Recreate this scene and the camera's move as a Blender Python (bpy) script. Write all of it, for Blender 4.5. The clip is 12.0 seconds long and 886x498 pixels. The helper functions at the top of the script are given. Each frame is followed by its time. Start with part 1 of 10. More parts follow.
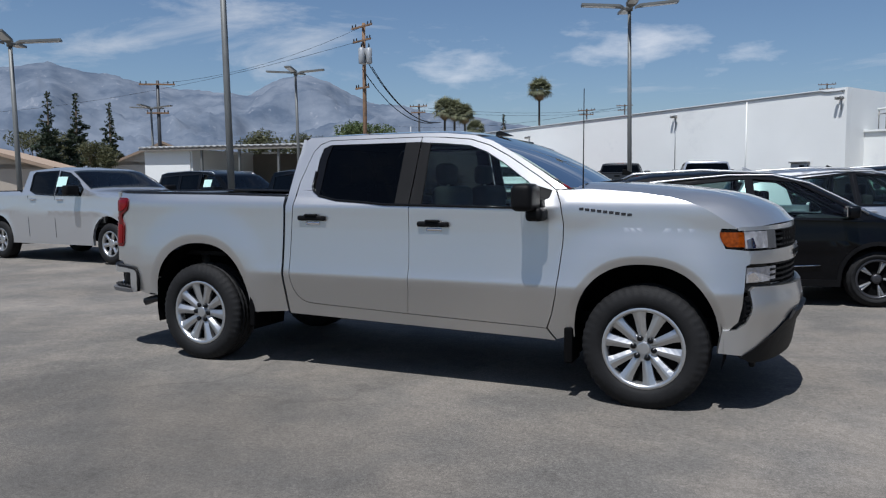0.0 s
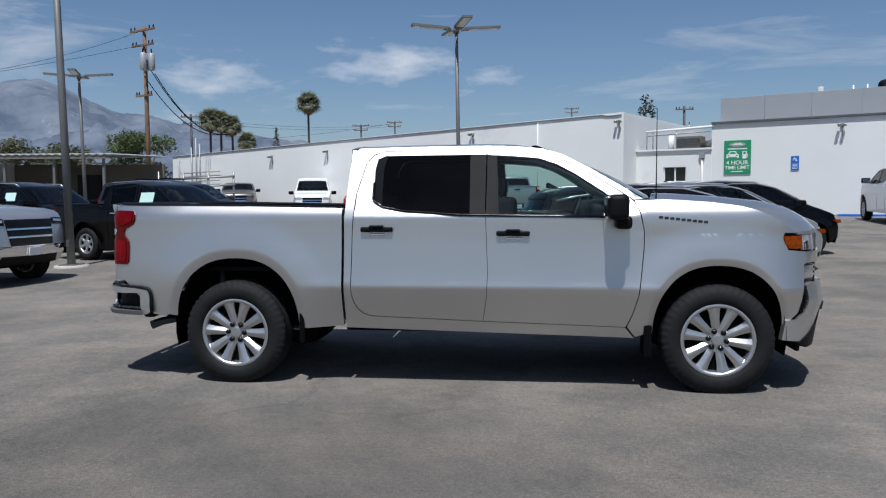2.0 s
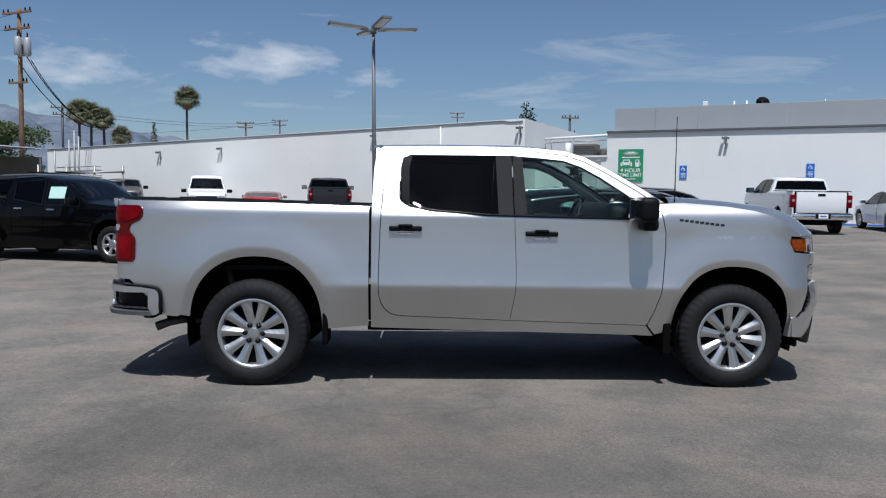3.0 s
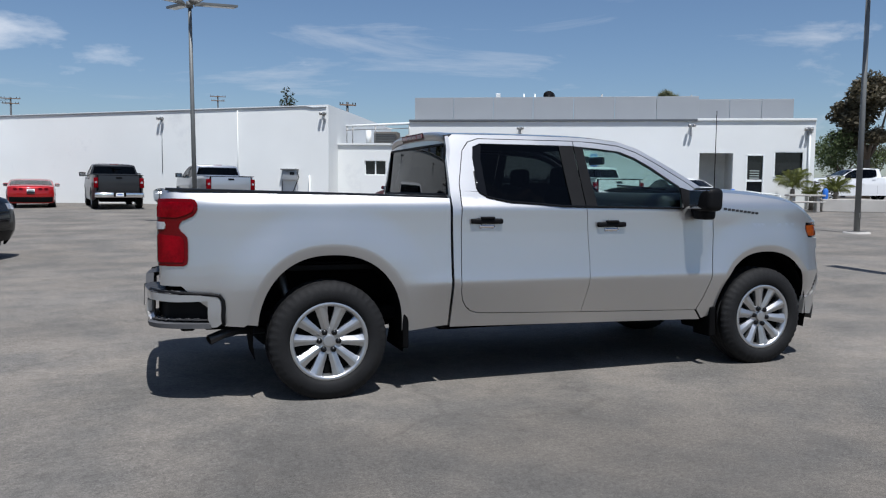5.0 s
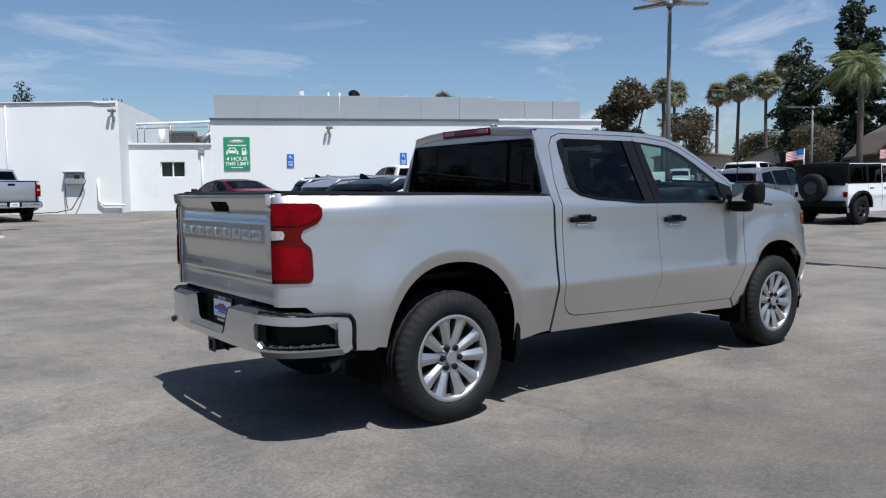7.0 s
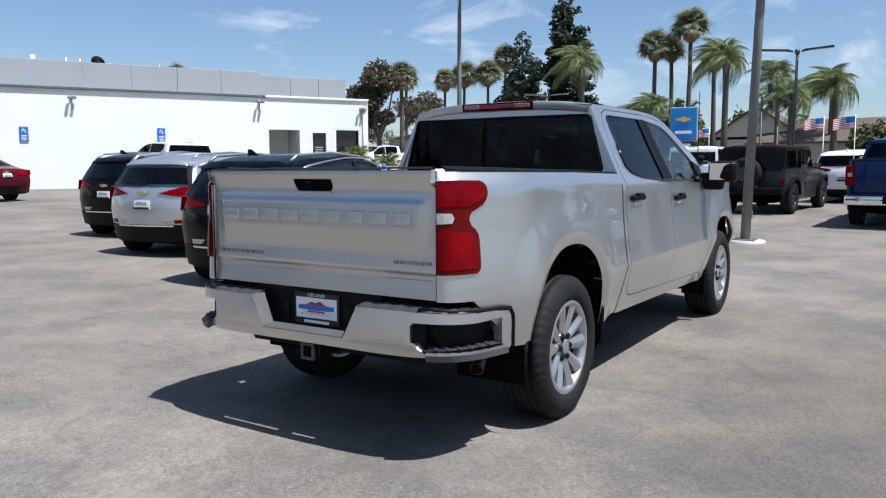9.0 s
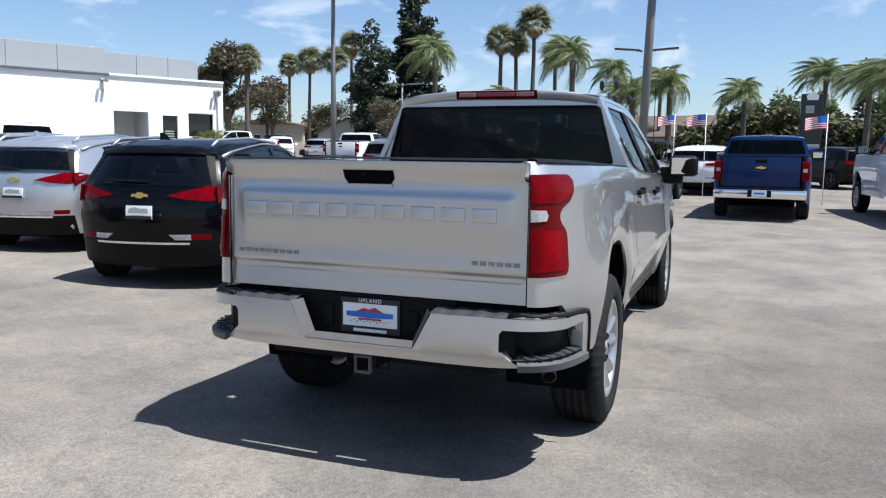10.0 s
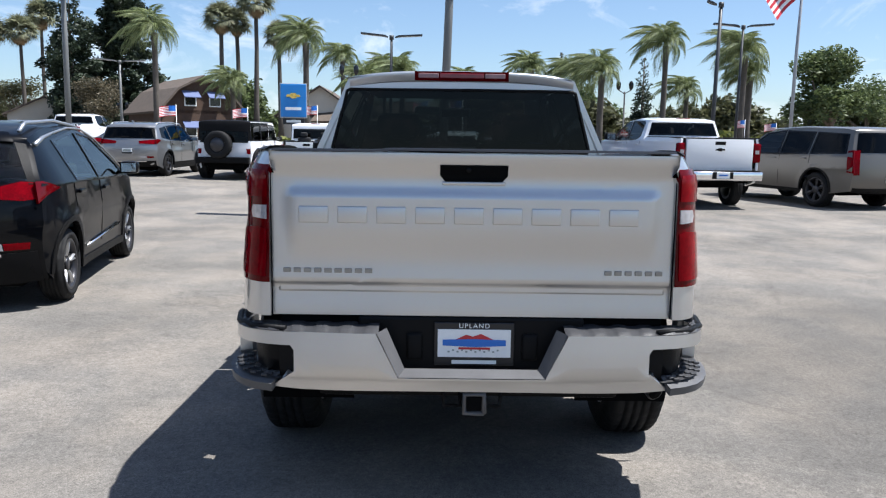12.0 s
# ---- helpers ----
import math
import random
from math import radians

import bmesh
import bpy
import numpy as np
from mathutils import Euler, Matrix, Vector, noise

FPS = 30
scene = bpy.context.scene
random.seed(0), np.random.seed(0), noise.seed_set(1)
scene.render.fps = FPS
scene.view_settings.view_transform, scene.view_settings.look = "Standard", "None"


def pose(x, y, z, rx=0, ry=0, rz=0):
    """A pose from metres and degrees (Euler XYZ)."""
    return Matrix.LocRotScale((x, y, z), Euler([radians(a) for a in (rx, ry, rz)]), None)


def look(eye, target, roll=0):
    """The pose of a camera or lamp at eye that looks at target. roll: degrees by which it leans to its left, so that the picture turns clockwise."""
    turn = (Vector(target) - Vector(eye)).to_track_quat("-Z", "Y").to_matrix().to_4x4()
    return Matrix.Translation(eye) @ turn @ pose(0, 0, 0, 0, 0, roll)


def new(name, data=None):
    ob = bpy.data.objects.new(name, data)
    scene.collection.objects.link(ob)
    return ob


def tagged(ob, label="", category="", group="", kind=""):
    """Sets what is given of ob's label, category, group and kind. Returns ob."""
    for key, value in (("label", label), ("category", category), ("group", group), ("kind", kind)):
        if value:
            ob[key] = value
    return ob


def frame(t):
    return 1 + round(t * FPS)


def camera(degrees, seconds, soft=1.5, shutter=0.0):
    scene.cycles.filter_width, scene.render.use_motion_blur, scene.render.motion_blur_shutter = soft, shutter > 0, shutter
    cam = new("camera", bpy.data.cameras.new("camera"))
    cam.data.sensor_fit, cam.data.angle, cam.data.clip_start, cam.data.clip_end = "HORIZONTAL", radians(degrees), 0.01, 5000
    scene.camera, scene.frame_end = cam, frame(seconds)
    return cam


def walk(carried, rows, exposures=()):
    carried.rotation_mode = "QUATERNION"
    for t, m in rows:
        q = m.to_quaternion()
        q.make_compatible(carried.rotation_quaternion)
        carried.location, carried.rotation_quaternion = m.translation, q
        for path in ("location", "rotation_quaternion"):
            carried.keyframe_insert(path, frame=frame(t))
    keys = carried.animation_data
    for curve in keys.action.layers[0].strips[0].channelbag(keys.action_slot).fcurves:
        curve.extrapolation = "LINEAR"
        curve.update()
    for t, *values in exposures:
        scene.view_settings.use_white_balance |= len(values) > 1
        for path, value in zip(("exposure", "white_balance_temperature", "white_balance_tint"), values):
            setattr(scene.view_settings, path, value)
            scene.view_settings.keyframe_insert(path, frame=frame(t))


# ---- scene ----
cam = camera(59.5, 12.0, soft=1.2)
PATH = [
    (0, (4.642, -6.095, 1.502), (3.814, -4.282, 1.333), -0.3),
    (0.5, (4.11, -6.383, 1.518), (3.43, -4.509, 1.352), -0.7),
    (1, (3.551, -6.578, 1.531), (3.014, -4.658, 1.373), -1.0),
    (1.5, (2.98, -6.77, 1.511), (2.587, -4.815, 1.364), -0.8),
    (2, (2.404, -6.881, 1.487), (2.163, -4.9, 1.352), -0.3),
    (2.5, (1.833, -6.96, 1.476), (1.744, -4.966, 1.347), 0.3),
    (3, (1.248, -6.942, 1.462), (1.318, -4.948, 1.334), 0.8),
    (3.2, (1.002, -6.895, 1.48), (1.136, -4.904, 1.349), 1.0),
    (4.8, (-0.879, -6.361, 1.441), (-0.255, -4.467, 1.291), 0.6),
    (5, (-1.083, -6.204, 1.465), (-0.4, -4.33, 1.311), 0.6),
    (5.5, (-1.568, -5.87, 1.44), (-0.754, -4.05, 1.287), 0.3),
    (6, (-2.074, -5.553, 1.447), (-1.128, -3.797, 1.299), -0.1),
    (6.5, (-2.548, -5.216, 1.452), (-1.475, -3.534, 1.307), -0.5),
    (6.7, (-2.705, -5.012, 1.451), (-1.576, -3.368, 1.304), -0.6),
    (8.3, (-3.814, -3.454, 1.467), (-2.291, -2.172, 1.281), -0.3),
    (8.5, (-3.924, -3.254, 1.462), (-2.356, -2.028, 1.272), -0.6),
    (9, (-4.124, -2.712, 1.444), (-2.443, -1.648, 1.236), -0.2),
    (9.5, (-4.251, -2.126, 1.436), (-2.47, -1.242, 1.214), 0.5),
    (10, (-4.305, -1.569, 1.452), (-2.445, -0.874, 1.217), 0.8),
    (10.5, (-4.277, -1.026, 1.471), (-2.357, -0.522, 1.228), 0.9),
    (11, (-4.218, -0.532, 1.461), (-2.259, -0.22, 1.208), 0.8),
    (11.3, (-4.136, -0.283, 1.464), (-2.163, -0.081, 1.21), 0.8),
    (11.5, (-4.082, -0.146, 1.454), (-2.104, -0.012, 1.193), 0.7),
    (12, (-3.973, 0.126, 1.461), (-1.991, 0.116, 1.196), 0.8),
]
walk(cam, [(t, look(eye, target, roll)) for t, eye, target, roll in PATH], [(0, 0.0, 6050, 10), (2.5, -0.06, 6050, 10), (5.5, 0.16, 6050, 10), (8.5, 0.52, 6150, 10), (10.5, 0.93, 6200, 10), (12, 0.97, 6200, 10)])

# ---- light ----
SUN_TO = Vector((0.0, -0.448, 1.0)).normalized()
sun = new("sun", bpy.data.lights.new("sun", "SUN"))
sun.data.energy, sun.data.angle, sun.data.color = 5.0, radians(0.53), (1.0, 0.965, 0.92)
sun.matrix_world = look(SUN_TO * 50, (0, 0, 0))
world = bpy.data.worlds.new("sky")
scene.world = world
world.use_nodes = True
wn, wl = world.node_tree.nodes, world.node_tree.links
wn.clear()
sky = wn.new("ShaderNodeTexSky")
sky.sky_type, sky.sun_disc = "NISHITA", False
sky.sun_elevation = math.asin(SUN_TO.z)
sky.sun_rotation = math.atan2(SUN_TO.x, SUN_TO.y)
sky.altitude, sky.air_density, sky.dust_density, sky.ozone_density = 400, 1.0, 1.0, 3.6
w_out, w_bg = wn.new("ShaderNodeOutputWorld"), wn.new("ShaderNodeBackground")
w_bg.inputs["Strength"].default_value = 0.081
# thin high cloud, streaked along one wind direction, with a few small puffs low down
w_tc, w_map = wn.new("ShaderNodeTexCoord"), wn.new("ShaderNodeMapping")
w_map.inputs["Rotation"].default_value = (0, 0, radians(35))
w_map.inputs["Scale"].default_value = (1.1, 4.0, 9.0)
w_noise, w_ramp = wn.new("ShaderNodeTexNoise"), wn.new("ShaderNodeValToRGB")
w_noise.inputs["Scale"].default_value, w_noise.inputs["Detail"].default_value = 1.6, 7
w_noise.inputs["Roughness"].default_value, w_noise.inputs["Distortion"].default_value = 0.62, 0.6
w_ramp.color_ramp.elements[0].position, w_ramp.color_ramp.elements[1].position = 0.53, 0.84
w_mix = wn.new("ShaderNodeMix")
w_mix.data_type, w_mix.blend_type = "RGBA", "MIX"
w_mix.inputs[7].default_value = (7.4, 7.7, 8.2, 1)
wl.new(w_tc.outputs["Generated"], w_map.inputs["Vector"])
wl.new(w_map.outputs["Vector"], w_noise.inputs["Vector"])
wl.new(w_noise.outputs["Fac"], w_ramp.inputs["Fac"])
wl.new(w_ramp.outputs["Color"], w_mix.inputs[0])
wl.new(sky.outputs["Color"], w_mix.inputs[6])
# small heaped clouds, low over the hills
w_map2, w_puff, w_pr, w_low, w_mul, w_mix2 = wn.new("ShaderNodeMapping"), wn.new("ShaderNodeTexNoise"), wn.new("ShaderNodeMapRange"), wn.new("ShaderNodeMapRange"), wn.new("ShaderNodeMath"), wn.new("ShaderNodeMix")
w_map2.inputs["Scale"].default_value, w_map2.inputs["Location"].default_value = (2.2, 2.2, 6.5), (3.1, 0.4, 0.0)
w_puff.inputs["Scale"].default_value, w_puff.inputs["Detail"].default_value, w_puff.inputs["Roughness"].default_value = 1.5, 8, 0.58
w_pr.inputs["From Min"].default_value, w_pr.inputs["From Max"].default_value = 0.635, 0.80
w_sep = wn.new("ShaderNodeSeparateXYZ")
w_low.inputs["From Min"].default_value, w_low.inputs["From Max"].default_value = 0.55, 0.30
w_mul.operation = "MULTIPLY"
w_mix2.data_type, w_mix2.blend_type = "RGBA", "MIX"
w_mix2.inputs[7].default_value = (9.0, 9.2, 9.6, 1)
wl.new(w_tc.outputs["Generated"], w_map2.inputs["Vector"])
wl.new(w_map2.outputs["Vector"], w_puff.inputs["Vector"])
wl.new(w_puff.outputs["Fac"], w_pr.inputs["Value"])
wl.new(w_tc.outputs["Generated"], w_sep.inputs["Vector"])
wl.new(w_sep.outputs["Z"], w_low.inputs["Value"])
wl.new(w_pr.outputs["Result"], w_mul.inputs[0])
wl.new(w_low.outputs["Result"], w_mul.inputs[1])
wl.new(w_mul.outputs[0], w_mix2.inputs[0])
wl.new(w_mix.outputs[2], w_mix2.inputs[6])
wl.new(w_mix2.outputs[2], w_bg.inputs["Color"])
wl.new(w_bg.outputs["Background"], w_out.inputs["Surface"])


# ---- materials ----
def node_mat(name):
    m = bpy.data.materials.new(name)
    m.use_nodes = True
    return m, m.node_tree.nodes, m.node_tree.links, m.node_tree.nodes["Principled BSDF"]


def surface(name, color, rough=0.6, metal=0.0, vary=0.12, scale=3.0, bump=0.0, bscale=60.0, coat=0.0, spec=0.5, dirt=None, per_object=0.0):
    """Base colour with a coarse and a fine variation, roughness variation and a fine relief."""
    m, n, l, b = node_mat(name)
    tc = n.new("ShaderNodeTexCoord")
    big, fine = n.new("ShaderNodeTexNoise"), n.new("ShaderNodeTexNoise")
    big.inputs["Scale"].default_value, big.inputs["Detail"].default_value = scale, 5
    fine.inputs["Scale"].default_value, fine.inputs["Detail"].default_value = bscale, 3
    l.new(tc.outputs["Object"], big.inputs["Vector"])
    l.new(tc.outputs["Object"], fine.inputs["Vector"])
    add = n.new("ShaderNodeMath")
    add.operation = "MULTIPLY_ADD"
    add.inputs[1].default_value, add.inputs[2].default_value = 0.35, 0.0
    l.new(fine.outputs["Fac"], add.inputs[0])
    tot = n.new("ShaderNodeMath")
    tot.operation = "MULTIPLY_ADD"
    tot.inputs[1].default_value = 0.65
    l.new(big.outputs["Fac"], tot.inputs[0])
    l.new(add.outputs[0], tot.inputs[2])
    ramp = n.new("ShaderNodeMapRange")
    ramp.inputs["From Min"].default_value, ramp.inputs["From Max"].default_value = 0.3, 0.7
    ramp.inputs["To Min"].default_value, ramp.inputs["To Max"].default_value = 1 - vary, 1 + vary
    l.new(tot.outputs[0], ramp.inputs["Value"])
    mul = n.new("ShaderNodeMix")
    mul.data_type, mul.blend_type = "RGBA", "MULTIPLY"
    mul.inputs[0].default_value = 1.0
    mul.inputs[6].default_value = (*color, 1)
    l.new(ramp.outputs["Result"], mul.inputs[7])
    last = mul.outputs[2]
    if dirt:
        dn, dr, dm = n.new("ShaderNodeTexNoise"), n.new("ShaderNodeValToRGB"), n.new("ShaderNodeMix")
        dn.inputs["Scale"].default_value, dn.inputs["Detail"].default_value, dn.inputs["Roughness"].default_value = dirt[1], 8, 0.7
        dr.color_ramp.elements[0].position, dr.color_ramp.elements[1].position = dirt[2], dirt[2] + 0.16
        dm.data_type = "RGBA"
        dm.inputs[7].default_value = (*dirt[0], 1)
        l.new(tc.outputs["Object"], dn.inputs["Vector"])
        l.new(dn.outputs["Fac"], dr.inputs["Fac"])
        l.new(dr.outputs["Color"], dm.inputs[0])
        l.new(last, dm.inputs[6])
        last = dm.outputs[2]
    if per_object:
        oi, hsv, mr = n.new("ShaderNodeObjectInfo"), n.new("ShaderNodeHueSaturation"), n.new("ShaderNodeMapRange")
        mr.inputs["To Min"].default_value, mr.inputs["To Max"].default_value = 1 - per_object, 1 + per_object
        l.new(oi.outputs["Random"], mr.inputs["Value"])
        l.new(mr.outputs["Result"], hsv.inputs["Value"])
        l.new(last, hsv.inputs["Color"])
        last = hsv.outputs["Color"]
    l.new(last, b.inputs["Base Color"])
    b.inputs["Metallic"].default_value = metal
    b.inputs["Specular IOR Level"].default_value = spec
    rr = n.new("ShaderNodeMapRange")
    rr.inputs["To Min"].default_value, rr.inputs["To Max"].default_value = max(0.0, rough - 0.06), min(1.0, rough + 0.06)
    l.new(big.outputs["Fac"], rr.inputs["Value"])
    l.new(rr.outputs["Result"], b.inputs["Roughness"])
    if coat:
        b.inputs["Coat Weight"].default_value, b.inputs["Coat Roughness"].default_value = coat, 0.03
    if bump:
        bn = n.new("ShaderNodeBump")
        bn.inputs["Strength"].default_value, bn.inputs["Distance"].default_value = bump, 0.01
        l.new(fine.outputs["Fac"], bn.inputs["Height"])
        l.new(bn.outputs["Normal"], b.inputs["Normal"])
    return m


def paint(name, color, metal=0.0, rough=0.35, flake=0.0):
    """Car paint: coloured base, clear coat, light dust in the roughness."""
    m, n, l, b = node_mat(name)
    tc, big = n.new("ShaderNodeTexCoord"), n.new("ShaderNodeTexNoise")
    big.inputs["Scale"].default_value, big.inputs["Detail"].default_value = 2.2, 6
    l.new(tc.outputs["Object"], big.inputs["Vector"])
    b.inputs["Base Color"].default_value = (*color, 1)
    b.inputs["Metallic"].default_value = metal
    rr = n.new("ShaderNodeMapRange")
    rr.inputs["To Min"].default_value, rr.inputs["To Max"].default_value = rough - 0.04, rough + 0.06
    l.new(big.outputs["Fac"], rr.inputs["Value"])
    l.new(rr.outputs["Result"], b.inputs["Roughness"])
    b.inputs["Specular IOR Level"].default_value = 0.5 if metal > 0.4 else 0.05
    b.inputs["Coat Weight"].default_value = 1.0 if max(color) > 0.2 else 0.32
    cr = n.new("ShaderNodeMapRange")
    cr.inputs["To Min"].default_value, cr.inputs["To Max"].default_value = 0.0, 0.05
    l.new(big.outputs["Fac"], cr.inputs["Value"])
    l.new(cr.outputs["Result"], b.inputs["Coat Roughness"])
    if flake:
        v, hv = n.new("ShaderNodeTexVoronoi"), n.new("ShaderNodeMix")
        v.inputs["Scale"].default_value = 900
        hv.data_type, hv.blend_type = "RGBA", "MULTIPLY"
        hv.inputs[0].default_value = flake
        hv.inputs[6].default_value = (*color, 1)
        l.new(tc.outputs["Object"], v.inputs["Vector"])
        l.new(v.outputs["Color"], hv.inputs[7])
        l.new(hv.outputs[2], b.inputs["Base Color"])
    return m


def glass(name, tint, gloss_rough=0.0):
    """A thin tinted pane: lets light through by its tint, mirrors by Fresnel."""
    m, n, l, b = node_mat(name)
    n.remove(b)
    out = n["Material Output"]
    tr, gl, mx, fr = n.new("ShaderNodeBsdfTransparent"), n.new("ShaderNodeBsdfGlossy"), n.new("ShaderNodeMixShader"), n.new("ShaderNodeFresnel")
    fr.inputs["IOR"].default_value = 1.5 if max(tint) > 0.1 else 1.29
    tr.inputs["Color"].default_value = (*tint, 1)
    gl.inputs["Roughness"].default_value = gloss_rough
    l.new(fr.outputs[0], mx.inputs[0])
    l.new(tr.outputs[0], mx.inputs[1])
    l.new(gl.outputs[0], mx.inputs[2])
    l.new(mx.outputs[0], out.inputs["Surface"])
    return m


def emit(name, color, strength):
    m, n, l, b = node_mat(name)
    b.inputs["Base Color"].default_value = (*color, 1)
    b.inputs["Emission Color"].default_value = (*color, 1)
    b.inputs["Emission Strength"].default_value = strength
    return m


SILVER = paint("silver_paint", (0.575, 0.572, 0.566), 0.90, 0.375, 0.10)
SILVER_2 = paint("silver_paint_second", (0.52, 0.53, 0.55), 0.72, 0.30)
GREY_SILVER = paint("grey_silver_paint", (0.26, 0.262, 0.265), 0.7, 0.34)
BLACK_PAINT = paint("black_paint", (0.0015, 0.0015, 0.0017), 0.0, 0.30)
NAVY_BLACK = paint("navy_black_paint", (0.0015, 0.0018, 0.0028), 0.0, 0.30)
BLUE_PAINT = paint("blue_paint", (0.010, 0.028, 0.10), 0.3, 0.30)
WHITE_PAINT = paint("white_paint", (0.78, 0.79, 0.80), 0.0, 0.32)
RED_PAINT = paint("red_paint", (0.32, 0.010, 0.012), 0.1, 0.30)
MAROON_PAINT = paint("maroon_paint", (0.075, 0.004, 0.010), 0.2, 0.30)
GREY_PAINT = paint("grey_paint", (0.14, 0.13, 0.115), 0.5, 0.32)
DARK_GREY_PAINT = paint("dark_grey_paint", (0.035, 0.037, 0.040), 0.3, 0.32)
BEIGE_PAINT = paint("beige_paint", (0.40, 0.36, 0.29), 0.5, 0.34)
GUNMETAL = paint("gunmetal_paint", (0.028, 0.030, 0.032), 0.2, 0.30)
TRIM = surface("black_trim", (0.0055, 0.0055, 0.006), 0.5, 0, 0.25, 5, 0.15, 400, spec=0.12)
TRIM_GLOSS = surface("gloss_black_trim", (0.005, 0.005, 0.0055), 0.16, 0, 0.2, 5, spec=0.25)
PLASTIC_GREY = surface("grey_bumper_pad", (0.075, 0.075, 0.078), 0.55, 0, 0.2, 8, 0.2, 300)
PAD_GREY = surface("dark_grey_step_pad", (0.032, 0.032, 0.034), 0.5, 0, 0.2, 8, 0.2, 300)
UNDER = surface("underbody_black", (0.0035, 0.0035, 0.0038), 0.9, 0, 0.3, 6, spec=0.06)
RUBBER = surface("tyre_rubber", (0.0125, 0.0125, 0.013), 0.7, 0, 0.3, 12, 0.3, 160, spec=0.2, dirt=((0.018, 0.017, 0.0155), 7.0, 0.58))
ALLOY = surface("machined_alloy", (0.52, 0.525, 0.53), 0.36, 0.90, 0.06, 8)
ALLOY_DARK = surface("dark_alloy", (0.05, 0.05, 0.055), 0.35, 0.6, 0.15, 8)
CHROME = surface("chrome", (0.80, 0.80, 0.82), 0.10, 1.0, 0.03, 6)
STEEL = surface("worn_steel", (0.30, 0.29, 0.27), 0.45, 0.9, 0.2, 12)
SEAT = surface("dark_cloth", (0.016, 0.016, 0.017), 0.85, 0, 0.2, 10, 0.2, 200)
CABIN = surface("cabin_plastic", (0.018, 0.0185, 0.020), 0.6, 0, 0.2, 6)
GLASS_CLEAR = glass("clear_green_glass", (0.62, 0.76, 0.72))
GLASS_TINT = glass("privacy_glass", (0.035, 0.038, 0.040))
GLASS_MID = glass("tinted_glass", (0.30, 0.34, 0.34))
RED_LENS = surface("red_lens", (0.145, 0.0005, 0.0035), 0.04, 0, 0.45, 12, spec=0.08)
ROSE_LENS = surface("rose_lens", (0.20, 0.018, 0.026), 0.12, 0, 0.3, 20, coat=0.3)
PALE_ROSE = surface("pale_rose_lens", (0.30, 0.15, 0.15), 0.12, 0, 0.3, 20, coat=0.3)
RED_DARK = surface("dark_red_lens", (0.085, 0.0006, 0.002), 0.06, 0, 0.2, 9, coat=0.08, spec=0.12)
CLEAR_LENS = surface("clear_lens", (0.42, 0.42, 0.44), 0.10, 0.35, 0.35, 24, coat=0.8)
AMBER = surface("amber_lens", (0.20, 0.038, 0.003), 0.10, 0, 0.6, 40, coat=0.3, spec=0.2)
WHITE_CARD = surface("white_card", (0.80, 0.81, 0.80), 0.5, 0, 0.05, 4)
GREEN_CARD = surface("pale_green_card", (0.52, 0.74, 0.68), 0.4, 0, 0.06, 6)
BLACK_CARD = surface("black_card", (0.01, 0.01, 0.012), 0.4, 0, 0.1, 4)
BLUE_CARD = surface("blue_card", (0.015, 0.14, 0.52), 0.4, 0, 0.08, 4)
RED_CARD = surface("red_card", (0.48, 0.02, 0.03), 0.5, 0, 0.08, 4)
GOLD = surface("gold_emblem", (0.75, 0.50, 0.13), 0.25, 0.85, 0.1, 20)
STUCCO = surface("white_stucco", (0.745, 0.755, 0.735), 0.9, 0, 0.035, 0.5, 0.35, 30, dirt=((0.62, 0.63, 0.63), 0.35, 0.60))
STUCCO_GREY = surface("grey_metal_panel", (0.33, 0.345, 0.36), 0.45, 0.15, 0.04, 0.8)
ROOF_EDGE = surface("dark_coping", (0.10, 0.11, 0.12), 0.5, 0.2, 0.15, 1.0)
CONCRETE = surface("pale_concrete", (0.42, 0.40, 0.37), 0.85, 0, 0.15, 1.2, 0.4, 40, dirt=((0.28, 0.26, 0.23), 2.0, 0.58))
POLE_GREY = surface("grey_painted_pole", (0.16, 0.165, 0.16), 0.55, 0.3, 0.22, 1.5, 0.1, 60, dirt=((0.12, 0.08, 0.05), 4.0, 0.66))
POLE_DARK = surface("dark_painted_pole", (0.045, 0.047, 0.050), 0.5, 0.3, 0.2, 1.5)
LED_WHITE = surface("lamp_lens", (0.55, 0.56, 0.55), 0.3, 0, 0.08, 4)
WOOD_POLE = surface("weathered_pole_wood", (0.20, 0.12, 0.07), 0.9, 0, 0.3, 1.0, 0.6, 25, dirt=((0.09, 0.06, 0.04), 1.5, 0.5))
BLUE_STEEL = surface("blue_bollard_paint", (0.02, 0.13, 0.50), 0.45, 0, 0.12, 3)
SIGN_BLUE = surface("blue_sign_face", (0.015, 0.20, 0.56), 0.35, 0, 0.06, 2)
SIGN_GREEN = surface("green_sign_face", (0.02, 0.27, 0.12), 0.45, 0, 0.05, 2)
SIGN_WHITE = surface("white_sign_ink", (0.80, 0.82, 0.80), 0.5, 0, 0.03, 3)
SIGN_GREY = surface("grey_sign_ink", (0.30, 0.34, 0.32), 0.5, 0, 0.05, 3)
DARK_ROOM = surface("dark_interior", (0.012, 0.012, 0.013), 0.7, 0, 0.2, 1)
ROOF_BROWN = surface("brown_shingle", (0.10, 0.078, 0.062), 0.9, 0, 0.25, 2.0, 0.6, 12)
ROOF_TAN = surface("tan_roof", (0.34, 0.25, 0.18), 0.9, 0, 0.2, 1.5, 0.5, 12)
WALL_BEIGE = surface("beige_wall", (0.46, 0.40, 0.33), 0.9, 0, 0.1, 0.6, 0.3, 20)
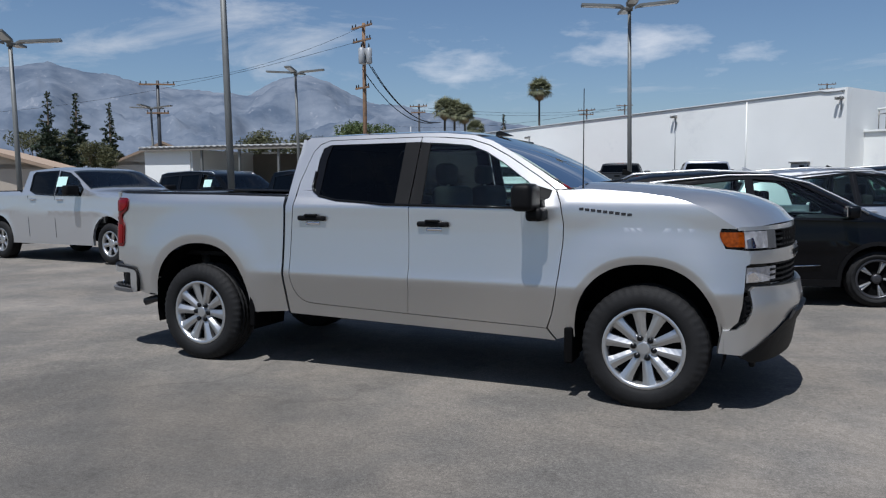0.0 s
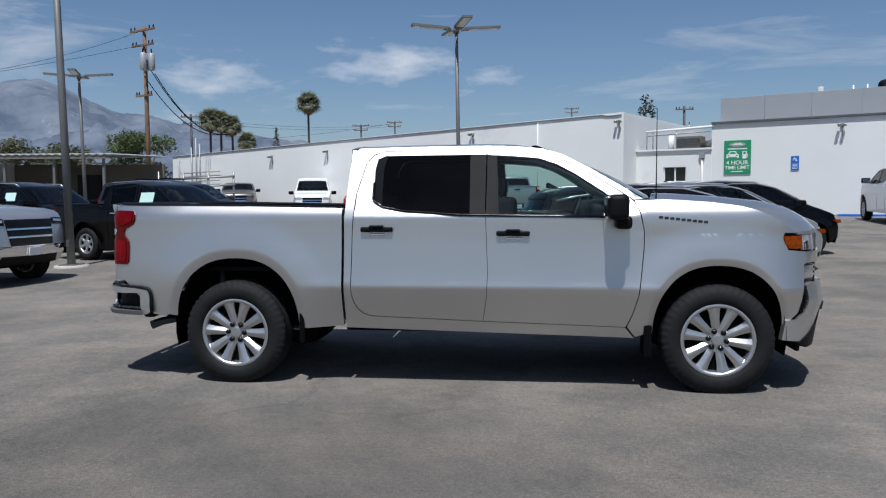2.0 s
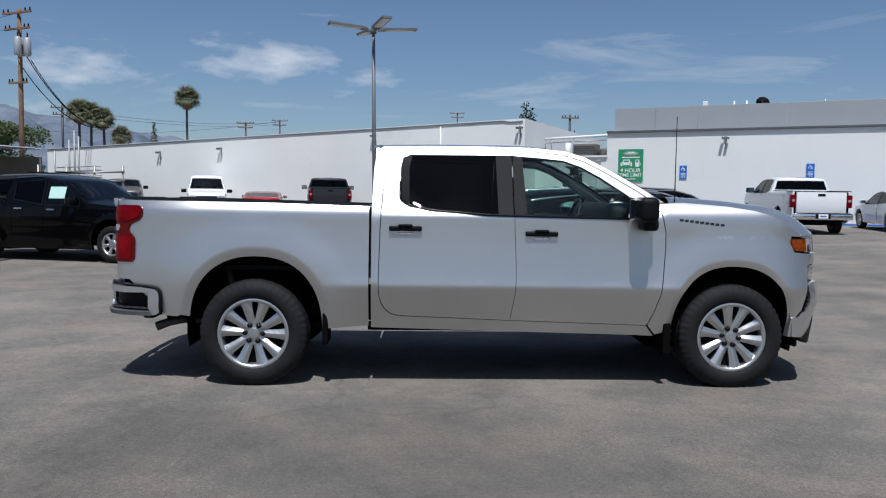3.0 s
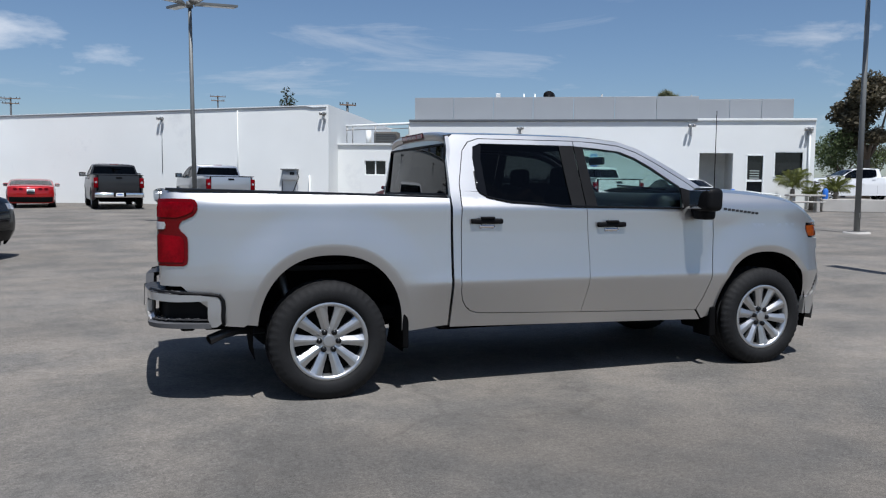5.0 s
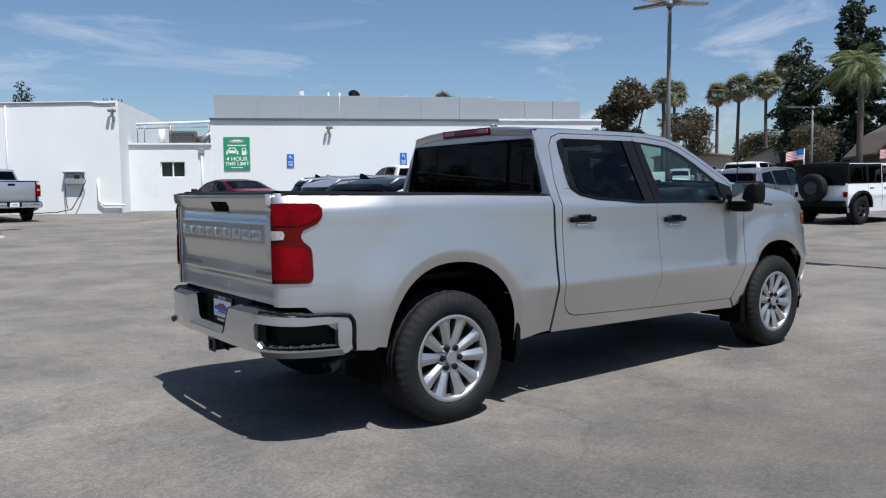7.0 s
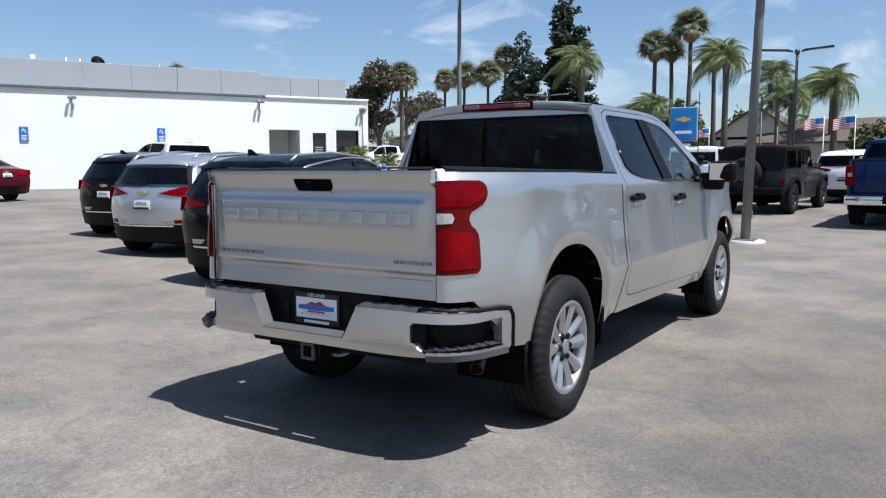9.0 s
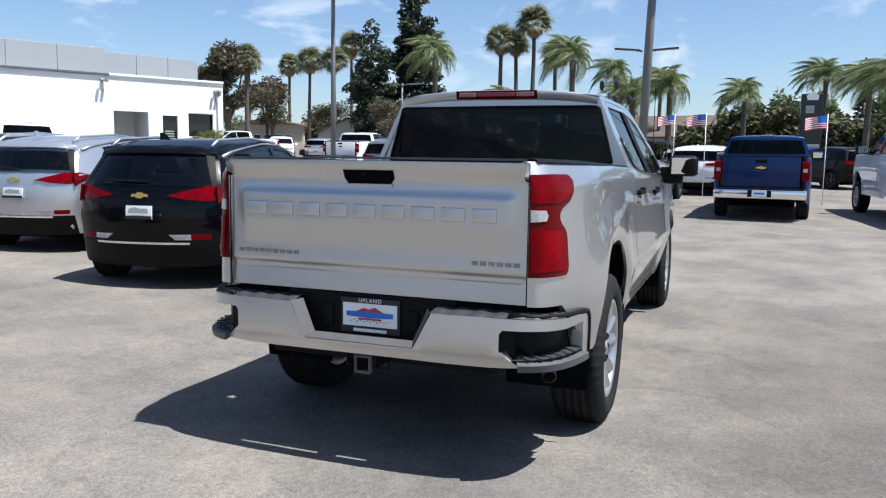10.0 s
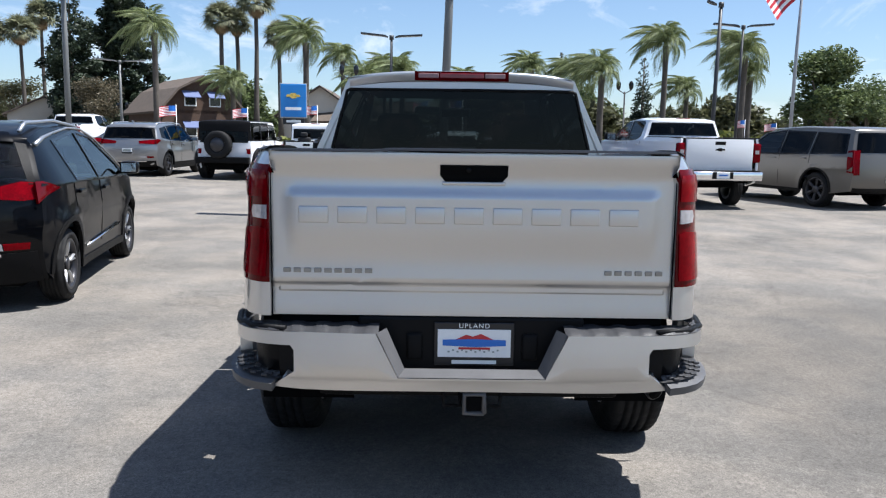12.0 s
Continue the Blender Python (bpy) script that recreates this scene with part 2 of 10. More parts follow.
WALL_CREAM = surface("cream_siding", (0.55, 0.50, 0.42), 0.85, 0, 0.1, 0.8, 0.3, 20)
WALL_BROWN = surface("brown_shingle_wall", (0.075, 0.045, 0.030), 0.9, 0, 0.3, 2.0, 0.6, 10)
CORRUGATED = surface("carport_roof_metal", (0.45, 0.45, 0.44), 0.5, 0.3, 0.15, 1.0)
CARPORT_IN = surface("carport_inside", (0.17, 0.155, 0.135), 0.85, 0, 0.2, 0.7)
WINDOW_DARK = surface("dark_window_glass", (0.012, 0.014, 0.016), 0.06, 0, 0.2, 2)
AWNING = surface("blue_awning", (0.10, 0.13, 0.25), 0.8, 0, 0.1, 2)
BARK = surface("bark", (0.13, 0.10, 0.075), 0.95, 0, 0.3, 3.0, 0.8, 14)
PALM_BARK = surface("palm_bark", (0.085, 0.074, 0.062), 0.95, 0, 0.3, 4.0, 0.8, 20)
PALM_SKIRT = surface("dry_palm_skirt", (0.30, 0.215, 0.125), 0.95, 0, 0.3, 2.0)


def leaf(name, color, dark, through_=0.32):
    """Leaf clumps from dark to light, clump by clump; a share of the light passes through them."""
    m, n, l, b = node_mat(name)
    g, mx = n.new("ShaderNodeNewGeometry"), n.new("ShaderNodeMix")
    mx.data_type = "RGBA"
    mx.inputs[6].default_value, mx.inputs[7].default_value = (*dark, 1), (*color, 1)
    l.new(g.outputs["Random Per Island"], mx.inputs[0])
    l.new(mx.outputs[2], b.inputs["Base Color"])
    b.inputs["Roughness"].default_value = 0.55
    b.inputs["Specular IOR Level"].default_value = 0.3
    tl, sh = n.new("ShaderNodeBsdfTranslucent"), n.new("ShaderNodeMixShader")
    l.new(mx.outputs[2], tl.inputs["Color"])
    sh.inputs[0].default_value = through_
    l.new(b.outputs[0], sh.inputs[1])
    l.new(tl.outputs[0], sh.inputs[2])
    l.new(sh.outputs[0], n["Material Output"].inputs["Surface"])
    return m


LEAF_GREEN = leaf("leaf_green", (0.150, 0.190, 0.075), (0.060, 0.085, 0.034))
LEAF_DARK = leaf("needle_dark", (0.050, 0.070, 0.040), (0.018, 0.028, 0.017), 0.2)
LEAF_OLIVE = leaf("leaf_olive", (0.13, 0.135, 0.065), (0.048, 0.050, 0.026))
LEAF_BROWN = leaf("leaf_brown_green", (0.150, 0.125, 0.080), (0.065, 0.060, 0.036))
LEAF_PALM = leaf("palm_leaf", (0.26, 0.30, 0.13), (0.08, 0.105, 0.045))
LEAF_PALM_DARK = leaf("fan_palm_leaf", (0.29, 0.30, 0.18), (0.10, 0.11, 0.065))
LEAF_YELLOW = leaf("yellow_green_leaf", (0.20, 0.21, 0.055), (0.08, 0.10, 0.03))


def asphalt():
    """Old, sun-bleached parking-lot asphalt: fine stone grain, wide blotches, oil stains, tyre-worn lanes, hair cracks."""
    m, n, l, b = node_mat("old_asphalt")
    tc = n.new("ShaderNodeTexCoord")

    def noise_node(scale, detail=4, rough=0.55, stretch=None, distort=0.0):
        t = n.new("ShaderNodeTexNoise")
        t.inputs["Scale"].default_value, t.inputs["Detail"].default_value = scale, detail
        t.inputs["Roughness"].default_value, t.inputs["Distortion"].default_value = rough, distort
        if stretch:
            mp = n.new("ShaderNodeMapping")
            mp.inputs["Scale"].default_value, mp.inputs["Rotation"].default_value = stretch[0], (0, 0, stretch[1])
            l.new(tc.outputs["Object"], mp.inputs["Vector"])
            l.new(mp.outputs["Vector"], t.inputs["Vector"])
        else:
            l.new(tc.outputs["Object"], t.inputs["Vector"])
        return t.outputs["Fac"]

    def ramp(src, a, c, lo, hi):
        r = n.new("ShaderNodeMapRange")
        r.inputs["From Min"].default_value, r.inputs["From Max"].default_value = a, c
        r.inputs["To Min"].default_value, r.inputs["To Max"].default_value = lo, hi
        l.new(src, r.inputs["Value"])
        return r.outputs["Result"]

    def times(p, q):
        t = n.new("ShaderNodeMath")
        t.operation = "MULTIPLY"
        l.new(p, t.inputs[0])
        l.new(q, t.inputs[1])
        return t.outputs[0]

    grain = noise_node(140, 3, 0.7)
    grain2 = noise_node(38, 5, 0.65)
    blotch = noise_node(0.55, 7, 0.6)
    lanes = noise_node(0.9, 6, 0.6, ((0.16, 1.0, 1.0), 0.3), 0.4)
    spots = noise_node(3.2, 5, 0.62)
    v = times(ramp(grain, 0.25, 0.75, 0.50, 1.50), ramp(grain2, 0.3, 0.7, 0.78, 1.22))
    v = times(v, ramp(noise_node(9, 6, 0.7), 0.3, 0.7, 0.90, 1.10))
    v = times(v, ramp(noise_node(30, 3, 0.6), 0.68, 0.76, 1.0, 0.70))
    v = times(v, ramp(noise_node(75, 2, 0.6), 0.66, 0.74, 1.0, 1.45))
    v = times(v, ramp(blotch, 0.34, 0.66, 0.82, 1.16))
    v = times(v, ramp(lanes, 0.35, 0.65, 0.92, 1.07))
    v = times(v, ramp(spots, 0.60, 0.74, 1.0, 0.80))
    # one broad worn, oil-darkened stretch with a ragged rim
    dv = n.new("ShaderNodeVectorMath")
    dv.operation = "DISTANCE"
    dv.inputs[1].default_value = (1.2, -3.4, 0)
    l.new(tc.outputs["Object"], dv.inputs[0])
    ad = n.new("ShaderNodeMath")
    ad.operation = "MULTIPLY_ADD"
    ad.inputs[1].default_value = 3.4
    l.new(noise_node(0.6, 6, 0.6), ad.inputs[0])
    l.new(dv.outputs["Value"], ad.inputs[2])
    v = times(v, ramp(ad.outputs[0], 3.2, 6.0, 0.77, 1.03))
    vor = n.new("ShaderNodeTexVoronoi")
    vor.feature = "DISTANCE_TO_EDGE"
    vor.inputs["Scale"].default_value = 0.22
    dis = n.new("ShaderNodeTexNoise")
    dis.inputs["Scale"].default_value, dis.inputs["Detail"].default_value = 1.3, 6
    l.new(tc.outputs["Object"], dis.inputs["Vector"])
    vm = n.new("ShaderNodeMix")
    vm.data_type = "RGBA"
    vm.blend_type = "ADD"
    vm.inputs[0].default_value = 0.9
    l.new(tc.outputs["Object"], vm.inputs[6])
    l.new(dis.outputs["Color"], vm.inputs[7])
    l.new(vm.outputs[2], vor.inputs["Vector"])
    crack = ramp(vor.outputs["Distance"], 0.0, 0.010, 0.84, 1.0)
    brk = ramp(noise_node(0.35, 4), 0.50, 0.58, 0.0, 1.0)
    cm = n.new("ShaderNodeMix")
    cm.data_type = "FLOAT"
    cm.inputs[2].default_value = 1.0
    l.new(brk, cm.inputs[0])
    l.new(crack, cm.inputs[3])
    v = times(v, cm.outputs[0])
    tint = n.new("ShaderNodeMix")
    tint.data_type = "RGBA"
    tint.inputs[6].default_value, tint.inputs[7].default_value = (0.155, 0.146, 0.133, 1), (0.180, 0.163, 0.142, 1)
    l.new(ramp(noise_node(1.1, 4), 0.4, 0.6, 0, 1), tint.inputs[0])
    mul = n.new("ShaderNodeMix")
    mul.data_type, mul.blend_type = "RGBA", "MULTIPLY"
    mul.inputs[0].default_value = 1.0
    l.new(tint.outputs[2], mul.inputs[6])
    l.new(v, mul.inputs[7])
    l.new(mul.outputs[2], b.inputs["Base Color"])
    b.inputs["Roughness"].default_value = 0.92
    b.inputs["Specular IOR Level"].default_value = 0.12
    bm_ = n.new("ShaderNodeBump")
    bm_.inputs["Strength"].default_value, bm_.inputs["Distance"].default_value = 0.55, 0.006
    l.new(grain, bm_.inputs["Height"])
    l.new(bm_.outputs["Normal"], b.inputs["Normal"])
    return m


ASPHALT = asphalt()


# ---- building blocks ----
def smooth_max(t):
    return 0.5 * (t + math.sqrt(t * t + 1.0))


def sstep(a, c, x):
    t = min(1.0, max(0.0, (x - a) / (c - a)))
    return t * t * (3 - 2 * t)


def gz(x, y):
    """Height of the lot, which climbs gently away from the truck."""
    x, y = min(max(x, -40.0), 40.0), min(max(y, -30.0), 40.0)
    hump = 0.028 * (sstep(0.25, 0.95, -x) - sstep(5.0, 9.0, -x)) * (1 - sstep(3.0, 6.0, abs(y)))
    return hump + 0.016 * (smooth_max(x - 4.5) - smooth_max(-4.5)) - 0.013 * (smooth_max(-x - 1.0) - smooth_max(-1.0)) + 0.019 * (smooth_max(y - 2.0) - smooth_max(-2.0))


def mesh_of(name, verts, faces, mats, smooth=False, normals=None, index=None):
    me = bpy.data.meshes.new(name)
    me.from_pydata(verts, [], faces)
    for m in (mats if isinstance(mats, (list, tuple)) else [mats]):
        me.materials.append(m)
    if index:
        me.polygons.foreach_set("material_index", index)
    if smooth or normals:
        me.polygons.foreach_set("use_smooth", [True] * len(me.polygons))
    if normals:
        me.normals_split_custom_set_from_vertices(normals)
    me.update()
    return me


def place(name, me, parent=None, m=None, label="", category="", group="", kind=""):
    ob = new(name, me)
    if parent is not None:
        ob.parent = parent
    if m is not None:
        ob.matrix_basis = m
    return tagged(ob, label, category, group, kind)


def thing(name, m, label, category, group=""):
    """The Empty at the base of a thing made of parts."""
    ob = new(name)
    ob.empty_display_size = 0.2
    ob.matrix_basis = m
    return tagged(ob, label, category, group)


def bm_mesh(name, bm, mats, smooth=False):
    me = bpy.data.meshes.new(name)
    bm.normal_update()
    bm.to_mesh(me)
    bm.free()
    for m in (mats if isinstance(mats, (list, tuple)) else [mats]):
        me.materials.append(m)
    if smooth:
        me.polygons.foreach_set("use_smooth", [True] * len(me.polygons))
    return me


def box_mesh(name, size, mat, bevel=0.0, at=(0, 0, 0), seg=2, taper=1.0):
    """A box with rounded edges, centred at `at`; taper narrows the top."""
    bm = bmesh.new()
    bmesh.ops.create_cube(bm, size=1.0)
    for v in bm.verts:
        k = taper if v.co.z > 0 else 1.0
        v.co = Vector((v.co.x * size[0] * k + at[0], v.co.y * size[1] * k + at[1], v.co.z * size[2] + at[2]))
    if bevel:
        bmesh.ops.bevel(bm, geom=list(bm.edges), offset=bevel, segments=seg, affect="EDGES", profile=0.5)
    return bm_mesh(name, bm, mat, smooth=bevel > 0 and seg > 2)


def tube_mesh(name, pts, radius, mat, sides=8, closed=False):
    """A round bar along a polyline; radius may be one number or one per point."""
    pts = [Vector(p) for p in pts]
    n = len(pts)
    rad = radius if isinstance(radius, (list, tuple)) else [radius] * n
    verts, faces = [], []
    up0 = None
    for i, p in enumerate(pts):
        d = (pts[min(i + 1, n - 1)] - pts[max(i - 1, 0)]).normalized()
        if up0 is None:
            up0 = d.orthogonal().normalized()
        a = (up0 - d * up0.dot(d)).normalized()
        up0 = a
        c = d.cross(a)
        for k in range(sides):
            w = 2 * math.pi * k / sides
            verts.append(p + (a * math.cos(w) + c * math.sin(w)) * rad[i])
    for i in range(n - 1):
        for k in range(sides):
            q = (k + 1) % sides
            faces.append((i * sides + k, i * sides + q, (i + 1) * sides + q, (i + 1) * sides + k))
    faces.append(tuple(range(sides))[::-1])
    faces.append(tuple((n - 1) * sides + k for k in range(sides)))
    return mesh_of(name, verts, faces, mat, smooth=sides > 5)


def prism_mesh(name, outline, depth, mat, axis="y", bevel=0.0):
    """A flat outline (two coordinates) given a thickness along an axis."""
    bm = bmesh.new()

    def at(u, v, w):
        return {"y": (u, w, v), "x": (w, u, v), "z": (u, v, w)}[axis]

    vs = [bm.verts.new(at(u, v, depth[0])) for u, v in outline]
    f = bm.faces.new(vs)
    f.normal_update()
    ext = bmesh.ops.extrude_face_region(bm, geom=[f])
    move = at(0, 0, depth[1] - depth[0])
    for g in ext["geom"]:
        if isinstance(g, bmesh.types.BMVert):
            g.co += Vector(move)
    bmesh.ops.recalc_face_normals(bm, faces=bm.faces)
    if bevel:
        bmesh.ops.bevel(bm, geom=list(bm.edges), offset=bevel, segments=2, affect="EDGES", profile=0.5)
    bmesh.ops.triangulate(bm, faces=[f for f in bm.faces if len(f.verts) > 4])
    return bm_mesh(name, bm, mat)


def in_poly(poly, u, v):
    hit = False
    for (a, c), (p, q) in zip(poly, poly[1:] + poly[:1]):
        if (c > v) != (q > v) and u < a + (p - a) * (v - c) / (q - c):
            hit = not hit
    return hit


def panel_mesh(name, outline, fn, mat, step=0.08, thick=0.03, flip=False, lift=0.0, holes=()):
    """A sheet-metal panel: a flat outline in (u, v), cut into a fine net, laid on the surface fn(u, v) -> point,
    with the surface's own normals and a turned-in edge of the given depth."""
    bm = bmesh.new()
    pts = []
    m = len(outline)
    for i in range(m):
        a, c = outline[i], outline[(i + 1) % m]
        if (a[0] - c[0]) ** 2 + (a[1] - c[1]) ** 2 > 1e-10:
            pts.append(a)
    if len(pts) < 3:
        pts = [(0, 0), (0.01, 0), (0.01, 0.01)]
    f = bm.faces.new([bm.verts.new((u, v, 0)) for u, v in pts])
    f.normal_update()
    bmesh.ops.triangulate(bm, faces=[f], ngon_method="EAR_CLIP")
    for ax in (0, 1):
        lo, hi = min(p[ax] for p in pts), max(p[ax] for p in pts)
        k = max(1, int((hi - lo) / step))
        for i in range(1, k):
            co, no = [0, 0, 0], [0, 0, 0]
            co[ax], no[ax] = lo + (hi - lo) * i / k, 1
            bmesh.ops.bisect_plane(bm, geom=list(bm.verts) + list(bm.edges) + list(bm.faces), plane_co=co, plane_no=no, dist=1e-5)
    for hole in holes:
        for (a, c), (p, q) in zip(hole, hole[1:] + hole[:1]):
            bmesh.ops.bisect_plane(bm, geom=list(bm.verts) + list(bm.edges) + list(bm.faces), plane_co=(a, c, 0), plane_no=(q - c, a - p, 0), dist=1e-4)
        gone = [f for f in bm.faces if in_poly(hole, *f.calc_center_median()[:2])]
        bmesh.ops.delete(bm, geom=gone, context="FACES")
    bm.verts.index_update()
    bm.normal_update()
    e = 0.004
    verts, norms = [], []

    def frame_at(u, v):
        p = Vector(fn(u, v))
        du = Vector(fn(u + e, v)) - Vector(fn(u - e, v))
        dv = Vector(fn(u, v + e)) - Vector(fn(u, v - e))
        nn = du.cross(dv)
        nn.normalize()
        if flip:
            nn.negate()
        return p + nn * lift, nn

    for v in bm.verts:
        p, nn = frame_at(v.co.x, v.co.y)
        verts.append(p)
        norms.append(nn)
    faces = []
    for f in bm.faces:
        ids = [v.index for v in f.verts]
        if (f.normal.z < 0) != flip:
            ids.reverse()
        faces.append(ids)
    if thick:
        for ed in bm.edges:
            if len(ed.link_faces) == 1:
                a, c = ed.verts[0].index, ed.verts[1].index
                fc = ed.link_faces[0].calc_center_median()
                mid = (ed.verts[0].co + ed.verts[1].co) / 2
                out2 = mid - fc
                u, v = mid.x, mid.y
                du = (Vector(fn(u + e, v)) - Vector(fn(u - e, v))).normalized()
                dv = (Vector(fn(u, v + e)) - Vector(fn(u, v - e))).normalized()
                edge = (verts[c] - verts[a])
                if edge.length < 1e-9:
                    continue
                nn = norms[a]
                on = edge.normalized().cross(nn)
                if on.dot(du * out2.x + dv * out2.y) < 0:
                    on.negate()
                k = len(verts)
                quad = [verts[a].copy(), verts[c].copy(), verts[c] - norms[c] * thick, verts[a] - norms[a] * thick]
                verts.extend(quad)
                norms.extend([on] * 4)
                g = (quad[1] - quad[0]).cross(quad[2] - quad[0])
                faces.append([k, k + 1, k + 2, k + 3] if g.dot(on) > 0 else [k + 3, k + 2, k + 1, k])
    bm.free()
    return mesh_of(name, verts, faces, mat, normals=norms)


def part(name, me, parent, label="", m=None):
    return place(name, me, parent, m, label)


def arc(cx, cz, r, a0, a1, k=14, rz=None):
    return [(cx + r * math.cos(radians(a0 + (a1 - a0) * i / k)), cz + (rz or r) * math.sin(radians(a0 + (a1 - a0) * i / k))) for i in range(k + 1)]


def lerp_table(tab, x):
    if x <= tab[0][0]:
        return tab[0][1]
    for (a, p), (c, q) in zip(tab, tab[1:]):
        if x <= c:
            return p + (q - p) * (x - a) / (c - a)
    return tab[-1][1]

# ---- ground: one sheet to the horizon ----
def build_ground():
    radii = [0.0] + [0.4 * i for i in range(1, 51)] + [20 + 2.0 * i for i in range(1, 26)] + [80, 100, 140, 200, 300, 500, 900, 1600, 2600, 4200]
    sides, verts, faces = 96, [], []
    for r in radii:
        for k in range(sides):
            w = 2 * math.pi * k / sides
            x, y = 4 + r * math.cos(w), 4 + r * math.sin(w)
            dip = 0.012 * noise.noise(Vector((x * 0.25, y * 0.25, 0))) * sstep(6.5, 9, r)
            verts.append((x, y, gz(x, y) + dip))
    for i in range(len(radii) - 1):
        for k in range(sides):
            q = (k + 1) % sides
            faces.append((i * sides + k, (i + 1) * sides + k, (i + 1) * sides + q, i * sides + q))
    me = mesh_of("ground", verts, faces[sides:] + [(0 * sides, sides + k, sides + (k + 1) % sides) for k in range(sides)], ASPHALT, smooth=True)
    place("ground", me, label="sun-bleached grey asphalt parking lot with stains and tyre marks", category="ground", kind="structure")


build_ground()

# ---- dealership building: a facade along U, its face turned to the lot ----
U = Vector((0.883, -0.469, 0)).normalized()
N_OUT = Vector((-0.469, -0.883, 0)).normalized()
FACE = Matrix(((U.x, -N_OUT.x, 0, 0), (U.y, -N_OUT.y, 0, 0), (0, 0, 1, 0), (0, 0, 0, 1)))
# in facade coordinates: s along the wall, d depth behind the face (face at d = -31.27 from the origin), z up


def fpose(s, c, z=0.0):
    p = U * s - N_OUT * c
    return Matrix.Translation((p.x, p.y, z)) @ FACE


def wall_mesh(name, s0, s1, z0, z1, c, thick, mat, holes=(), z1b=None):
    """A wall with rectangular openings (s0, s1, z0, z1) cut right through; the top may slope from z1 to z1b."""
    z1b = z1 if z1b is None else z1b
    ss = sorted({s0, s1, *[h[0] for h in holes], *[h[1] for h in holes]})
    zs = sorted({z0, *[h[2] for h in holes], *[h[3] for h in holes], 99.0})

    def top(s):
        return z1 + (z1b - z1) * (s - s0) / (s1 - s0)

    verts, faces = [], []

    def quad(a, b_, c_, d_):
        k = len(verts)
        verts.extend((a, b_, c_, d_))
        faces.append((k, k + 1, k + 2, k + 3))

    def solid(sa, za):
        for h in holes:
            if h[0] - 1e-6 <= sa < h[1] - 1e-6 and h[2] - 1e-6 <= za < h[3] - 1e-6:
                return False
        return True

    for a, b_ in zip(ss, ss[1:]):
        for za, zb in zip(zs, zs[1:]):
            if not solid(a, za):
                continue
            t0, t1 = (top(a), top(b_)) if zb > 90 else (zb, zb)
            quad((a, 0, za), (b_, 0, za), (b_, 0, t1), (a, 0, t0))
            quad((b_, thick, za), (a, thick, za), (a, thick, t0), (b_, thick, t1))
    quad((s0, 0, top(s0)), (s1, 0, top(s1)), (s1, thick, top(s1)), (s0, thick, top(s0)))
    quad((s0, thick, z0), (s0, 0, z0), (s0, 0, top(s0)), (s0, thick, top(s0)))
    quad((s1, 0, z0), (s1, thick, z0), (s1, thick, top(s1)), (s1, 0, top(s1)))
    for h in holes:
        quad((h[0], 0, h[2]), (h[0], thick, h[2]), (h[0], thick, h[3]), (h[0], 0, h[3]))
        quad((h[1], thick, h[2]), (h[1], 0, h[2]), (h[1], 0, h[3]), (h[1], thick, h[3]))
        quad((h[0], 0, h[3]), (h[0], thick, h[3]), (h[1], thick, h[3]), (h[1], 0, h[3]))
        quad((h[0], thick, h[2]), (h[0], 0, h[2]), (h[1], 0, h[2]), (h[1], thick, h[2]))
    return mesh_of(name, verts, faces, mat)


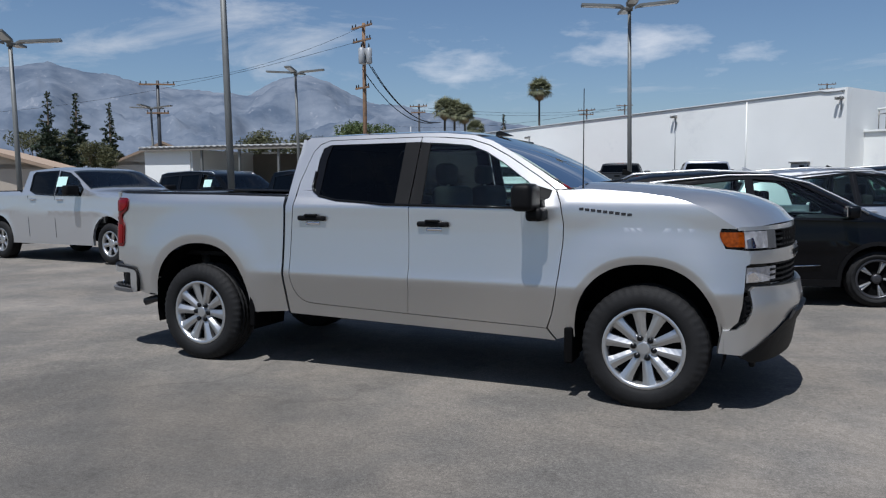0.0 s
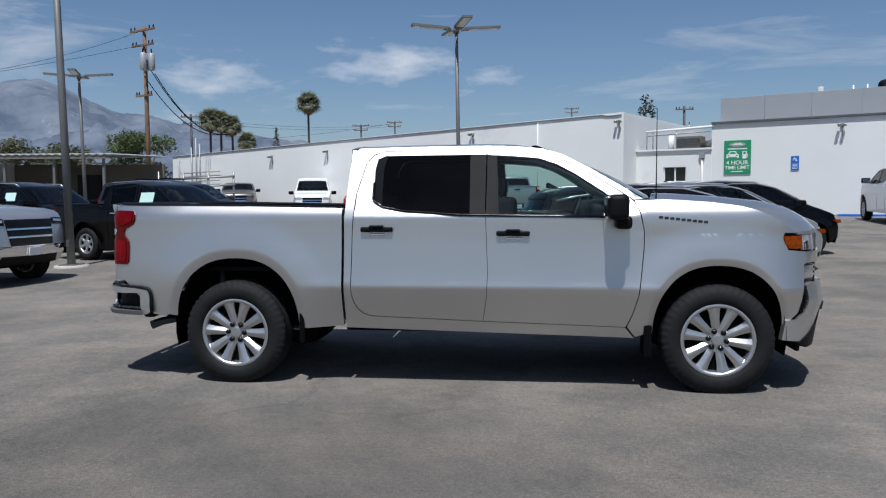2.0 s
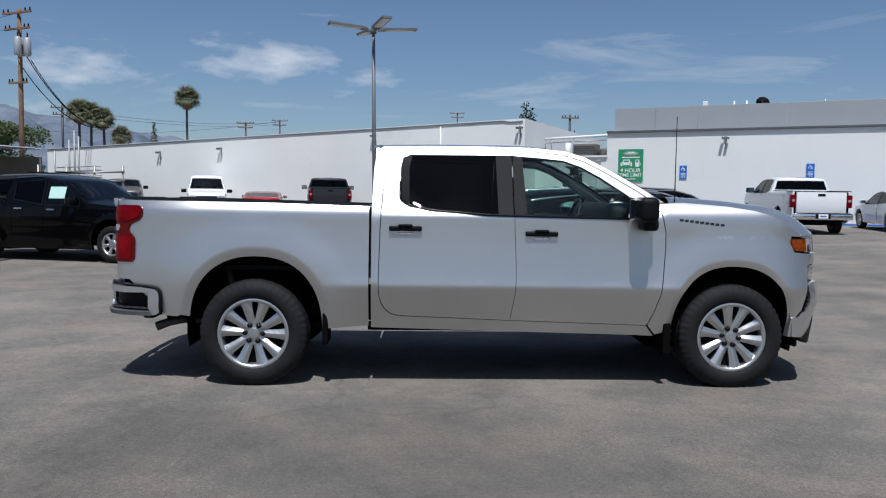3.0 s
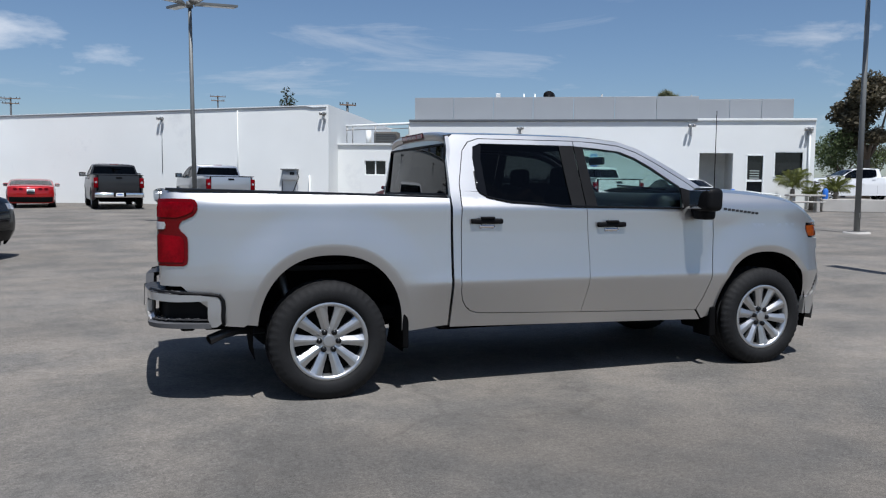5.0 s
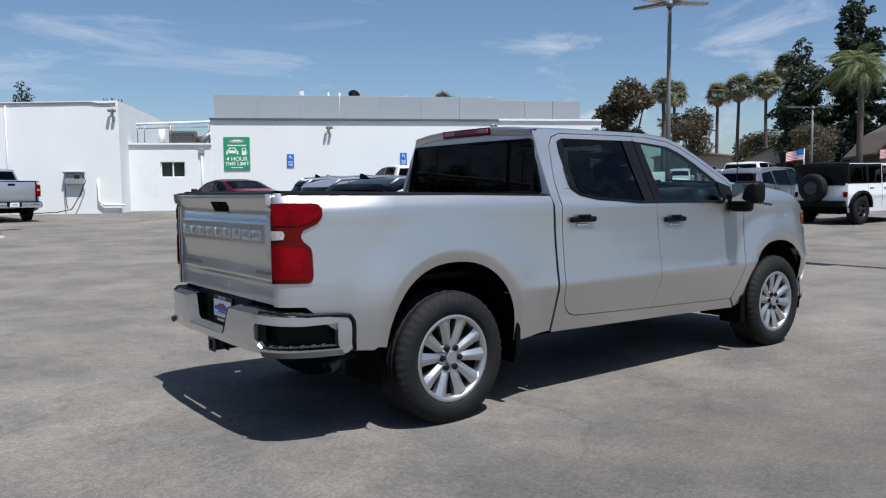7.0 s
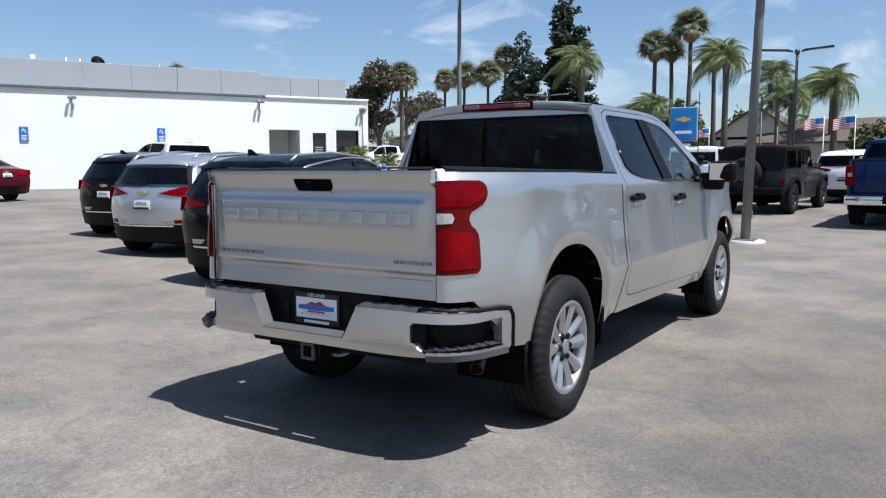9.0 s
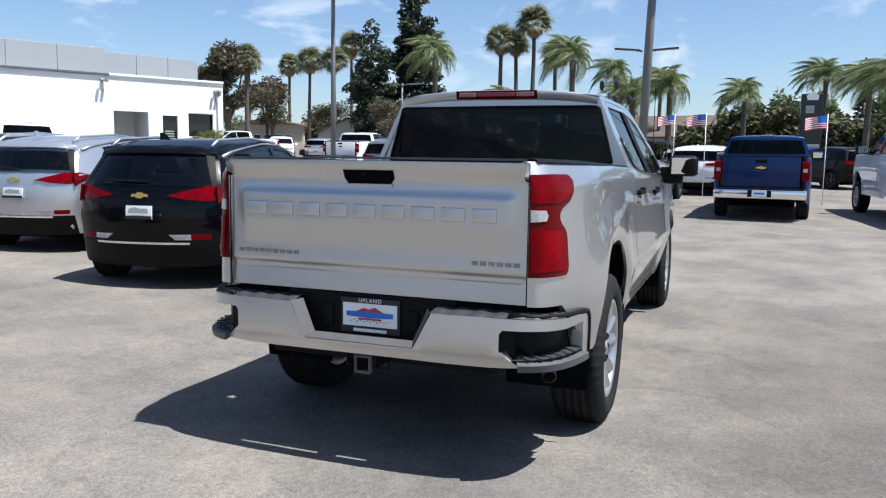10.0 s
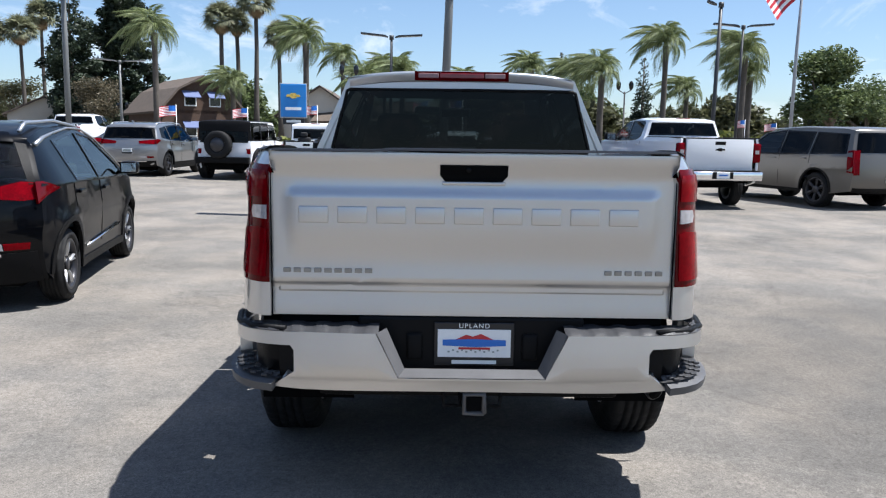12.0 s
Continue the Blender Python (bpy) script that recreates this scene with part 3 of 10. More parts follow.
def build_dealership():
    C1, C0 = 29.6, 31.27
    lab = "white-painted stucco wall of the dealership building"
    # long windowless wall
    me = wall_mesh("wall_long", -42.2, -8.5, -0.6, 4.45, 0, 0.35, STUCCO, z1b=5.36)
    place("wall_long", me, m=fpose(0, C1), label="long white-painted windowless stucco wall with metal coping", category="wall", kind="structure")
    me = wall_mesh("wall_return", 0, 14, -0.6, 5.36, 0, 0.35, STUCCO)
    place("wall_return", me, m=fpose(-8.5 - 0.001, C1) @ pose(0, 0.36, 0, 0, 0, 90), label="white stucco return wall of the long building", category="wall", kind="structure")
    me = wall_mesh("wall_left_end", 0, 16, -0.6, 4.45, 0, 0.35, STUCCO)
    place("wall_left_end", me, m=fpose(-41.8, C1) @ pose(0, 0.36, 0, 0, 0, 90), label="white stucco end wall of the long building", category="wall", kind="structure")
    me = mesh_of("roof_long", [(-42.2, 0.3, 4.2), (-8.5, 0.3, 5.1), (-8.5, 14, 5.1), (-42.2, 14, 4.2), (-42.2, 0.3, 4.1), (-8.5, 0.3, 5.0), (-8.5, 14, 5.0), (-42.2, 14, 4.1)],
                 [(0, 1, 2, 3), (7, 6, 5, 4), (0, 4, 5, 1), (2, 6, 7, 3)], ROOF_EDGE)
    place("roof_long", me, m=fpose(0, C1), label="flat dark roof behind the parapet", category="roof", kind="structure")
    # coping: a thin grey metal strip along the top
    me = tube_mesh("trim_coping", [(-42.2, -0.03, 4.40), (-9.6, -0.03, 5.28), (-9.3, -0.03, 5.22), (-8.6, -0.03, 5.24)], 0.035, STUCCO_GREY, 6)
    place("trim_coping", me, m=fpose(0, C1), label="grey metal edge strip along the wall top", category="trim", kind="structure")
    # low link building
    holes = ((-7.17, -6.10, 2.12, 2.82),)
    me = wall_mesh("wall_low", -8.5, -4.95, -0.6, 3.64, 0, 0.3, STUCCO, holes)
    place("wall_low", me, m=fpose(0, C0 - 0.02), label="low white stucco link wall with a small window", category="wall", kind="structure")
    place("roof_low", box_mesh("roof_low", (3.5, 9.6, 0.12), STUCCO_GREY, at=(-6.74, 5.0, 3.45)), m=fpose(0, C0), label="flat roof of the low link building", category="roof", kind="structure")
    place("trim_low_edge", box_mesh("trim_low_edge", (3.6, 0.10, 0.08), STUCCO, at=(-6.72, -0.06, 3.62)), m=fpose(0, C0), label="white roof edge of the low link building", category="trim", kind="structure")
    w1 = place("window_1", box_mesh("window_1", (1.03, 0.05, 0.66), WINDOW_DARK, at=(-6.635, 0.16, 2.47)), m=fpose(0, C0), label="small dark two-pane window in white frame", category="window", kind="structure")
    for nm, sz, at in (("window_frame", (1.12, 0.07, 0.05), (-6.635, 0.08, 2.82)), ("window_frame", (1.12, 0.07, 0.05), (-6.635, 0.08, 2.13)), ("window_frame", (0.05, 0.07, 0.66), (-7.15, 0.08, 2.47)),
                       ("window_frame", (0.05, 0.07, 0.66), (-6.12, 0.08, 2.47)), ("mullion", (0.06, 0.06, 0.66), (-6.635, 0.08, 2.47))):
        part(nm, box_mesh(nm, sz, SIGN_WHITE, 0.008, at), w1)
    # main building
    holes = ((8.65, 10.14, -0.3, 3.25), (10.72, 11.52, 0.6, 3.2), (11.94, 13.22, 2.2, 3.32))
    me = wall_mesh("wall_main", -4.95, 8.49, -0.6, 4.70, 0, 0.4, STUCCO)
    place("wall_main", me, m=fpose(0, C0), label="white stucco main facade with signs on it", category="wall", kind="structure")
    me = wall_mesh("wall_entrance", 8.49, 13.68, -0.6, 4.72, 0, 0.4, STUCCO, holes)
    place("wall_entrance", me, m=fpose(0, C0 + 0.012), label="white stucco facade with recessed entry, door and window", category="wall", kind="structure")
    me = wall_mesh("wall_main_side", 0, 16, -0.6, 4.72, 0, 0.4, STUCCO)
    place("wall_main_side", me, m=fpose(13.68, C0) @ pose(0, 0.42, 0, 0, 0, 90), label="white stucco side wall of the main building", category="wall", kind="structure")
    me = wall_mesh("wall_main_left", 0, 16, -0.6, 4.70, 0, 0.4, STUCCO)
    place("wall_main_left", me, m=fpose(-4.55, C0) @ pose(0, 0.42, 0, 0, 0, 90), label="white stucco return wall of the main building", category="wall", kind="structure")
    place("roof_main", box_mesh("roof_main", (18.2, 15.6, 0.2), STUCCO_GREY, at=(4.4, 8.2, 4.45)), m=fpose(0, C0), label="flat roof of the main building", category="roof", kind="structure")
    place("trim_main_edge", box_mesh("trim_main_edge", (13.46, 0.16, 0.10), ROOF_EDGE, 0.01, (1.77, -0.02, 4.75)), m=fpose(0, C0), label="dark metal coping on the main facade", category="trim", kind="structure")
    place("trim_entrance_edge", box_mesh("trim_entrance_edge", (5.2, 0.12, 0.10), STUCCO, 0.01, (11.09, -0.01, 4.77)), m=fpose(0, C0), label="white coping over the entrance", category="trim", kind="structure")
    # set-back screen of grey panels on the roof, panel by panel
    screen = thing("roof_screen", fpose(0, C0 + 1.2), "pale grey metal panel screen on the flat roof", "roof screen")
    s, i = -4.9, 0
    while s < 12.4:
        w = 1.95 if s < 8.0 else 1.45
        hi = 5.98 if s < 8.4 else 5.86
        part("screen_panel", box_mesh("screen_panel", (w - 0.02, 0.08, hi - 4.5), STUCCO_GREY, 0.006, (s + w / 2, 0.25 if s >= 8.4 else 0, (hi + 4.5) / 2)), screen)
        s += w
    place("base_curb", box_mesh("base_curb", (7.0, 0.5, 0.16), BLUE_STEEL, 0.02, (4.0, -1.3, 0.62)), m=fpose(0, C0), label="blue-painted concrete wheel stop row by the wall", category="kerb", kind="structure")
    # recessed entry: side walls, back, door
    place("wall_entry_back", box_mesh("wall_entry_back", (3.4, 0.1, 3.8), STUCCO, at=(9.6, 1.9, 1.6)), m=fpose(0, C0), label="cream back wall of the recessed entry", category="wall", kind="structure")
    place("wall_entry_side", box_mesh("wall_entry_side", (0.1, 1.5, 3.8), STUCCO, at=(10.22, 1.15, 1.6)), m=fpose(0, C0), label="white side wall of the recessed entry", category="wall", kind="structure")
    d1 = place("door_1", box_mesh("door_1", (0.74, 0.06, 2.56), WINDOW_DARK, at=(11.12, 0.14, 1.9)), m=fpose(0, C0), label="dark glazed entrance door in white frame", category="door", kind="structure")
    for sz, at in (((0.06, 0.12, 2.6), (10.75, 0.06, 1.9)), ((0.06, 0.12, 2.6), (11.49, 0.06, 1.9)), ((0.8, 0.12, 0.07), (11.12, 0.06, 3.17)), ((0.7, 0.08, 0.10), (11.12, 0.09, 2.0)), ((0.7, 0.08, 0.16), (11.12, 0.09, 0.75))):
        part("door_frame", box_mesh("door_frame", sz, SIGN_WHITE, 0.008, at), d1)
    for k in range(4):
        part("notice", box_mesh("notice", (0.42, 0.01, 0.05), SIGN_GREY, 0, (11.12, 0.10, 2.45 - 0.11 * k)), d1, "small grey notice lettering bars")
    w2 = place("window_2", box_mesh("window_2", (1.28, 0.04, 1.12), WINDOW_DARK, at=(12.58, 0.22, 2.76)), m=fpose(0, C0), label="wide dark shop window", category="window", kind="structure")
    for sz, at in (((1.34, 0.08, 0.05), (12.58, 0.06, 3.31)), ((1.34, 0.10, 0.06), (12.58, 0.04, 2.21)), ((0.05, 0.08, 1.1), (11.96, 0.06, 2.76)), ((0.05, 0.08, 1.1), (13.2, 0.06, 2.76))):
        part("window_frame", box_mesh("window_frame", sz, SIGN_WHITE, 0.006, at), w2)


build_dealership()


# ---- light masts ----
def lamp_mast(x, y, top, r, arms, turn, label, base=True, mat=None, arm_len=1.45, lean=(-0.013, -0.010), group="light masts of the lot"):
    z0 = gz(x, y)
    t = thing("light_mast", pose(x, y, z0, -math.degrees(lean[1]), math.degrees(lean[0]), 0), label, "light mast", group)
    h = top - z0
    mat = mat or POLE_GREY
    part("pole", tube_mesh("pole", [(0, 0, 0), (0, 0, h * 0.5), (0, 0, h)], [r, r * 0.9, r * 0.72], mat, 12), t)
    if base:
        part("base_plate", box_mesh("base_plate", (r * 4.4, r * 4.4, 0.03), STEEL, 0.005, (0, 0, 0.05)), t)
        part("concrete_foot", tube_mesh("concrete_foot", [(0, 0, -0.05), (0, 0, 0.045)], [0.36, 0.34], CONCRETE, 20), t, "low round concrete foot")
        part("hand_hole", box_mesh("hand_hole", (0.07, 0.03, 0.13), STEEL, 0.006, (0, -r, 0.5)), t)
    for k in range(arms):
        a = radians(turn + 360.0 * k / arms)
        d = Vector((math.cos(a), math.sin(a), 0))
        s = Vector((-d.y, d.x, 0))
        verts = []
        w = 0.155
        for q, zz in ((0.16, 0.0), (0.30, 0.05), (arm_len, 0.13)):
            for side in (-1, 1):
                for dz in (-0.035, 0.035):
                    hw = w if q > 0.2 else 0.04
                    verts.append(d * q + s * side * hw + Vector((0, 0, h + zz + dz)))
        faces = []
        for i in range(2):
            o = i * 4
            faces += [(o, o + 4, o + 5, o + 1), (o + 2, o + 3, o + 7, o + 6), (o + 1, o + 5, o + 7, o + 3), (o, o + 2, o + 6, o + 4)]
        faces += [(0, 1, 3, 2), (8, 10, 11, 9)]
        hd = part("lamp_head", mesh_of("lamp_head", verts, faces, mat), t)
        vv = [d * q + s * side * (w - 0.03) + Vector((0, 0, h + zz - 0.04)) for q, zz in ((0.42, 0.06), (arm_len - 0.05, 0.125)) for side in (-1, 1)]
        part("lens", mesh_of("lens", vv, [(0, 1, 3, 2)], LED_WHITE), hd, "pale flat lamp lens")
    part("hub", tube_mesh("hub", [(0, 0, h - 0.10), (0, 0, h + 0.08)], 0.10, mat, 10), t)
    return t


lamp_mast(-0.10, 18.3, 6.80, 0.072, 4, 20, "grey light mast with four crossed flat lamp heads")
lamp_mast(-7.37, 8.39, 7.4, 0.085, 4, 20, "grey light mast on a round concrete foot")
lamp_mast(-18.2, 26.6, 7.0, 0.085, 4, 20, "grey light mast with four crossed flat lamp heads beside the carport")
lamp_mast(-17.4, 10.5, 5.85, 0.085, 4, 40, "grey light mast with four crossed flat lamp heads beside parked trucks")
lamp_mast(17.1, 10.1, 6.95, 0.080, 4, -10, "grey light mast with four flat lamp heads by the entrance drive")
lamp_mast(10.5, 0.12, 7.3, 0.085, 2, 88, "weathered grey light mast on a round concrete foot", lean=(-0.02, -0.03))
lamp_mast(31.2, 2.4, 6.15, 0.075, 2, 95, "dark light mast with two flat lamp heads", base=False, mat=POLE_DARK, arm_len=1.35, group="light masts along the street")
lamp_mast(33.1, -13.8, 7.1, 0.075, 2, 85, "dark light mast with two flat lamp heads beside the street", base=False, mat=POLE_DARK, arm_len=1.35, group="light masts along the street")
lamp_mast(25.9, -10.2, 6.8, 0.085, 1, 80, "dark light mast with one flat lamp head", base=False, mat=POLE_DARK, arm_len=0.5, group="light masts along the street")
lamp_mast(45, 20.0, 6.3, 0.085, 2, 110, "pale light mast with two flat lamp heads among trees", base=False, arm_len=1.5, group="light masts along the street")

# ---- vehicles ----
WHEELS = {}


def wheel_meshes(r, w, rim_r, spokes, style):
    """Shared meshes of one wheel size: tyre (lathed, with tread grooves), rim barrel, spokes, hub. Axle along y, face to -y."""
    key = (r, w, rim_r, spokes, style)
    if key in WHEELS:
        return WHEELS[key]
    prof = [(rim_r, -w * 0.40), (rim_r + 0.012, -w * 0.46), (rim_r + 0.035, -w * 0.495), (rim_r + (r - rim_r) * 0.55, -w * 0.515), (r - 0.045, -w * 0.475), (r - 0.018, -w * 0.43), (r - 0.004, -w * 0.36)]
    for g in (-0.22, -0.07, 0.07, 0.22):
        prof += [(r, (g - 0.025) * w), (r - 0.010, (g - 0.02) * w), (r - 0.010, (g + 0.02) * w), (r, (g + 0.025) * w)]
    prof += [(q, -v) for q, v in reversed(prof[:7])]
    k, verts, faces = (144 if style == "hero" else 60), [], []
    n = len(prof)
    for i in range(k):
        a = 2 * math.pi * i / k
        for j, (q, v) in enumerate(prof):
            rr = q
            if 4 <= j <= n - 5 and i % 3 == 0 and (j < 7 or j > n - 8):
                rr -= 0.008
            elif style == "hero" and 7 <= j <= n - 8 and (i + 2 * (j // 4)) % 4 == 0:
                rr -= 0.004
            verts.append((rr * math.cos(a), v, rr * math.sin(a)))
    for i in range(k):
        for j in range(n - 1):
            p = ((i + 1) % k)
            faces.append((i * n + j, p * n + j, p * n + j + 1, i * n + j + 1))
    tyre = mesh_of("tyre", verts, faces, RUBBER, smooth=True)
    # rim barrel with lip
    prof = [(rim_r + 0.004, -w * 0.44), (rim_r - 0.006, -w * 0.455), (rim_r - 0.022, -w * 0.44), (rim_r - 0.028, -w * 0.30), (rim_r - 0.045, w * 0.1), (rim_r - 0.05, w * 0.42), (rim_r, w * 0.44)]
    verts, faces, n, k = [], [], len(prof), 40
    for i in range(k):
        a = 2 * math.pi * i / k
        verts += [(q * math.cos(a), v, q * math.sin(a)) for q, v in prof]
    for i in range(k):
        for j in range(n - 1):
            p = (i + 1) % k
            faces.append((i * n + j, p * n + j, p * n + j + 1, i * n + j + 1))
    rim = mesh_of("rim", verts, faces, ALLOY if style not in ("black", "pair") else ALLOY_DARK, smooth=True)
    # brake disc / dark backing
    verts = [(0, -w * 0.20, 0)] + [((rim_r - 0.03) * math.cos(2 * math.pi * i / 24), -w * 0.20, (rim_r - 0.03) * math.sin(2 * math.pi * i / 24)) for i in range(24)]
    back = mesh_of("brake_disc", verts, [(0, 1 + i, 1 + (i + 1) % 24) for i in range(24)], UNDER)
    # one spoke: a tapered, ridged bar from hub to lip
    verts, faces = [], []
    twist = 0.10 if style == "twist" else 0.0
    st = ((0.075, 0.026, -w * 0.33, 0.0), (rim_r * 0.45, 0.030, -w * 0.40, twist * 0.3), (rim_r * 0.8, 0.040, -w * 0.425, twist * 0.8), (rim_r - 0.014, 0.050, -w * 0.43, twist))
    if style == "hero":
        st = ((0.050, 0.024, -w * 0.315, 0.0), (rim_r * 0.30, 0.028, -w * 0.345, 0.0), (rim_r * 0.45, 0.031, -w * 0.375, 0.02), (rim_r * 0.62, 0.034, -w * 0.400, 0.02), (rim_r * 0.78, 0.039, -w * 0.420, 0.02), (rim_r * 0.90, 0.046, -w * 0.434, 0.02), (rim_r - 0.010, 0.066, -w * 0.445, 0.02))
    if style == "pair":
        st = ((0.07, 0.012, -w * 0.33, 0.0), (rim_r * 0.5, 0.013, -w * 0.39, 0.05), (rim_r - 0.012, 0.016, -w * 0.42, 0.10))
    for q, hw, v, tw in st:
        for side, dv in ((-1, 0.016), (-0.12, 0.0), (0.28, 0.001), (1, 0.018), (0.9, 0.06), (-0.9, 0.06)):
            a = tw + side * hw / q
            verts.append((q * math.sin(a), v + dv, q * math.cos(a)))
    for i in range(len(st) - 1):
        for j in range(6):
            p = (j + 1) % 6
            faces.append((i * 6 + j, (i + 1) * 6 + j, (i + 1) * 6 + p, i * 6 + p))
    spoke = mesh_of("spoke", verts, faces, ALLOY if style != "black" else ALLOY_DARK)
    if style == "hero":
        hub = tube_mesh("hub_cap", [(0, -w * 0.26, 0), (0, -w * 0.318, 0), (0, -w * 0.318, 0), (0, -w * 0.372, 0), (0, -w * 0.380, 0), (0, -w * 0.382, 0)], [0.098, 0.092, 0.044, 0.042, 0.036, 0.004], ALLOY, 24)
        hub.polygons.foreach_set("use_smooth", [False] * len(hub.polygons))
        nut = tube_mesh("lug_nut", [(0, -w * 0.31, 0), (0, -w * 0.372, 0), (0, -w * 0.372, 0), (0, -w * 0.395, 0)], [0.021, 0.019, 0.012, 0.010], TRIM_GLOSS, 12)
        WHEELS[key] = (tyre, rim, back, spoke, hub, nut)
        return WHEELS[key]
    if style == "pair":
        hub = tube_mesh("hub_cap", [(0, -w * 0.26, 0), (0, -w * 0.36, 0), (0, -w * 0.375, 0)], [0.062, 0.050, 0.030], ALLOY_DARK, 18)
        nut = tube_mesh("lug_nut", [(0, -w * 0.30, 0), (0, -w * 0.35, 0)], [0.013, 0.010], STEEL, 6)
        WHEELS[key] = (tyre, rim, back, spoke, hub, nut)
        return WHEELS[key]
    hub = tube_mesh("hub_cap", [(0, -w * 0.30, 0), (0, -w * 0.355, 0), (0, -w * 0.375, 0)], [0.10, 0.095, 0.045], ALLOY if style != "black" else ALLOY_DARK, 18)
    nut = tube_mesh("lug_nut", [(0, -w * 0.34, 0), (0, -w * 0.40, 0)], [0.017, 0.013], TRIM_GLOSS if style in ("twist", "hero") else STEEL, 6)
    WHEELS[key] = (tyre, rim, back, spoke, hub, nut)
    return WHEELS[key]


def add_wheel(parent, x, y, r, w, rim_r, spokes=10, style="plain", turn=0.0, nuts=True, steer=0.0):
    """One wheel with tyre, rim, spokes, hub; its outer face looks away from the car's middle line."""
    tyre, rim, back, spoke, hub, nut = wheel_meshes(r, w, rim_r, spokes, style)
    m = pose(x, y, r - 0.012, 0, 0, (180 if y > 0 else 0) + steer) @ pose(0, 0, 0, 0, turn, 0)
    wh = new("wheel")
    wh.empty_display_size = 0.1
    wh.parent = parent
    wh.matrix_basis = m
    part("tyre", tyre, wh)
    part("rim", rim, wh)
    part("brake_disc", back, wh)
    pairs = [(360.0 * k / spokes, 1) for k in range(spokes)]
    if style == "hero":
        pairs = [(72.0 * (k // 2) + (15.5 if k % 2 else -15.5), 1 if k % 2 else -1) for k in range(10)]
    for a, s in pairs:
        part("spoke", spoke, wh, m=pose(0, 0, 0, 0, a, 0) @ Matrix.Diagonal((s, 1, 1, 1)))
        if style == "pair":
            part("spoke", spoke, wh, m=pose(0, 0, 0, 0, a, 0) @ Matrix.Diagonal((-1, 1, 1, 1)))
    part("hub_cap", hub, wh)
    if nuts:
        for k in range(6 if r > 0.37 else 5):
            a = 2 * math.pi * (k + 0.5) / (6 if r > 0.37 else 5)
            part("lug_nut", nut, wh, m=Matrix.Translation((0.068 * math.sin(a), 0, 0.068 * math.cos(a))))
    return wh


def dense(line, step):
    out = []
    for (a, c) in zip(line, line[1:]):
        k = max(1, int(math.hypot(c[0] - a[0], c[1] - a[1]) / step))
        out += [(a[0] + (c[0] - a[0]) * i / k, a[1] + (c[1] - a[1]) * i / k) for i in range(k)]
    return out + [line[-1]]


def rounded(line, r=0.10, k=3):
    """Cut the corners of a polyline with short curves."""
    out = [line[0]]
    for p, q, s in zip(line, line[1:], line[2:]):
        a, b_, c = Vector(p), Vector(q), Vector(s)
        d0, d1 = min(r, (b_ - a).length * 0.45), min(r, (c - b_).length * 0.45)
        s0, s1 = b_ + (a - b_).normalized() * d0, b_ + (c - b_).normalized() * d1
        for i in range(k + 1):
            t = i / k
            v = s0 * (1 - t) ** 2 + b_ * 2 * t * (1 - t) + s1 * t * t
            out.append((v.x, v.y))
    return out + [line[-1]]


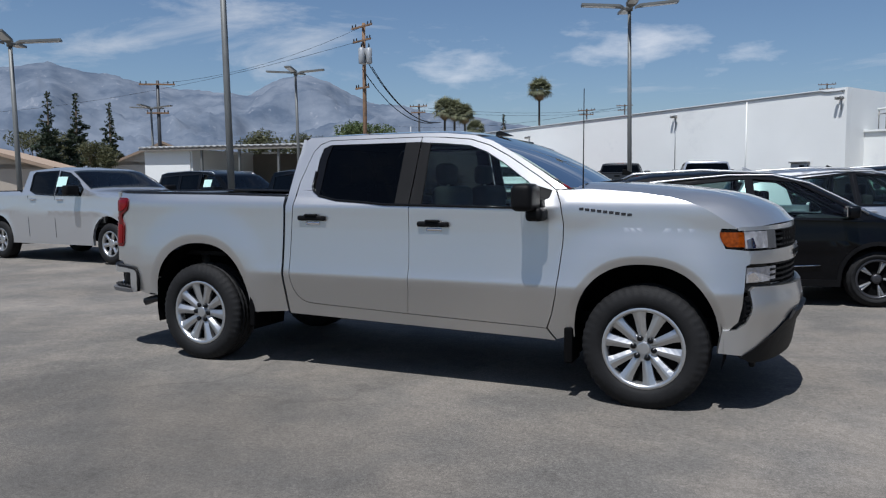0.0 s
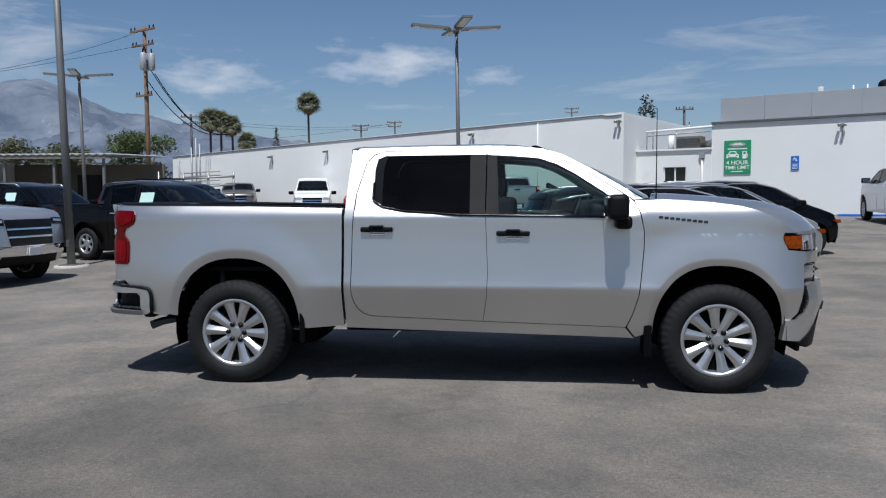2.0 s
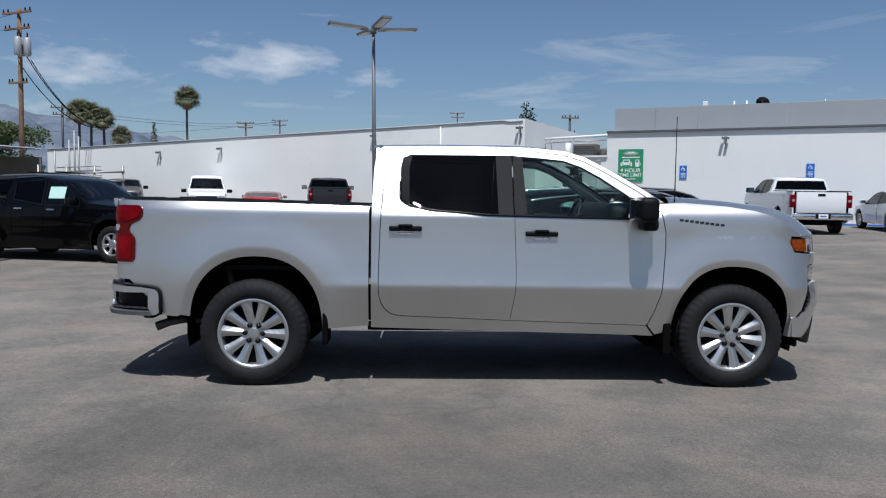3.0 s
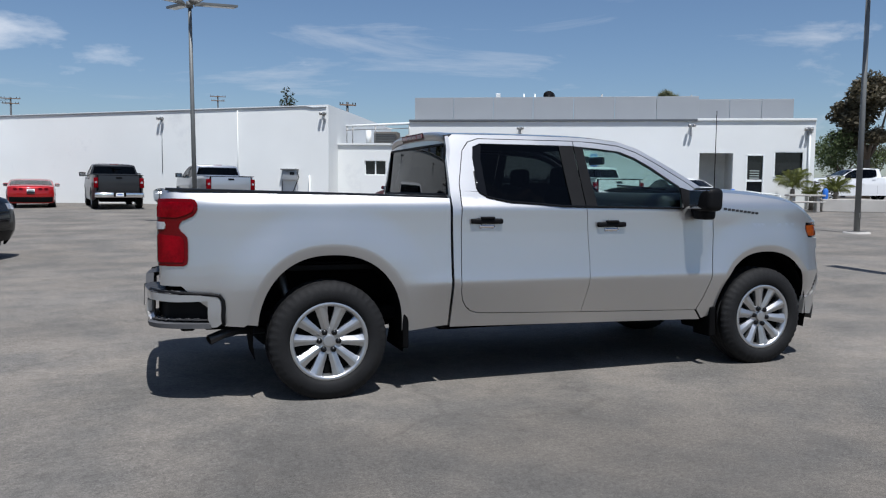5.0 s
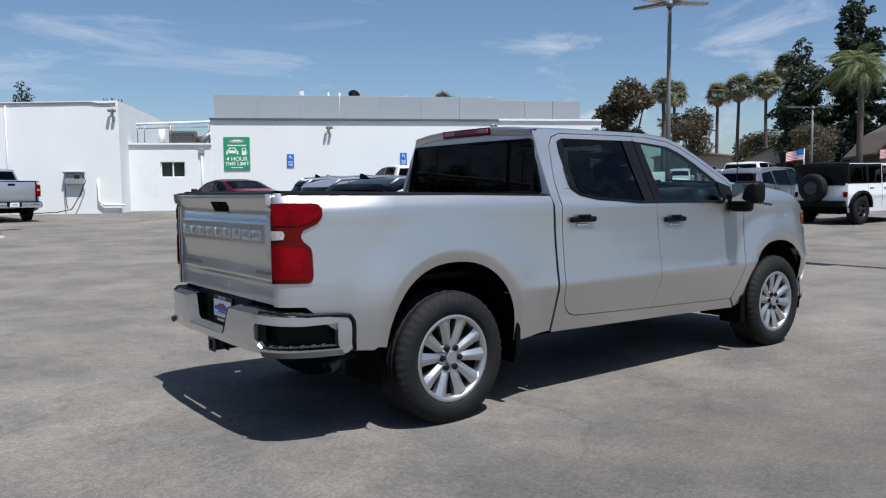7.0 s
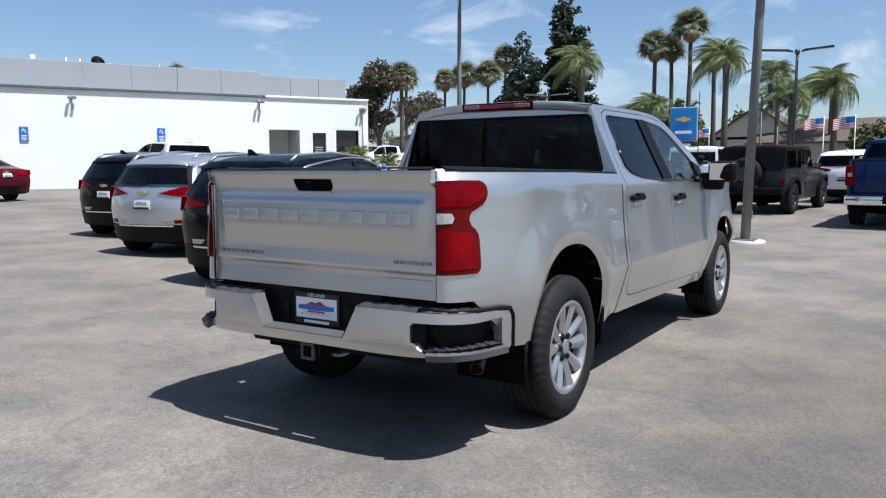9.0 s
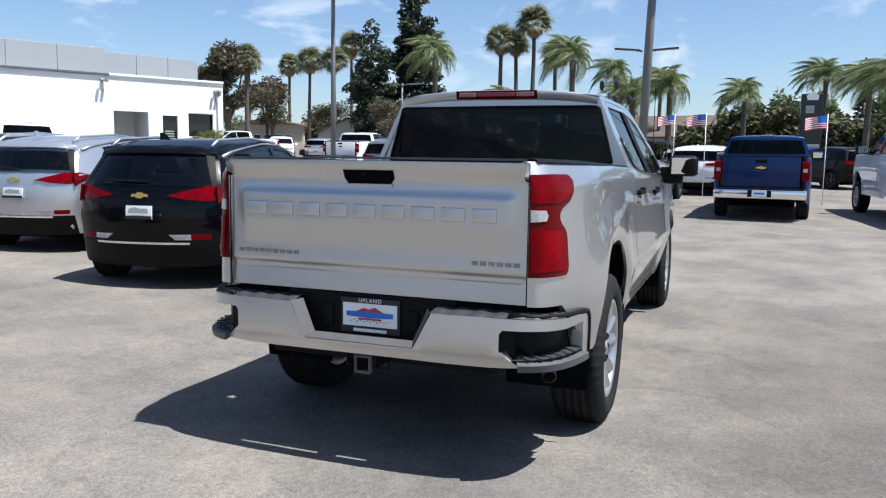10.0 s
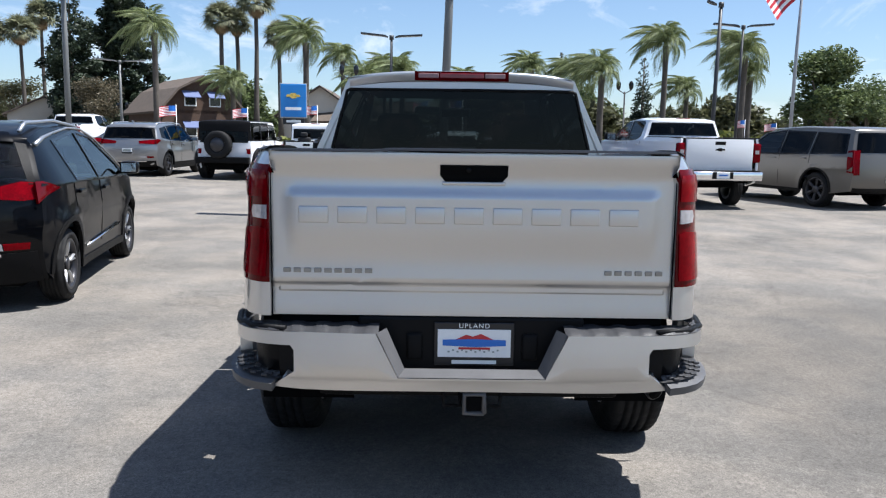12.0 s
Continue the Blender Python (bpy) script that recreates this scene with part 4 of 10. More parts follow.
CAR_KINDS = {
    # x forward from the middle of the wheelbase, z up; top runs from the front's foot over the roof to the rear's foot
    "hatch": dict(W=1.77, wb=2.60, r=0.325, tw=0.215, rim=0.225, sp=5, style="pair",
                  top=[(2.06, 0.22), (2.13, 0.42), (2.10, 0.66), (1.92, 0.86), (1.30, 1.08), (0.55, 1.50), (-0.20, 1.595), (-1.20, 1.56), (-1.72, 1.46), (-1.98, 1.08), (-2.03, 0.92), (-2.05, 0.62), (-2.00, 0.36), (-1.94, 0.24)],
                  ws=(1.28, 0.56), rw=(-1.76, -1.97), belt=[(-2.1, 1.06), (1.3, 0.98), (2.2, 0.80)], rail=1.50,
                  sides=[[(-0.92, 1.06), (-1.02, 1.40), (-0.10, 1.49), (-0.06, 1.02)], [(0.0, 1.02), (-0.04, 1.49), (0.45, 1.44), (1.02, 1.12), (1.10, 1.0)]],
                  clad=0.30, tail="wide", nuts=False),
    "suv": dict(W=1.86, wb=2.70, r=0.365, tw=0.235, rim=0.235, sp=5, style="black",
                top=[(2.16, 0.28), (2.26, 0.52), (2.22, 0.86), (2.05, 1.02), (1.05, 1.12), (0.35, 1.56), (-0.5, 1.68), (-1.55, 1.64), (-2.00, 1.55), (-2.20, 1.10), (-2.26, 0.90), (-2.26, 0.58), (-2.18, 0.36), (-2.1, 0.30)],
                ws=(1.02, 0.37), rw=(-2.02, -2.18), belt=[(-2.3, 1.13), (1.1, 1.02), (2.3, 0.95)], rail=1.57,
                sides=[[(-1.75, 1.18), (-1.70, 1.46), (-1.22, 1.52), (-1.12, 1.12)], [(-1.04, 1.12), (-1.12, 1.53), (-0.28, 1.56), (-0.24, 1.08)], [(-0.18, 1.08), (-0.2, 1.56), (0.28, 1.50), (0.80, 1.16), (0.86, 1.06)]],
                clad=0.42, tail="wide", nuts=False),
    "big_suv": dict(W=2.04, wb=2.95, r=0.41, tw=0.27, rim=0.28, sp=6, style="black",
                    top=[(2.40, 0.34), (2.50, 0.60), (2.48, 1.00), (2.35, 1.16), (1.25, 1.24), (0.55, 1.74), (-0.4, 1.88), (-2.1, 1.86), (-2.45, 1.80), (-2.60, 1.22), (-2.64, 1.0), (-2.66, 0.66), (-2.6, 0.45), (-2.5, 0.38)],
                    ws=(1.22, 0.57), rw=(-2.46, -2.59), belt=[(-2.7, 1.24), (1.3, 1.16), (2.5, 1.1)], rail=1.76,
                    sides=[[(-2.28, 1.27), (-2.20, 1.68), (-1.30, 1.72), (-1.26, 1.24)], [(-1.16, 1.24), (-1.20, 1.72), (-0.30, 1.75), (-0.26, 1.21)], [(-0.18, 1.21), (-0.20, 1.75), (0.42, 1.68), (1.00, 1.28), (1.05, 1.19)]],
                    clad=0.40, tail="tall", nuts=False),
    "jeep": dict(W=1.72, wb=2.95, r=0.42, tw=0.28, rim=0.23, sp=5, style="black",
                 top=[(2.00, 0.55), (2.05, 0.62), (1.98, 0.78), (1.92, 1.10), (0.75, 1.19), (0.60, 1.22), (0.35, 1.72), (0.20, 1.80), (-1.95, 1.80), (-2.05, 1.76), (-2.10, 1.14), (-2.12, 0.66), (-2.10, 0.56)],
                 ws=(0.59, 0.36), rw=(-2.07, -2.10), belt=[(-2.2, 1.16), (2.2, 1.12)], rail=1.70, flat=True,
                 sides=[[(-1.95, 1.22), (-1.93, 1.66), (-1.16, 1.66), (-1.12, 1.20)], [(-1.02, 1.20), (-1.02, 1.66), (-0.36, 1.66), (-0.36, 1.20)], [(-0.26, 1.20), (-0.26, 1.66), (0.26, 1.64), (0.44, 1.24), (0.44, 1.20)]],
                 clad=0.0, tail="small", nuts=False, hardtop=True),
    "gladiator": dict(W=1.76, wb=3.40, r=0.42, tw=0.28, rim=0.23, sp=5, style="black",
                      top=[(2.30, 0.55), (2.34, 0.66), (2.28, 0.80), (2.22, 1.12), (1.05, 1.21), (0.90, 1.24), (0.65, 1.74), (0.50, 1.82), (-0.75, 1.82), (-0.86, 1.76), (-0.92, 1.20), (-0.93, 1.19)],
                      ws=(0.89, 0.66), rw=(-0.87, -0.915), belt=[(-2.9, 1.20), (2.4, 1.14)], rail=1.72, flat=True, bed=(-0.93, -2.70, 1.19, 0.60),
                      sides=[[(-0.74, 1.24), (-0.72, 1.68), (-0.02, 1.68), (-0.02, 1.22)], [(0.08, 1.22), (0.08, 1.68), (0.56, 1.66), (0.74, 1.26), (0.74, 1.22)]],
                      clad=0.0, tail="small", nuts=False),
    "pickup": dict(W=2.03, wb=3.745, r=0.40, tw=0.265, rim=0.245, sp=6, style="plain",
                   top=[(2.62, 0.36), (2.78, 0.55), (2.76, 0.80), (2.70, 1.18), (2.50, 1.32), (1.28, 1.44), (0.48, 1.86), (-0.2, 1.915), (-0.95, 1.88), (-1.02, 1.86), (-1.10, 1.40), (-1.11, 1.38)],
                   ws=(1.25, 0.50), rw=(-1.03, -1.095), belt=[(-3.0, 1.36), (1.4, 1.32), (2.9, 1.2)], rail=1.80, bed=(-1.11, -2.95, 1.42, 0.50),
                   sides=[[(-0.72, 1.44), (-0.74, 1.75), (-0.66, 1.80), (0.10, 1.81), (0.12, 1.34), (-0.5, 1.37)], [(0.20, 1.34), (0.20, 1.80), (0.52, 1.76), (0.84, 1.62), (1.06, 1.45), (1.02, 1.32)]],
                   clad=0.0, tail="tall", nuts=True),
    "midsize": dict(W=1.88, wb=3.26, r=0.375, tw=0.245, rim=0.23, sp=6, style="plain",
                    top=[(2.30, 0.34), (2.44, 0.55), (2.40, 0.90), (2.24, 1.14), (1.05, 1.24), (0.35, 1.68), (-0.3, 1.785), (-0.95, 1.75), (-1.05, 1.70), (-1.16, 1.24), (-1.17, 1.22)],
                    ws=(1.02, 0.37), rw=(-1.06, -1.155), belt=[(-2.8, 1.20), (1.2, 1.12), (2.5, 1.05)], rail=1.66, bed=(-1.17, -2.78, 1.26, 0.48),
                    sides=[[(-0.82, 1.26), (-0.84, 1.60), (-0.10, 1.67), (-0.08, 1.15)], [(0.0, 1.15), (0.0, 1.67), (0.32, 1.62), (0.84, 1.26), (0.86, 1.13)]],
                    clad=0.0, tail="tall", nuts=False),
    "sedan": dict(W=1.85, wb=2.83, r=0.335, tw=0.225, rim=0.225, sp=5, style="plain",
                  top=[(2.30, 0.22), (2.42, 0.42), (2.36, 0.68), (2.10, 0.80), (1.05, 0.98), (0.30, 1.36), (-0.35, 1.455), (-0.95, 1.40), (-1.75, 1.10), (-2.30, 1.02), (-2.44, 0.86), (-2.48, 0.55), (-2.42, 0.32), (-2.3, 0.24)],
                  ws=(1.02, 0.31), rw=(-0.98, -1.72), belt=[(-2.5, 0.98), (1.1, 0.90), (2.4, 0.75)], rail=1.34,
                  sides=[[(-1.42, 1.04), (-0.90, 1.32), (-0.36, 1.37), (-0.34, 0.95)], [(-0.28, 0.95), (-0.30, 1.37), (0.22, 1.30), (0.82, 0.98), (0.88, 0.92)]],
                  clad=0.0, tail="wide", nuts=False),
    "coupe": dict(W=1.88, wb=2.71, r=0.35, tw=0.28, rim=0.26, sp=5, style="black",
                  top=[(2.12, 0.18), (2.24, 0.34), (2.18, 0.52), (1.80, 0.72), (0.80, 0.90), (0.15, 1.18), (-0.35, 1.235), (-0.80, 1.18), (-1.80, 0.98), (-2.12, 0.94), (-2.20, 0.80), (-2.22, 0.50), (-2.16, 0.30), (-2.1, 0.2)],
                  ws=(0.78, 0.16), rw=(-0.84, -1.76), belt=[(-2.3, 0.90), (0.9, 0.84), (2.2, 0.65)], rail=1.12,
                  sides=[[(-0.78, 0.94), (-0.66, 1.10), (-0.2, 1.15), (0.18, 1.09), (0.66, 0.90), (0.62, 0.87)]],
                  clad=0.0, tail="round", nuts=False),
    "van": dict(W=2.02, wb=3.43, r=0.37, tw=0.245, rim=0.21, sp=6, style="plain",
                top=[(2.62, 0.34), (2.74, 0.55), (2.70, 0.95), (2.58, 1.12), (1.75, 1.28), (1.15, 1.95), (0.8, 2.06), (-2.3, 2.06), (-2.55, 1.98), (-2.75, 1.30), (-2.80, 0.95), (-2.82, 0.60), (-2.7, 0.40)],
                ws=(1.71, 1.17), rw=(-2.58, -2.72), belt=[(-2.9, 1.22), (2.8, 1.1)], rail=1.94,
                sides=[[(0.70, 1.28), (0.70, 1.86), (1.12, 1.82), (1.55, 1.30)]],
                clad=0.0, tail="tall", nuts=False),
}


def car(kind, x, y, heading, body, label, category, group="parked vehicles on the lot", name=None, tint=None, front_tint=None, plate=True, emblem=GOLD, cards=(), extra=(), clad_mat=None, wheel_style=None, lift=0.0, bump_mat=None, roof_mat=None, lamps=True):
    k = CAR_KINDS[kind]
    hw, wb, r = k["W"] / 2, k["wb"], k["r"]
    top = [(px, pz + lift) for px, pz in k["top"]]
    bed = k.get("bed")
    xf, xr = wb / 2, -wb / 2
    nose, tailx = max(p[0] for p in top), (bed[1] - 0.06 if bed else min(p[0] for p in top))
    belt = k["belt"]
    rail = k["rail"] + lift
    flat = k.get("flat")
    # the lot slopes: sit on it at both axles
    hd = radians(heading)
    fx, fy = x + math.cos(hd) * wb / 2, y + math.sin(hd) * wb / 2
    bx, by = x - math.cos(hd) * wb / 2, y - math.sin(hd) * wb / 2
    pitch = math.degrees(math.atan2(gz(bx, by) - gz(fx, fy), wb))
    t = thing(name or category.replace(" ", "_"), pose(x, y, (gz(fx, fy) + gz(bx, by)) / 2, 0, pitch, heading), label, category, group)
    front_tint = front_tint or GLASS_MID
    tint = tint or GLASS_TINT

    def half(px, pz):
        b0 = lerp_table(belt, px) + lift
        v = hw
        if pz < b0:
            v -= 0.035 * ((b0 - pz) / max(0.3, b0 - 0.3)) ** 2 + 0.02 * sstep(b0 - 0.25, b0, pz)
            v += 0.012 * math.exp(-((pz - (b0 - 0.32)) / 0.06) ** 2)
        else:
            v -= 0.02 + (0.05 if flat else (0.50 if kind == "hatch" else 0.34)) * (pz - b0) * (0.75 if kind == "van" else 1.0)
        e = 0.45 if flat else 0.75
        a = max(0.0, (px - (nose - e)) / e)
        c = max(0.0, ((tailx + e) - px) / e)
        v -= (0.10 if flat else 0.20) * a * a + (0.04 if flat else (0.17 if kind == "hatch" else 0.10)) * c * c
        for cx in (xf, xr):
            d = math.hypot(px - cx, pz - r)
            if d < r + 0.22 and not flat:
                v += 0.018 * (1 - sstep(r + 0.08, r + 0.22, d))
        return max(0.2, v)

    step = 0.13
    line = rounded(top, 0.12)
    # side panels
    sill = 0.24 + lift + (0.10 if r > 0.38 else 0.0)
    edge_in = 0.05

    # skin over nose, hood, roof and tail
    ln = dense(line, 0.07)
    acc = [0.0]
    for p, q in zip(ln, ln[1:]):
        acc.append(acc[-1] + math.hypot(q[0] - p[0], q[1] - p[1]))

    def on_line(s):
        for i in range(len(acc) - 1):
            if s <= acc[i + 1] or i == len(acc) - 2:
                f = (s - acc[i]) / max(1e-6, acc[i + 1] - acc[i])
                return Vector((ln[i][0] + (ln[i + 1][0] - ln[i][0]) * f, ln[i][1] + (ln[i + 1][1] - ln[i][1]) * f))
        return Vector(ln[-1])

    def skin(s, j, off=0.0):
        p = on_line(s)
        d = on_line(min(acc[-1], s + 0.05)) - on_line(max(0, s - 0.05))
        d.normalize()
        nn = Vector((-d.y, d.x)) * -1.0
        nn = Vector((d.y, -d.x)) if Vector((d.y, -d.x)).dot(p - Vector((0, 0.8))) > 0 else Vector((-d.y, d.x))
        q = p - nn * (edge_in * abs(j) ** 5) + nn * off
        rim = 0.02 if flat else (0.17 if kind == "hatch" else 0.10)
        rim *= 1.0 if abs(nn.x) > 0.6 and not bed else 0.5
        h = half(p.x - nn.x * edge_in - math.copysign(rim, nn.x) * abs(nn.x), p.y - nn.y * edge_in)
        bow = (0.02 if flat else (0.17 if kind == "hatch" else 0.10)) * abs(j) ** 2.4 * (1.0 if abs(nn.x) > 0.6 and not bed else 0.5)
        return (q.x - math.copysign(bow, nn.x) * abs(nn.x), h * j, q.y)

    def side_outline():
        low = []
        ra = r + (0.105 if bed else 0.060)
        zc = r + (0.02 + 0.8 * lift if bed else 0.0)
        a0 = math.degrees(math.asin(max(-1, min(1, (sill - zc) / ra))))
        edge = [skin(s, 1.0) for s in acc]
        edge = [(p[0], p[2]) for p in edge]
        if bed:
            low += [(tailx + 0.12, sill + 0.10)]
        low += arc(xr, zc, ra, 180 - a0, a0, 12)
        low += arc(xf, zc, ra, 180 - a0, a0, 12)
        up = [p for p in edge if p[1] > sill + 0.05]
        if bed:
            up = [p for p in up if p[0] > bed[0] - 0.005]
            up += [(bed[0], bed[2] + lift), (bed[1] - 0.02, bed[2] + lift), (bed[1] - 0.05, bed[2] - 0.25 + lift), (bed[1] - 0.05, 0.62 + lift)]
        return low + up

    so = side_outline()
    for sgn in (-1, 1):
        cut = [[(px, pz + lift) for px, pz in o] for o in k["sides"]]
        me = panel_mesh("body_side", so, lambda u, v, s=sgn: (u, s * half(u, v), v), body, step, 0.05, flip=sgn > 0, holes=cut)
        part("body_side", me, t)
    js = [-1, -0.97, -0.9, -0.75, -0.45, 0, 0.45, 0.75, 0.9, 0.97, 1]
    verts, faces, mi = [], [], []
    for s in acc:
        verts += [skin(s, j) for j in js]
    m = len(js)
    def s_at(px, upper=True, zlo=0.0, zhi=9.0):
        best = min(range(len(ln)), key=lambda i: abs(ln[i][0] - px) + (0 if zlo <= ln[i][1] <= zhi else 9))
        return acc[best]

    panes = [(s_at(k["ws"][0], zlo=0.85) + 0.02, s_at(k["ws"][1], zlo=1.0) - 0.02), (s_at(k["rw"][0], zlo=0.9) + 0.03, s_at(k["rw"][1], zlo=0.85) - 0.02)]
    for i in range(len(acc) - 1):
        for c in range(m - 1):
            if abs(js[c]) < 0.91 and abs(js[c + 1]) < 0.91 and any(lo <= acc[i] and acc[i + 1] <= hi for lo, hi in panes):
                continue
            faces.append((i * m + c, i * m + c + 1, (i + 1) * m + c + 1, (i + 1) * m + c))
            mi.append(1 if roof_mat and (ln[i][1] > rail - 0.05 or (ln[i][1] > belt[0][1] + lift + 0.03 and ln[i][0] < -1.5)) else 0)
    part("body_top", mesh_of("body_top", verts, faces, [body, roof_mat or body], smooth=True, index=mi), t)

    def s_z(pz, rear=True):
        ids = [i for i in range(len(ln)) if (ln[i][0] < 0) == rear]
        return acc[min(ids, key=lambda i: abs(ln[i][1] - pz))]

    def patch(nm, outline, mat, off=0.006, thick=0.02, lab="", st=0.16):
        part(nm, panel_mesh(nm, outline, lambda u, v: skin(u, v, off), mat, st, thick, flip=True), t, lab)

    a, c = s_at(k["ws"][0], zlo=0.85), s_at(k["ws"][1], zlo=1.0)
    patch("windshield", [(a + 0.02, -0.92), (c - 0.02, -0.92), (c - 0.02, 0.92), (a + 0.02, 0.92)], front_tint, thick=0.0)
    a, c = s_at(k["rw"][0], zlo=0.9), s_at(k["rw"][1], zlo=0.85)
    patch("rear_window", [(a + 0.03, -0.92), (a + 0.03, 0.92), (c - 0.02, 0.92), (c - 0.02, -0.92)], tint, thick=0.0)
    if kind in ("hatch", "suv"):
        for sgn in (-1, 1):
            o = [(a + 0.02, sgn * 0.84), (c - 0.01, sgn * 0.90), (c - 0.01, sgn * 0.955), (a + 0.02, sgn * 0.955)]
            patch("window_pillar", o if sgn < 0 else o[::-1], TRIM, 0.010, 0.01)
        patch("rear_wiper", [(c - 0.075, -0.06), (c - 0.050, -0.06), (c - 0.050, 0.08), (c - 0.062, 0.46), (c - 0.078, 0.46)], TRIM, 0.028, 0.012, "black rear wiper")
    nwin = len(k["sides"])
    for sgn in (-1, 1):
        for i, o in enumerate(k["sides"]):
            mt = front_tint if i == nwin - 1 else tint
            oo = [(px, pz + lift) for px, pz in o]
            cx, cz = sum(p[0] for p in oo) / len(oo), sum(p[1] for p in oo) / len(oo)
            part("side_window", panel_mesh("side_window", oo, lambda u, v, s=sgn: (u, s * (half(u, v) - 0.004), v), mt, 0.25, 0.0, flip=sgn > 0), t)
            grow = [(cx + (px - cx) * 1.06, cz + (pz - cz) * 1.09) for px, pz in oo]
            shrink = [(cx + (px - cx) * 0.965, cz + (pz - cz) * 0.95) for px, pz in oo]
            part("window_trim", panel_mesh("window_trim", grow, lambda u, v, s=sgn: (u, s * (half(u, v) + 0.007), v), TRIM_GLOSS, 0.25, 0.012, flip=sgn > 0, holes=[shrink]), t)
        # door seams and handles
        for i, o in enumerate(k["sides"][-2:] if nwin > 1 else k["sides"]):
            px = min(p[0] for p in o) + 0.10
            pz = lerp_table(belt, px) + lift - 0.09
            hy = half(px, pz) + 0.018
            part("door_handle", box_mesh("door_handle", (0.20, 0.03, 0.035), CHROME if wheel_style == "chrome" else (TRIM if body is BLACK_PAINT else body), 0.010, (px + 0.06, sgn * hy, pz)), t)
            for q in (min(p[0] for p in o) - 0.04,):
                seam = [(q, half(q, z) * sgn + sgn * 0.001, z) for z in (sill + 0.14, 0.6 + lift, 0.8 + lift, lerp_table(belt, q) + lift - 0.01)]
                part("door_seam", tube_mesh("door_seam", seam, 0.005, UNDER, 4), t)
        # mirrors
        o = k["sides"][-1]
        px = max(p[0] for p in o) - 0.10
        pz = lerp_table(belt, px) + lift + (0.10 if kind != "pickup" else 0.10)
        big = 1.35 if kind in ("pickup", "big_suv", "van") else 1.0
        mr = part("mirror", box_mesh("mirror", (0.14 * big, 0.20 * big, 0.14 * big), TRIM if kind in ("pickup", "jeep", "gladiator", "van", "midsize") else body, 0.035, (px, sgn * (half(px, pz) + 0.15 * big), pz), 3), t)
        part("mirror_glass", box_mesh("mirror_glass", (0.006, 0.16 * big, 0.10 * big), CHROME, 0, (px - 0.072 * big, sgn * (half(px, pz) + 0.15 * big), pz)), mr)
        part("mirror_arm", box_mesh("mirror_arm", (0.06, 0.12, 0.03), TRIM, 0.008, (px, sgn * (half(px, pz) + 0.03), pz - 0.05)), mr)
        # lower cladding
        if k["clad"]:
            cz = k["clad"] + lift
            for q0, q1 in ((xr + r + 0.06, xf - r - 0.06),):
                part("sill_cladding", panel_mesh("sill_cladding", [(q0, sill - 0.02), (q1, sill - 0.02), (q1, cz), (q0, cz)], lambda u, v, s=sgn: (u, s * (half(u, v) + 0.012), v), clad_mat or TRIM, 0.3, 0.03, flip=sgn > 0), t)
        for cx in (xf, xr):
            ring = arc(cx, r, r + 0.10, -5, 185, 16) + arc(cx, r, r + 0.052, 185, -5, 16)
            if k["clad"] or flat:
                lw = 0.0 if not flat else 0.10
                part("wheel_arch_trim", panel_mesh("wheel_arch_trim", ring if not flat else arc(cx, r, r + 0.13, 5, 175, 12) + arc(cx, r, r + 0.06, 175, 5, 12), lambda u, v, s=sgn: (u, s * (half(u, v) + 0.010 + lw), v), clad_mat or TRIM, 0.3, 0.04 + lw, flip=sgn > 0), t)
        if kind == "jeep" and roof_mat:
            part("hardtop_side", panel_mesh("hardtop_side", [(-2.03, 1.17), (-1.98, 1.73), (-0.32, 1.73), (-0.32, 1.17)], lambda u, v, s=sgn: (u, s * (half(u, v) + 0.005), v), roof_mat, 0.3, 0.02, flip=sgn > 0, holes=[list(o) for o in k["sides"][:2]]), t, "black hardtop")
    # dark underside, wheel housings and cabin floor
    if bed:
        part("underbody", box_mesh("underbody", (nose - tailx - 0.5, 2 * hw - 0.34, 0.24), UNDER, 0.02, ((nose + tailx) / 2, 0, sill + 0.20)), t)
        part("engine_bay", box_mesh("engine_bay", (nose - k["ws"][0] - 0.35, 2 * hw - 0.62, 0.5), UNDER, 0.02, ((nose + k["ws"][0]) / 2, 0, sill + 0.50)), t)
    else:
        part("underbody", box_mesh("underbody", (nose - tailx - 0.45, 2 * hw - 0.30, 0.20), UNDER, 0.02, ((nose + tailx) / 2, 0, sill + 0.16)), t)
    part("wheel_housing", box_mesh("wheel_housing", (2 * r + 0.10, 2 * hw - 0.62, r + 0.25), UNDER, 0.02, (xf, 0, sill + r * 0.7)), t)
    part("wheel_housing", box_mesh("wheel_housing", (2 * r + 0.10, 2 * hw - 0.62, r + 0.20), UNDER, 0.02, (xr, 0, sill + r * 0.62)), t)
    # cabin: dash and seats
    c0, c1 = k["ws"][0] - 0.25, (bed[0] + 0.15 if bed else k["rw"][1] + 0.5)
    bz = lerp_table(belt, 0) + lift
    part("dashboard", box_mesh("dashboard", (0.40, 2 * hw - 0.42, 0.30), CABIN, 0.05, (c0 - 0.12, 0, bz - 0.16)), t)
    for q in ((c0 - 0.85,) if nwin == 1 else (c0 - 0.85, c0 - 1.75)):
        for sy in (-0.37, 0.37):
            st = part("seat", box_mesh("seat", (0.16, 0.46, 0.62), SEAT, 0.05, (q, sy * hw / 0.93, bz - 0.16), 3), t)
            part("headrest", box_mesh("headrest", (0.10, 0.24, 0.16), SEAT, 0.04, (q - 0.03, sy * hw / 0.93, bz + 0.24), 3), st)
    part("cabin_floor", box_mesh("cabin_floor", (c0 - c1, 2 * hw - 0.36, 0.06), CABIN, 0.01, ((c0 + c1) / 2, 0, sill + 0.30)), t)
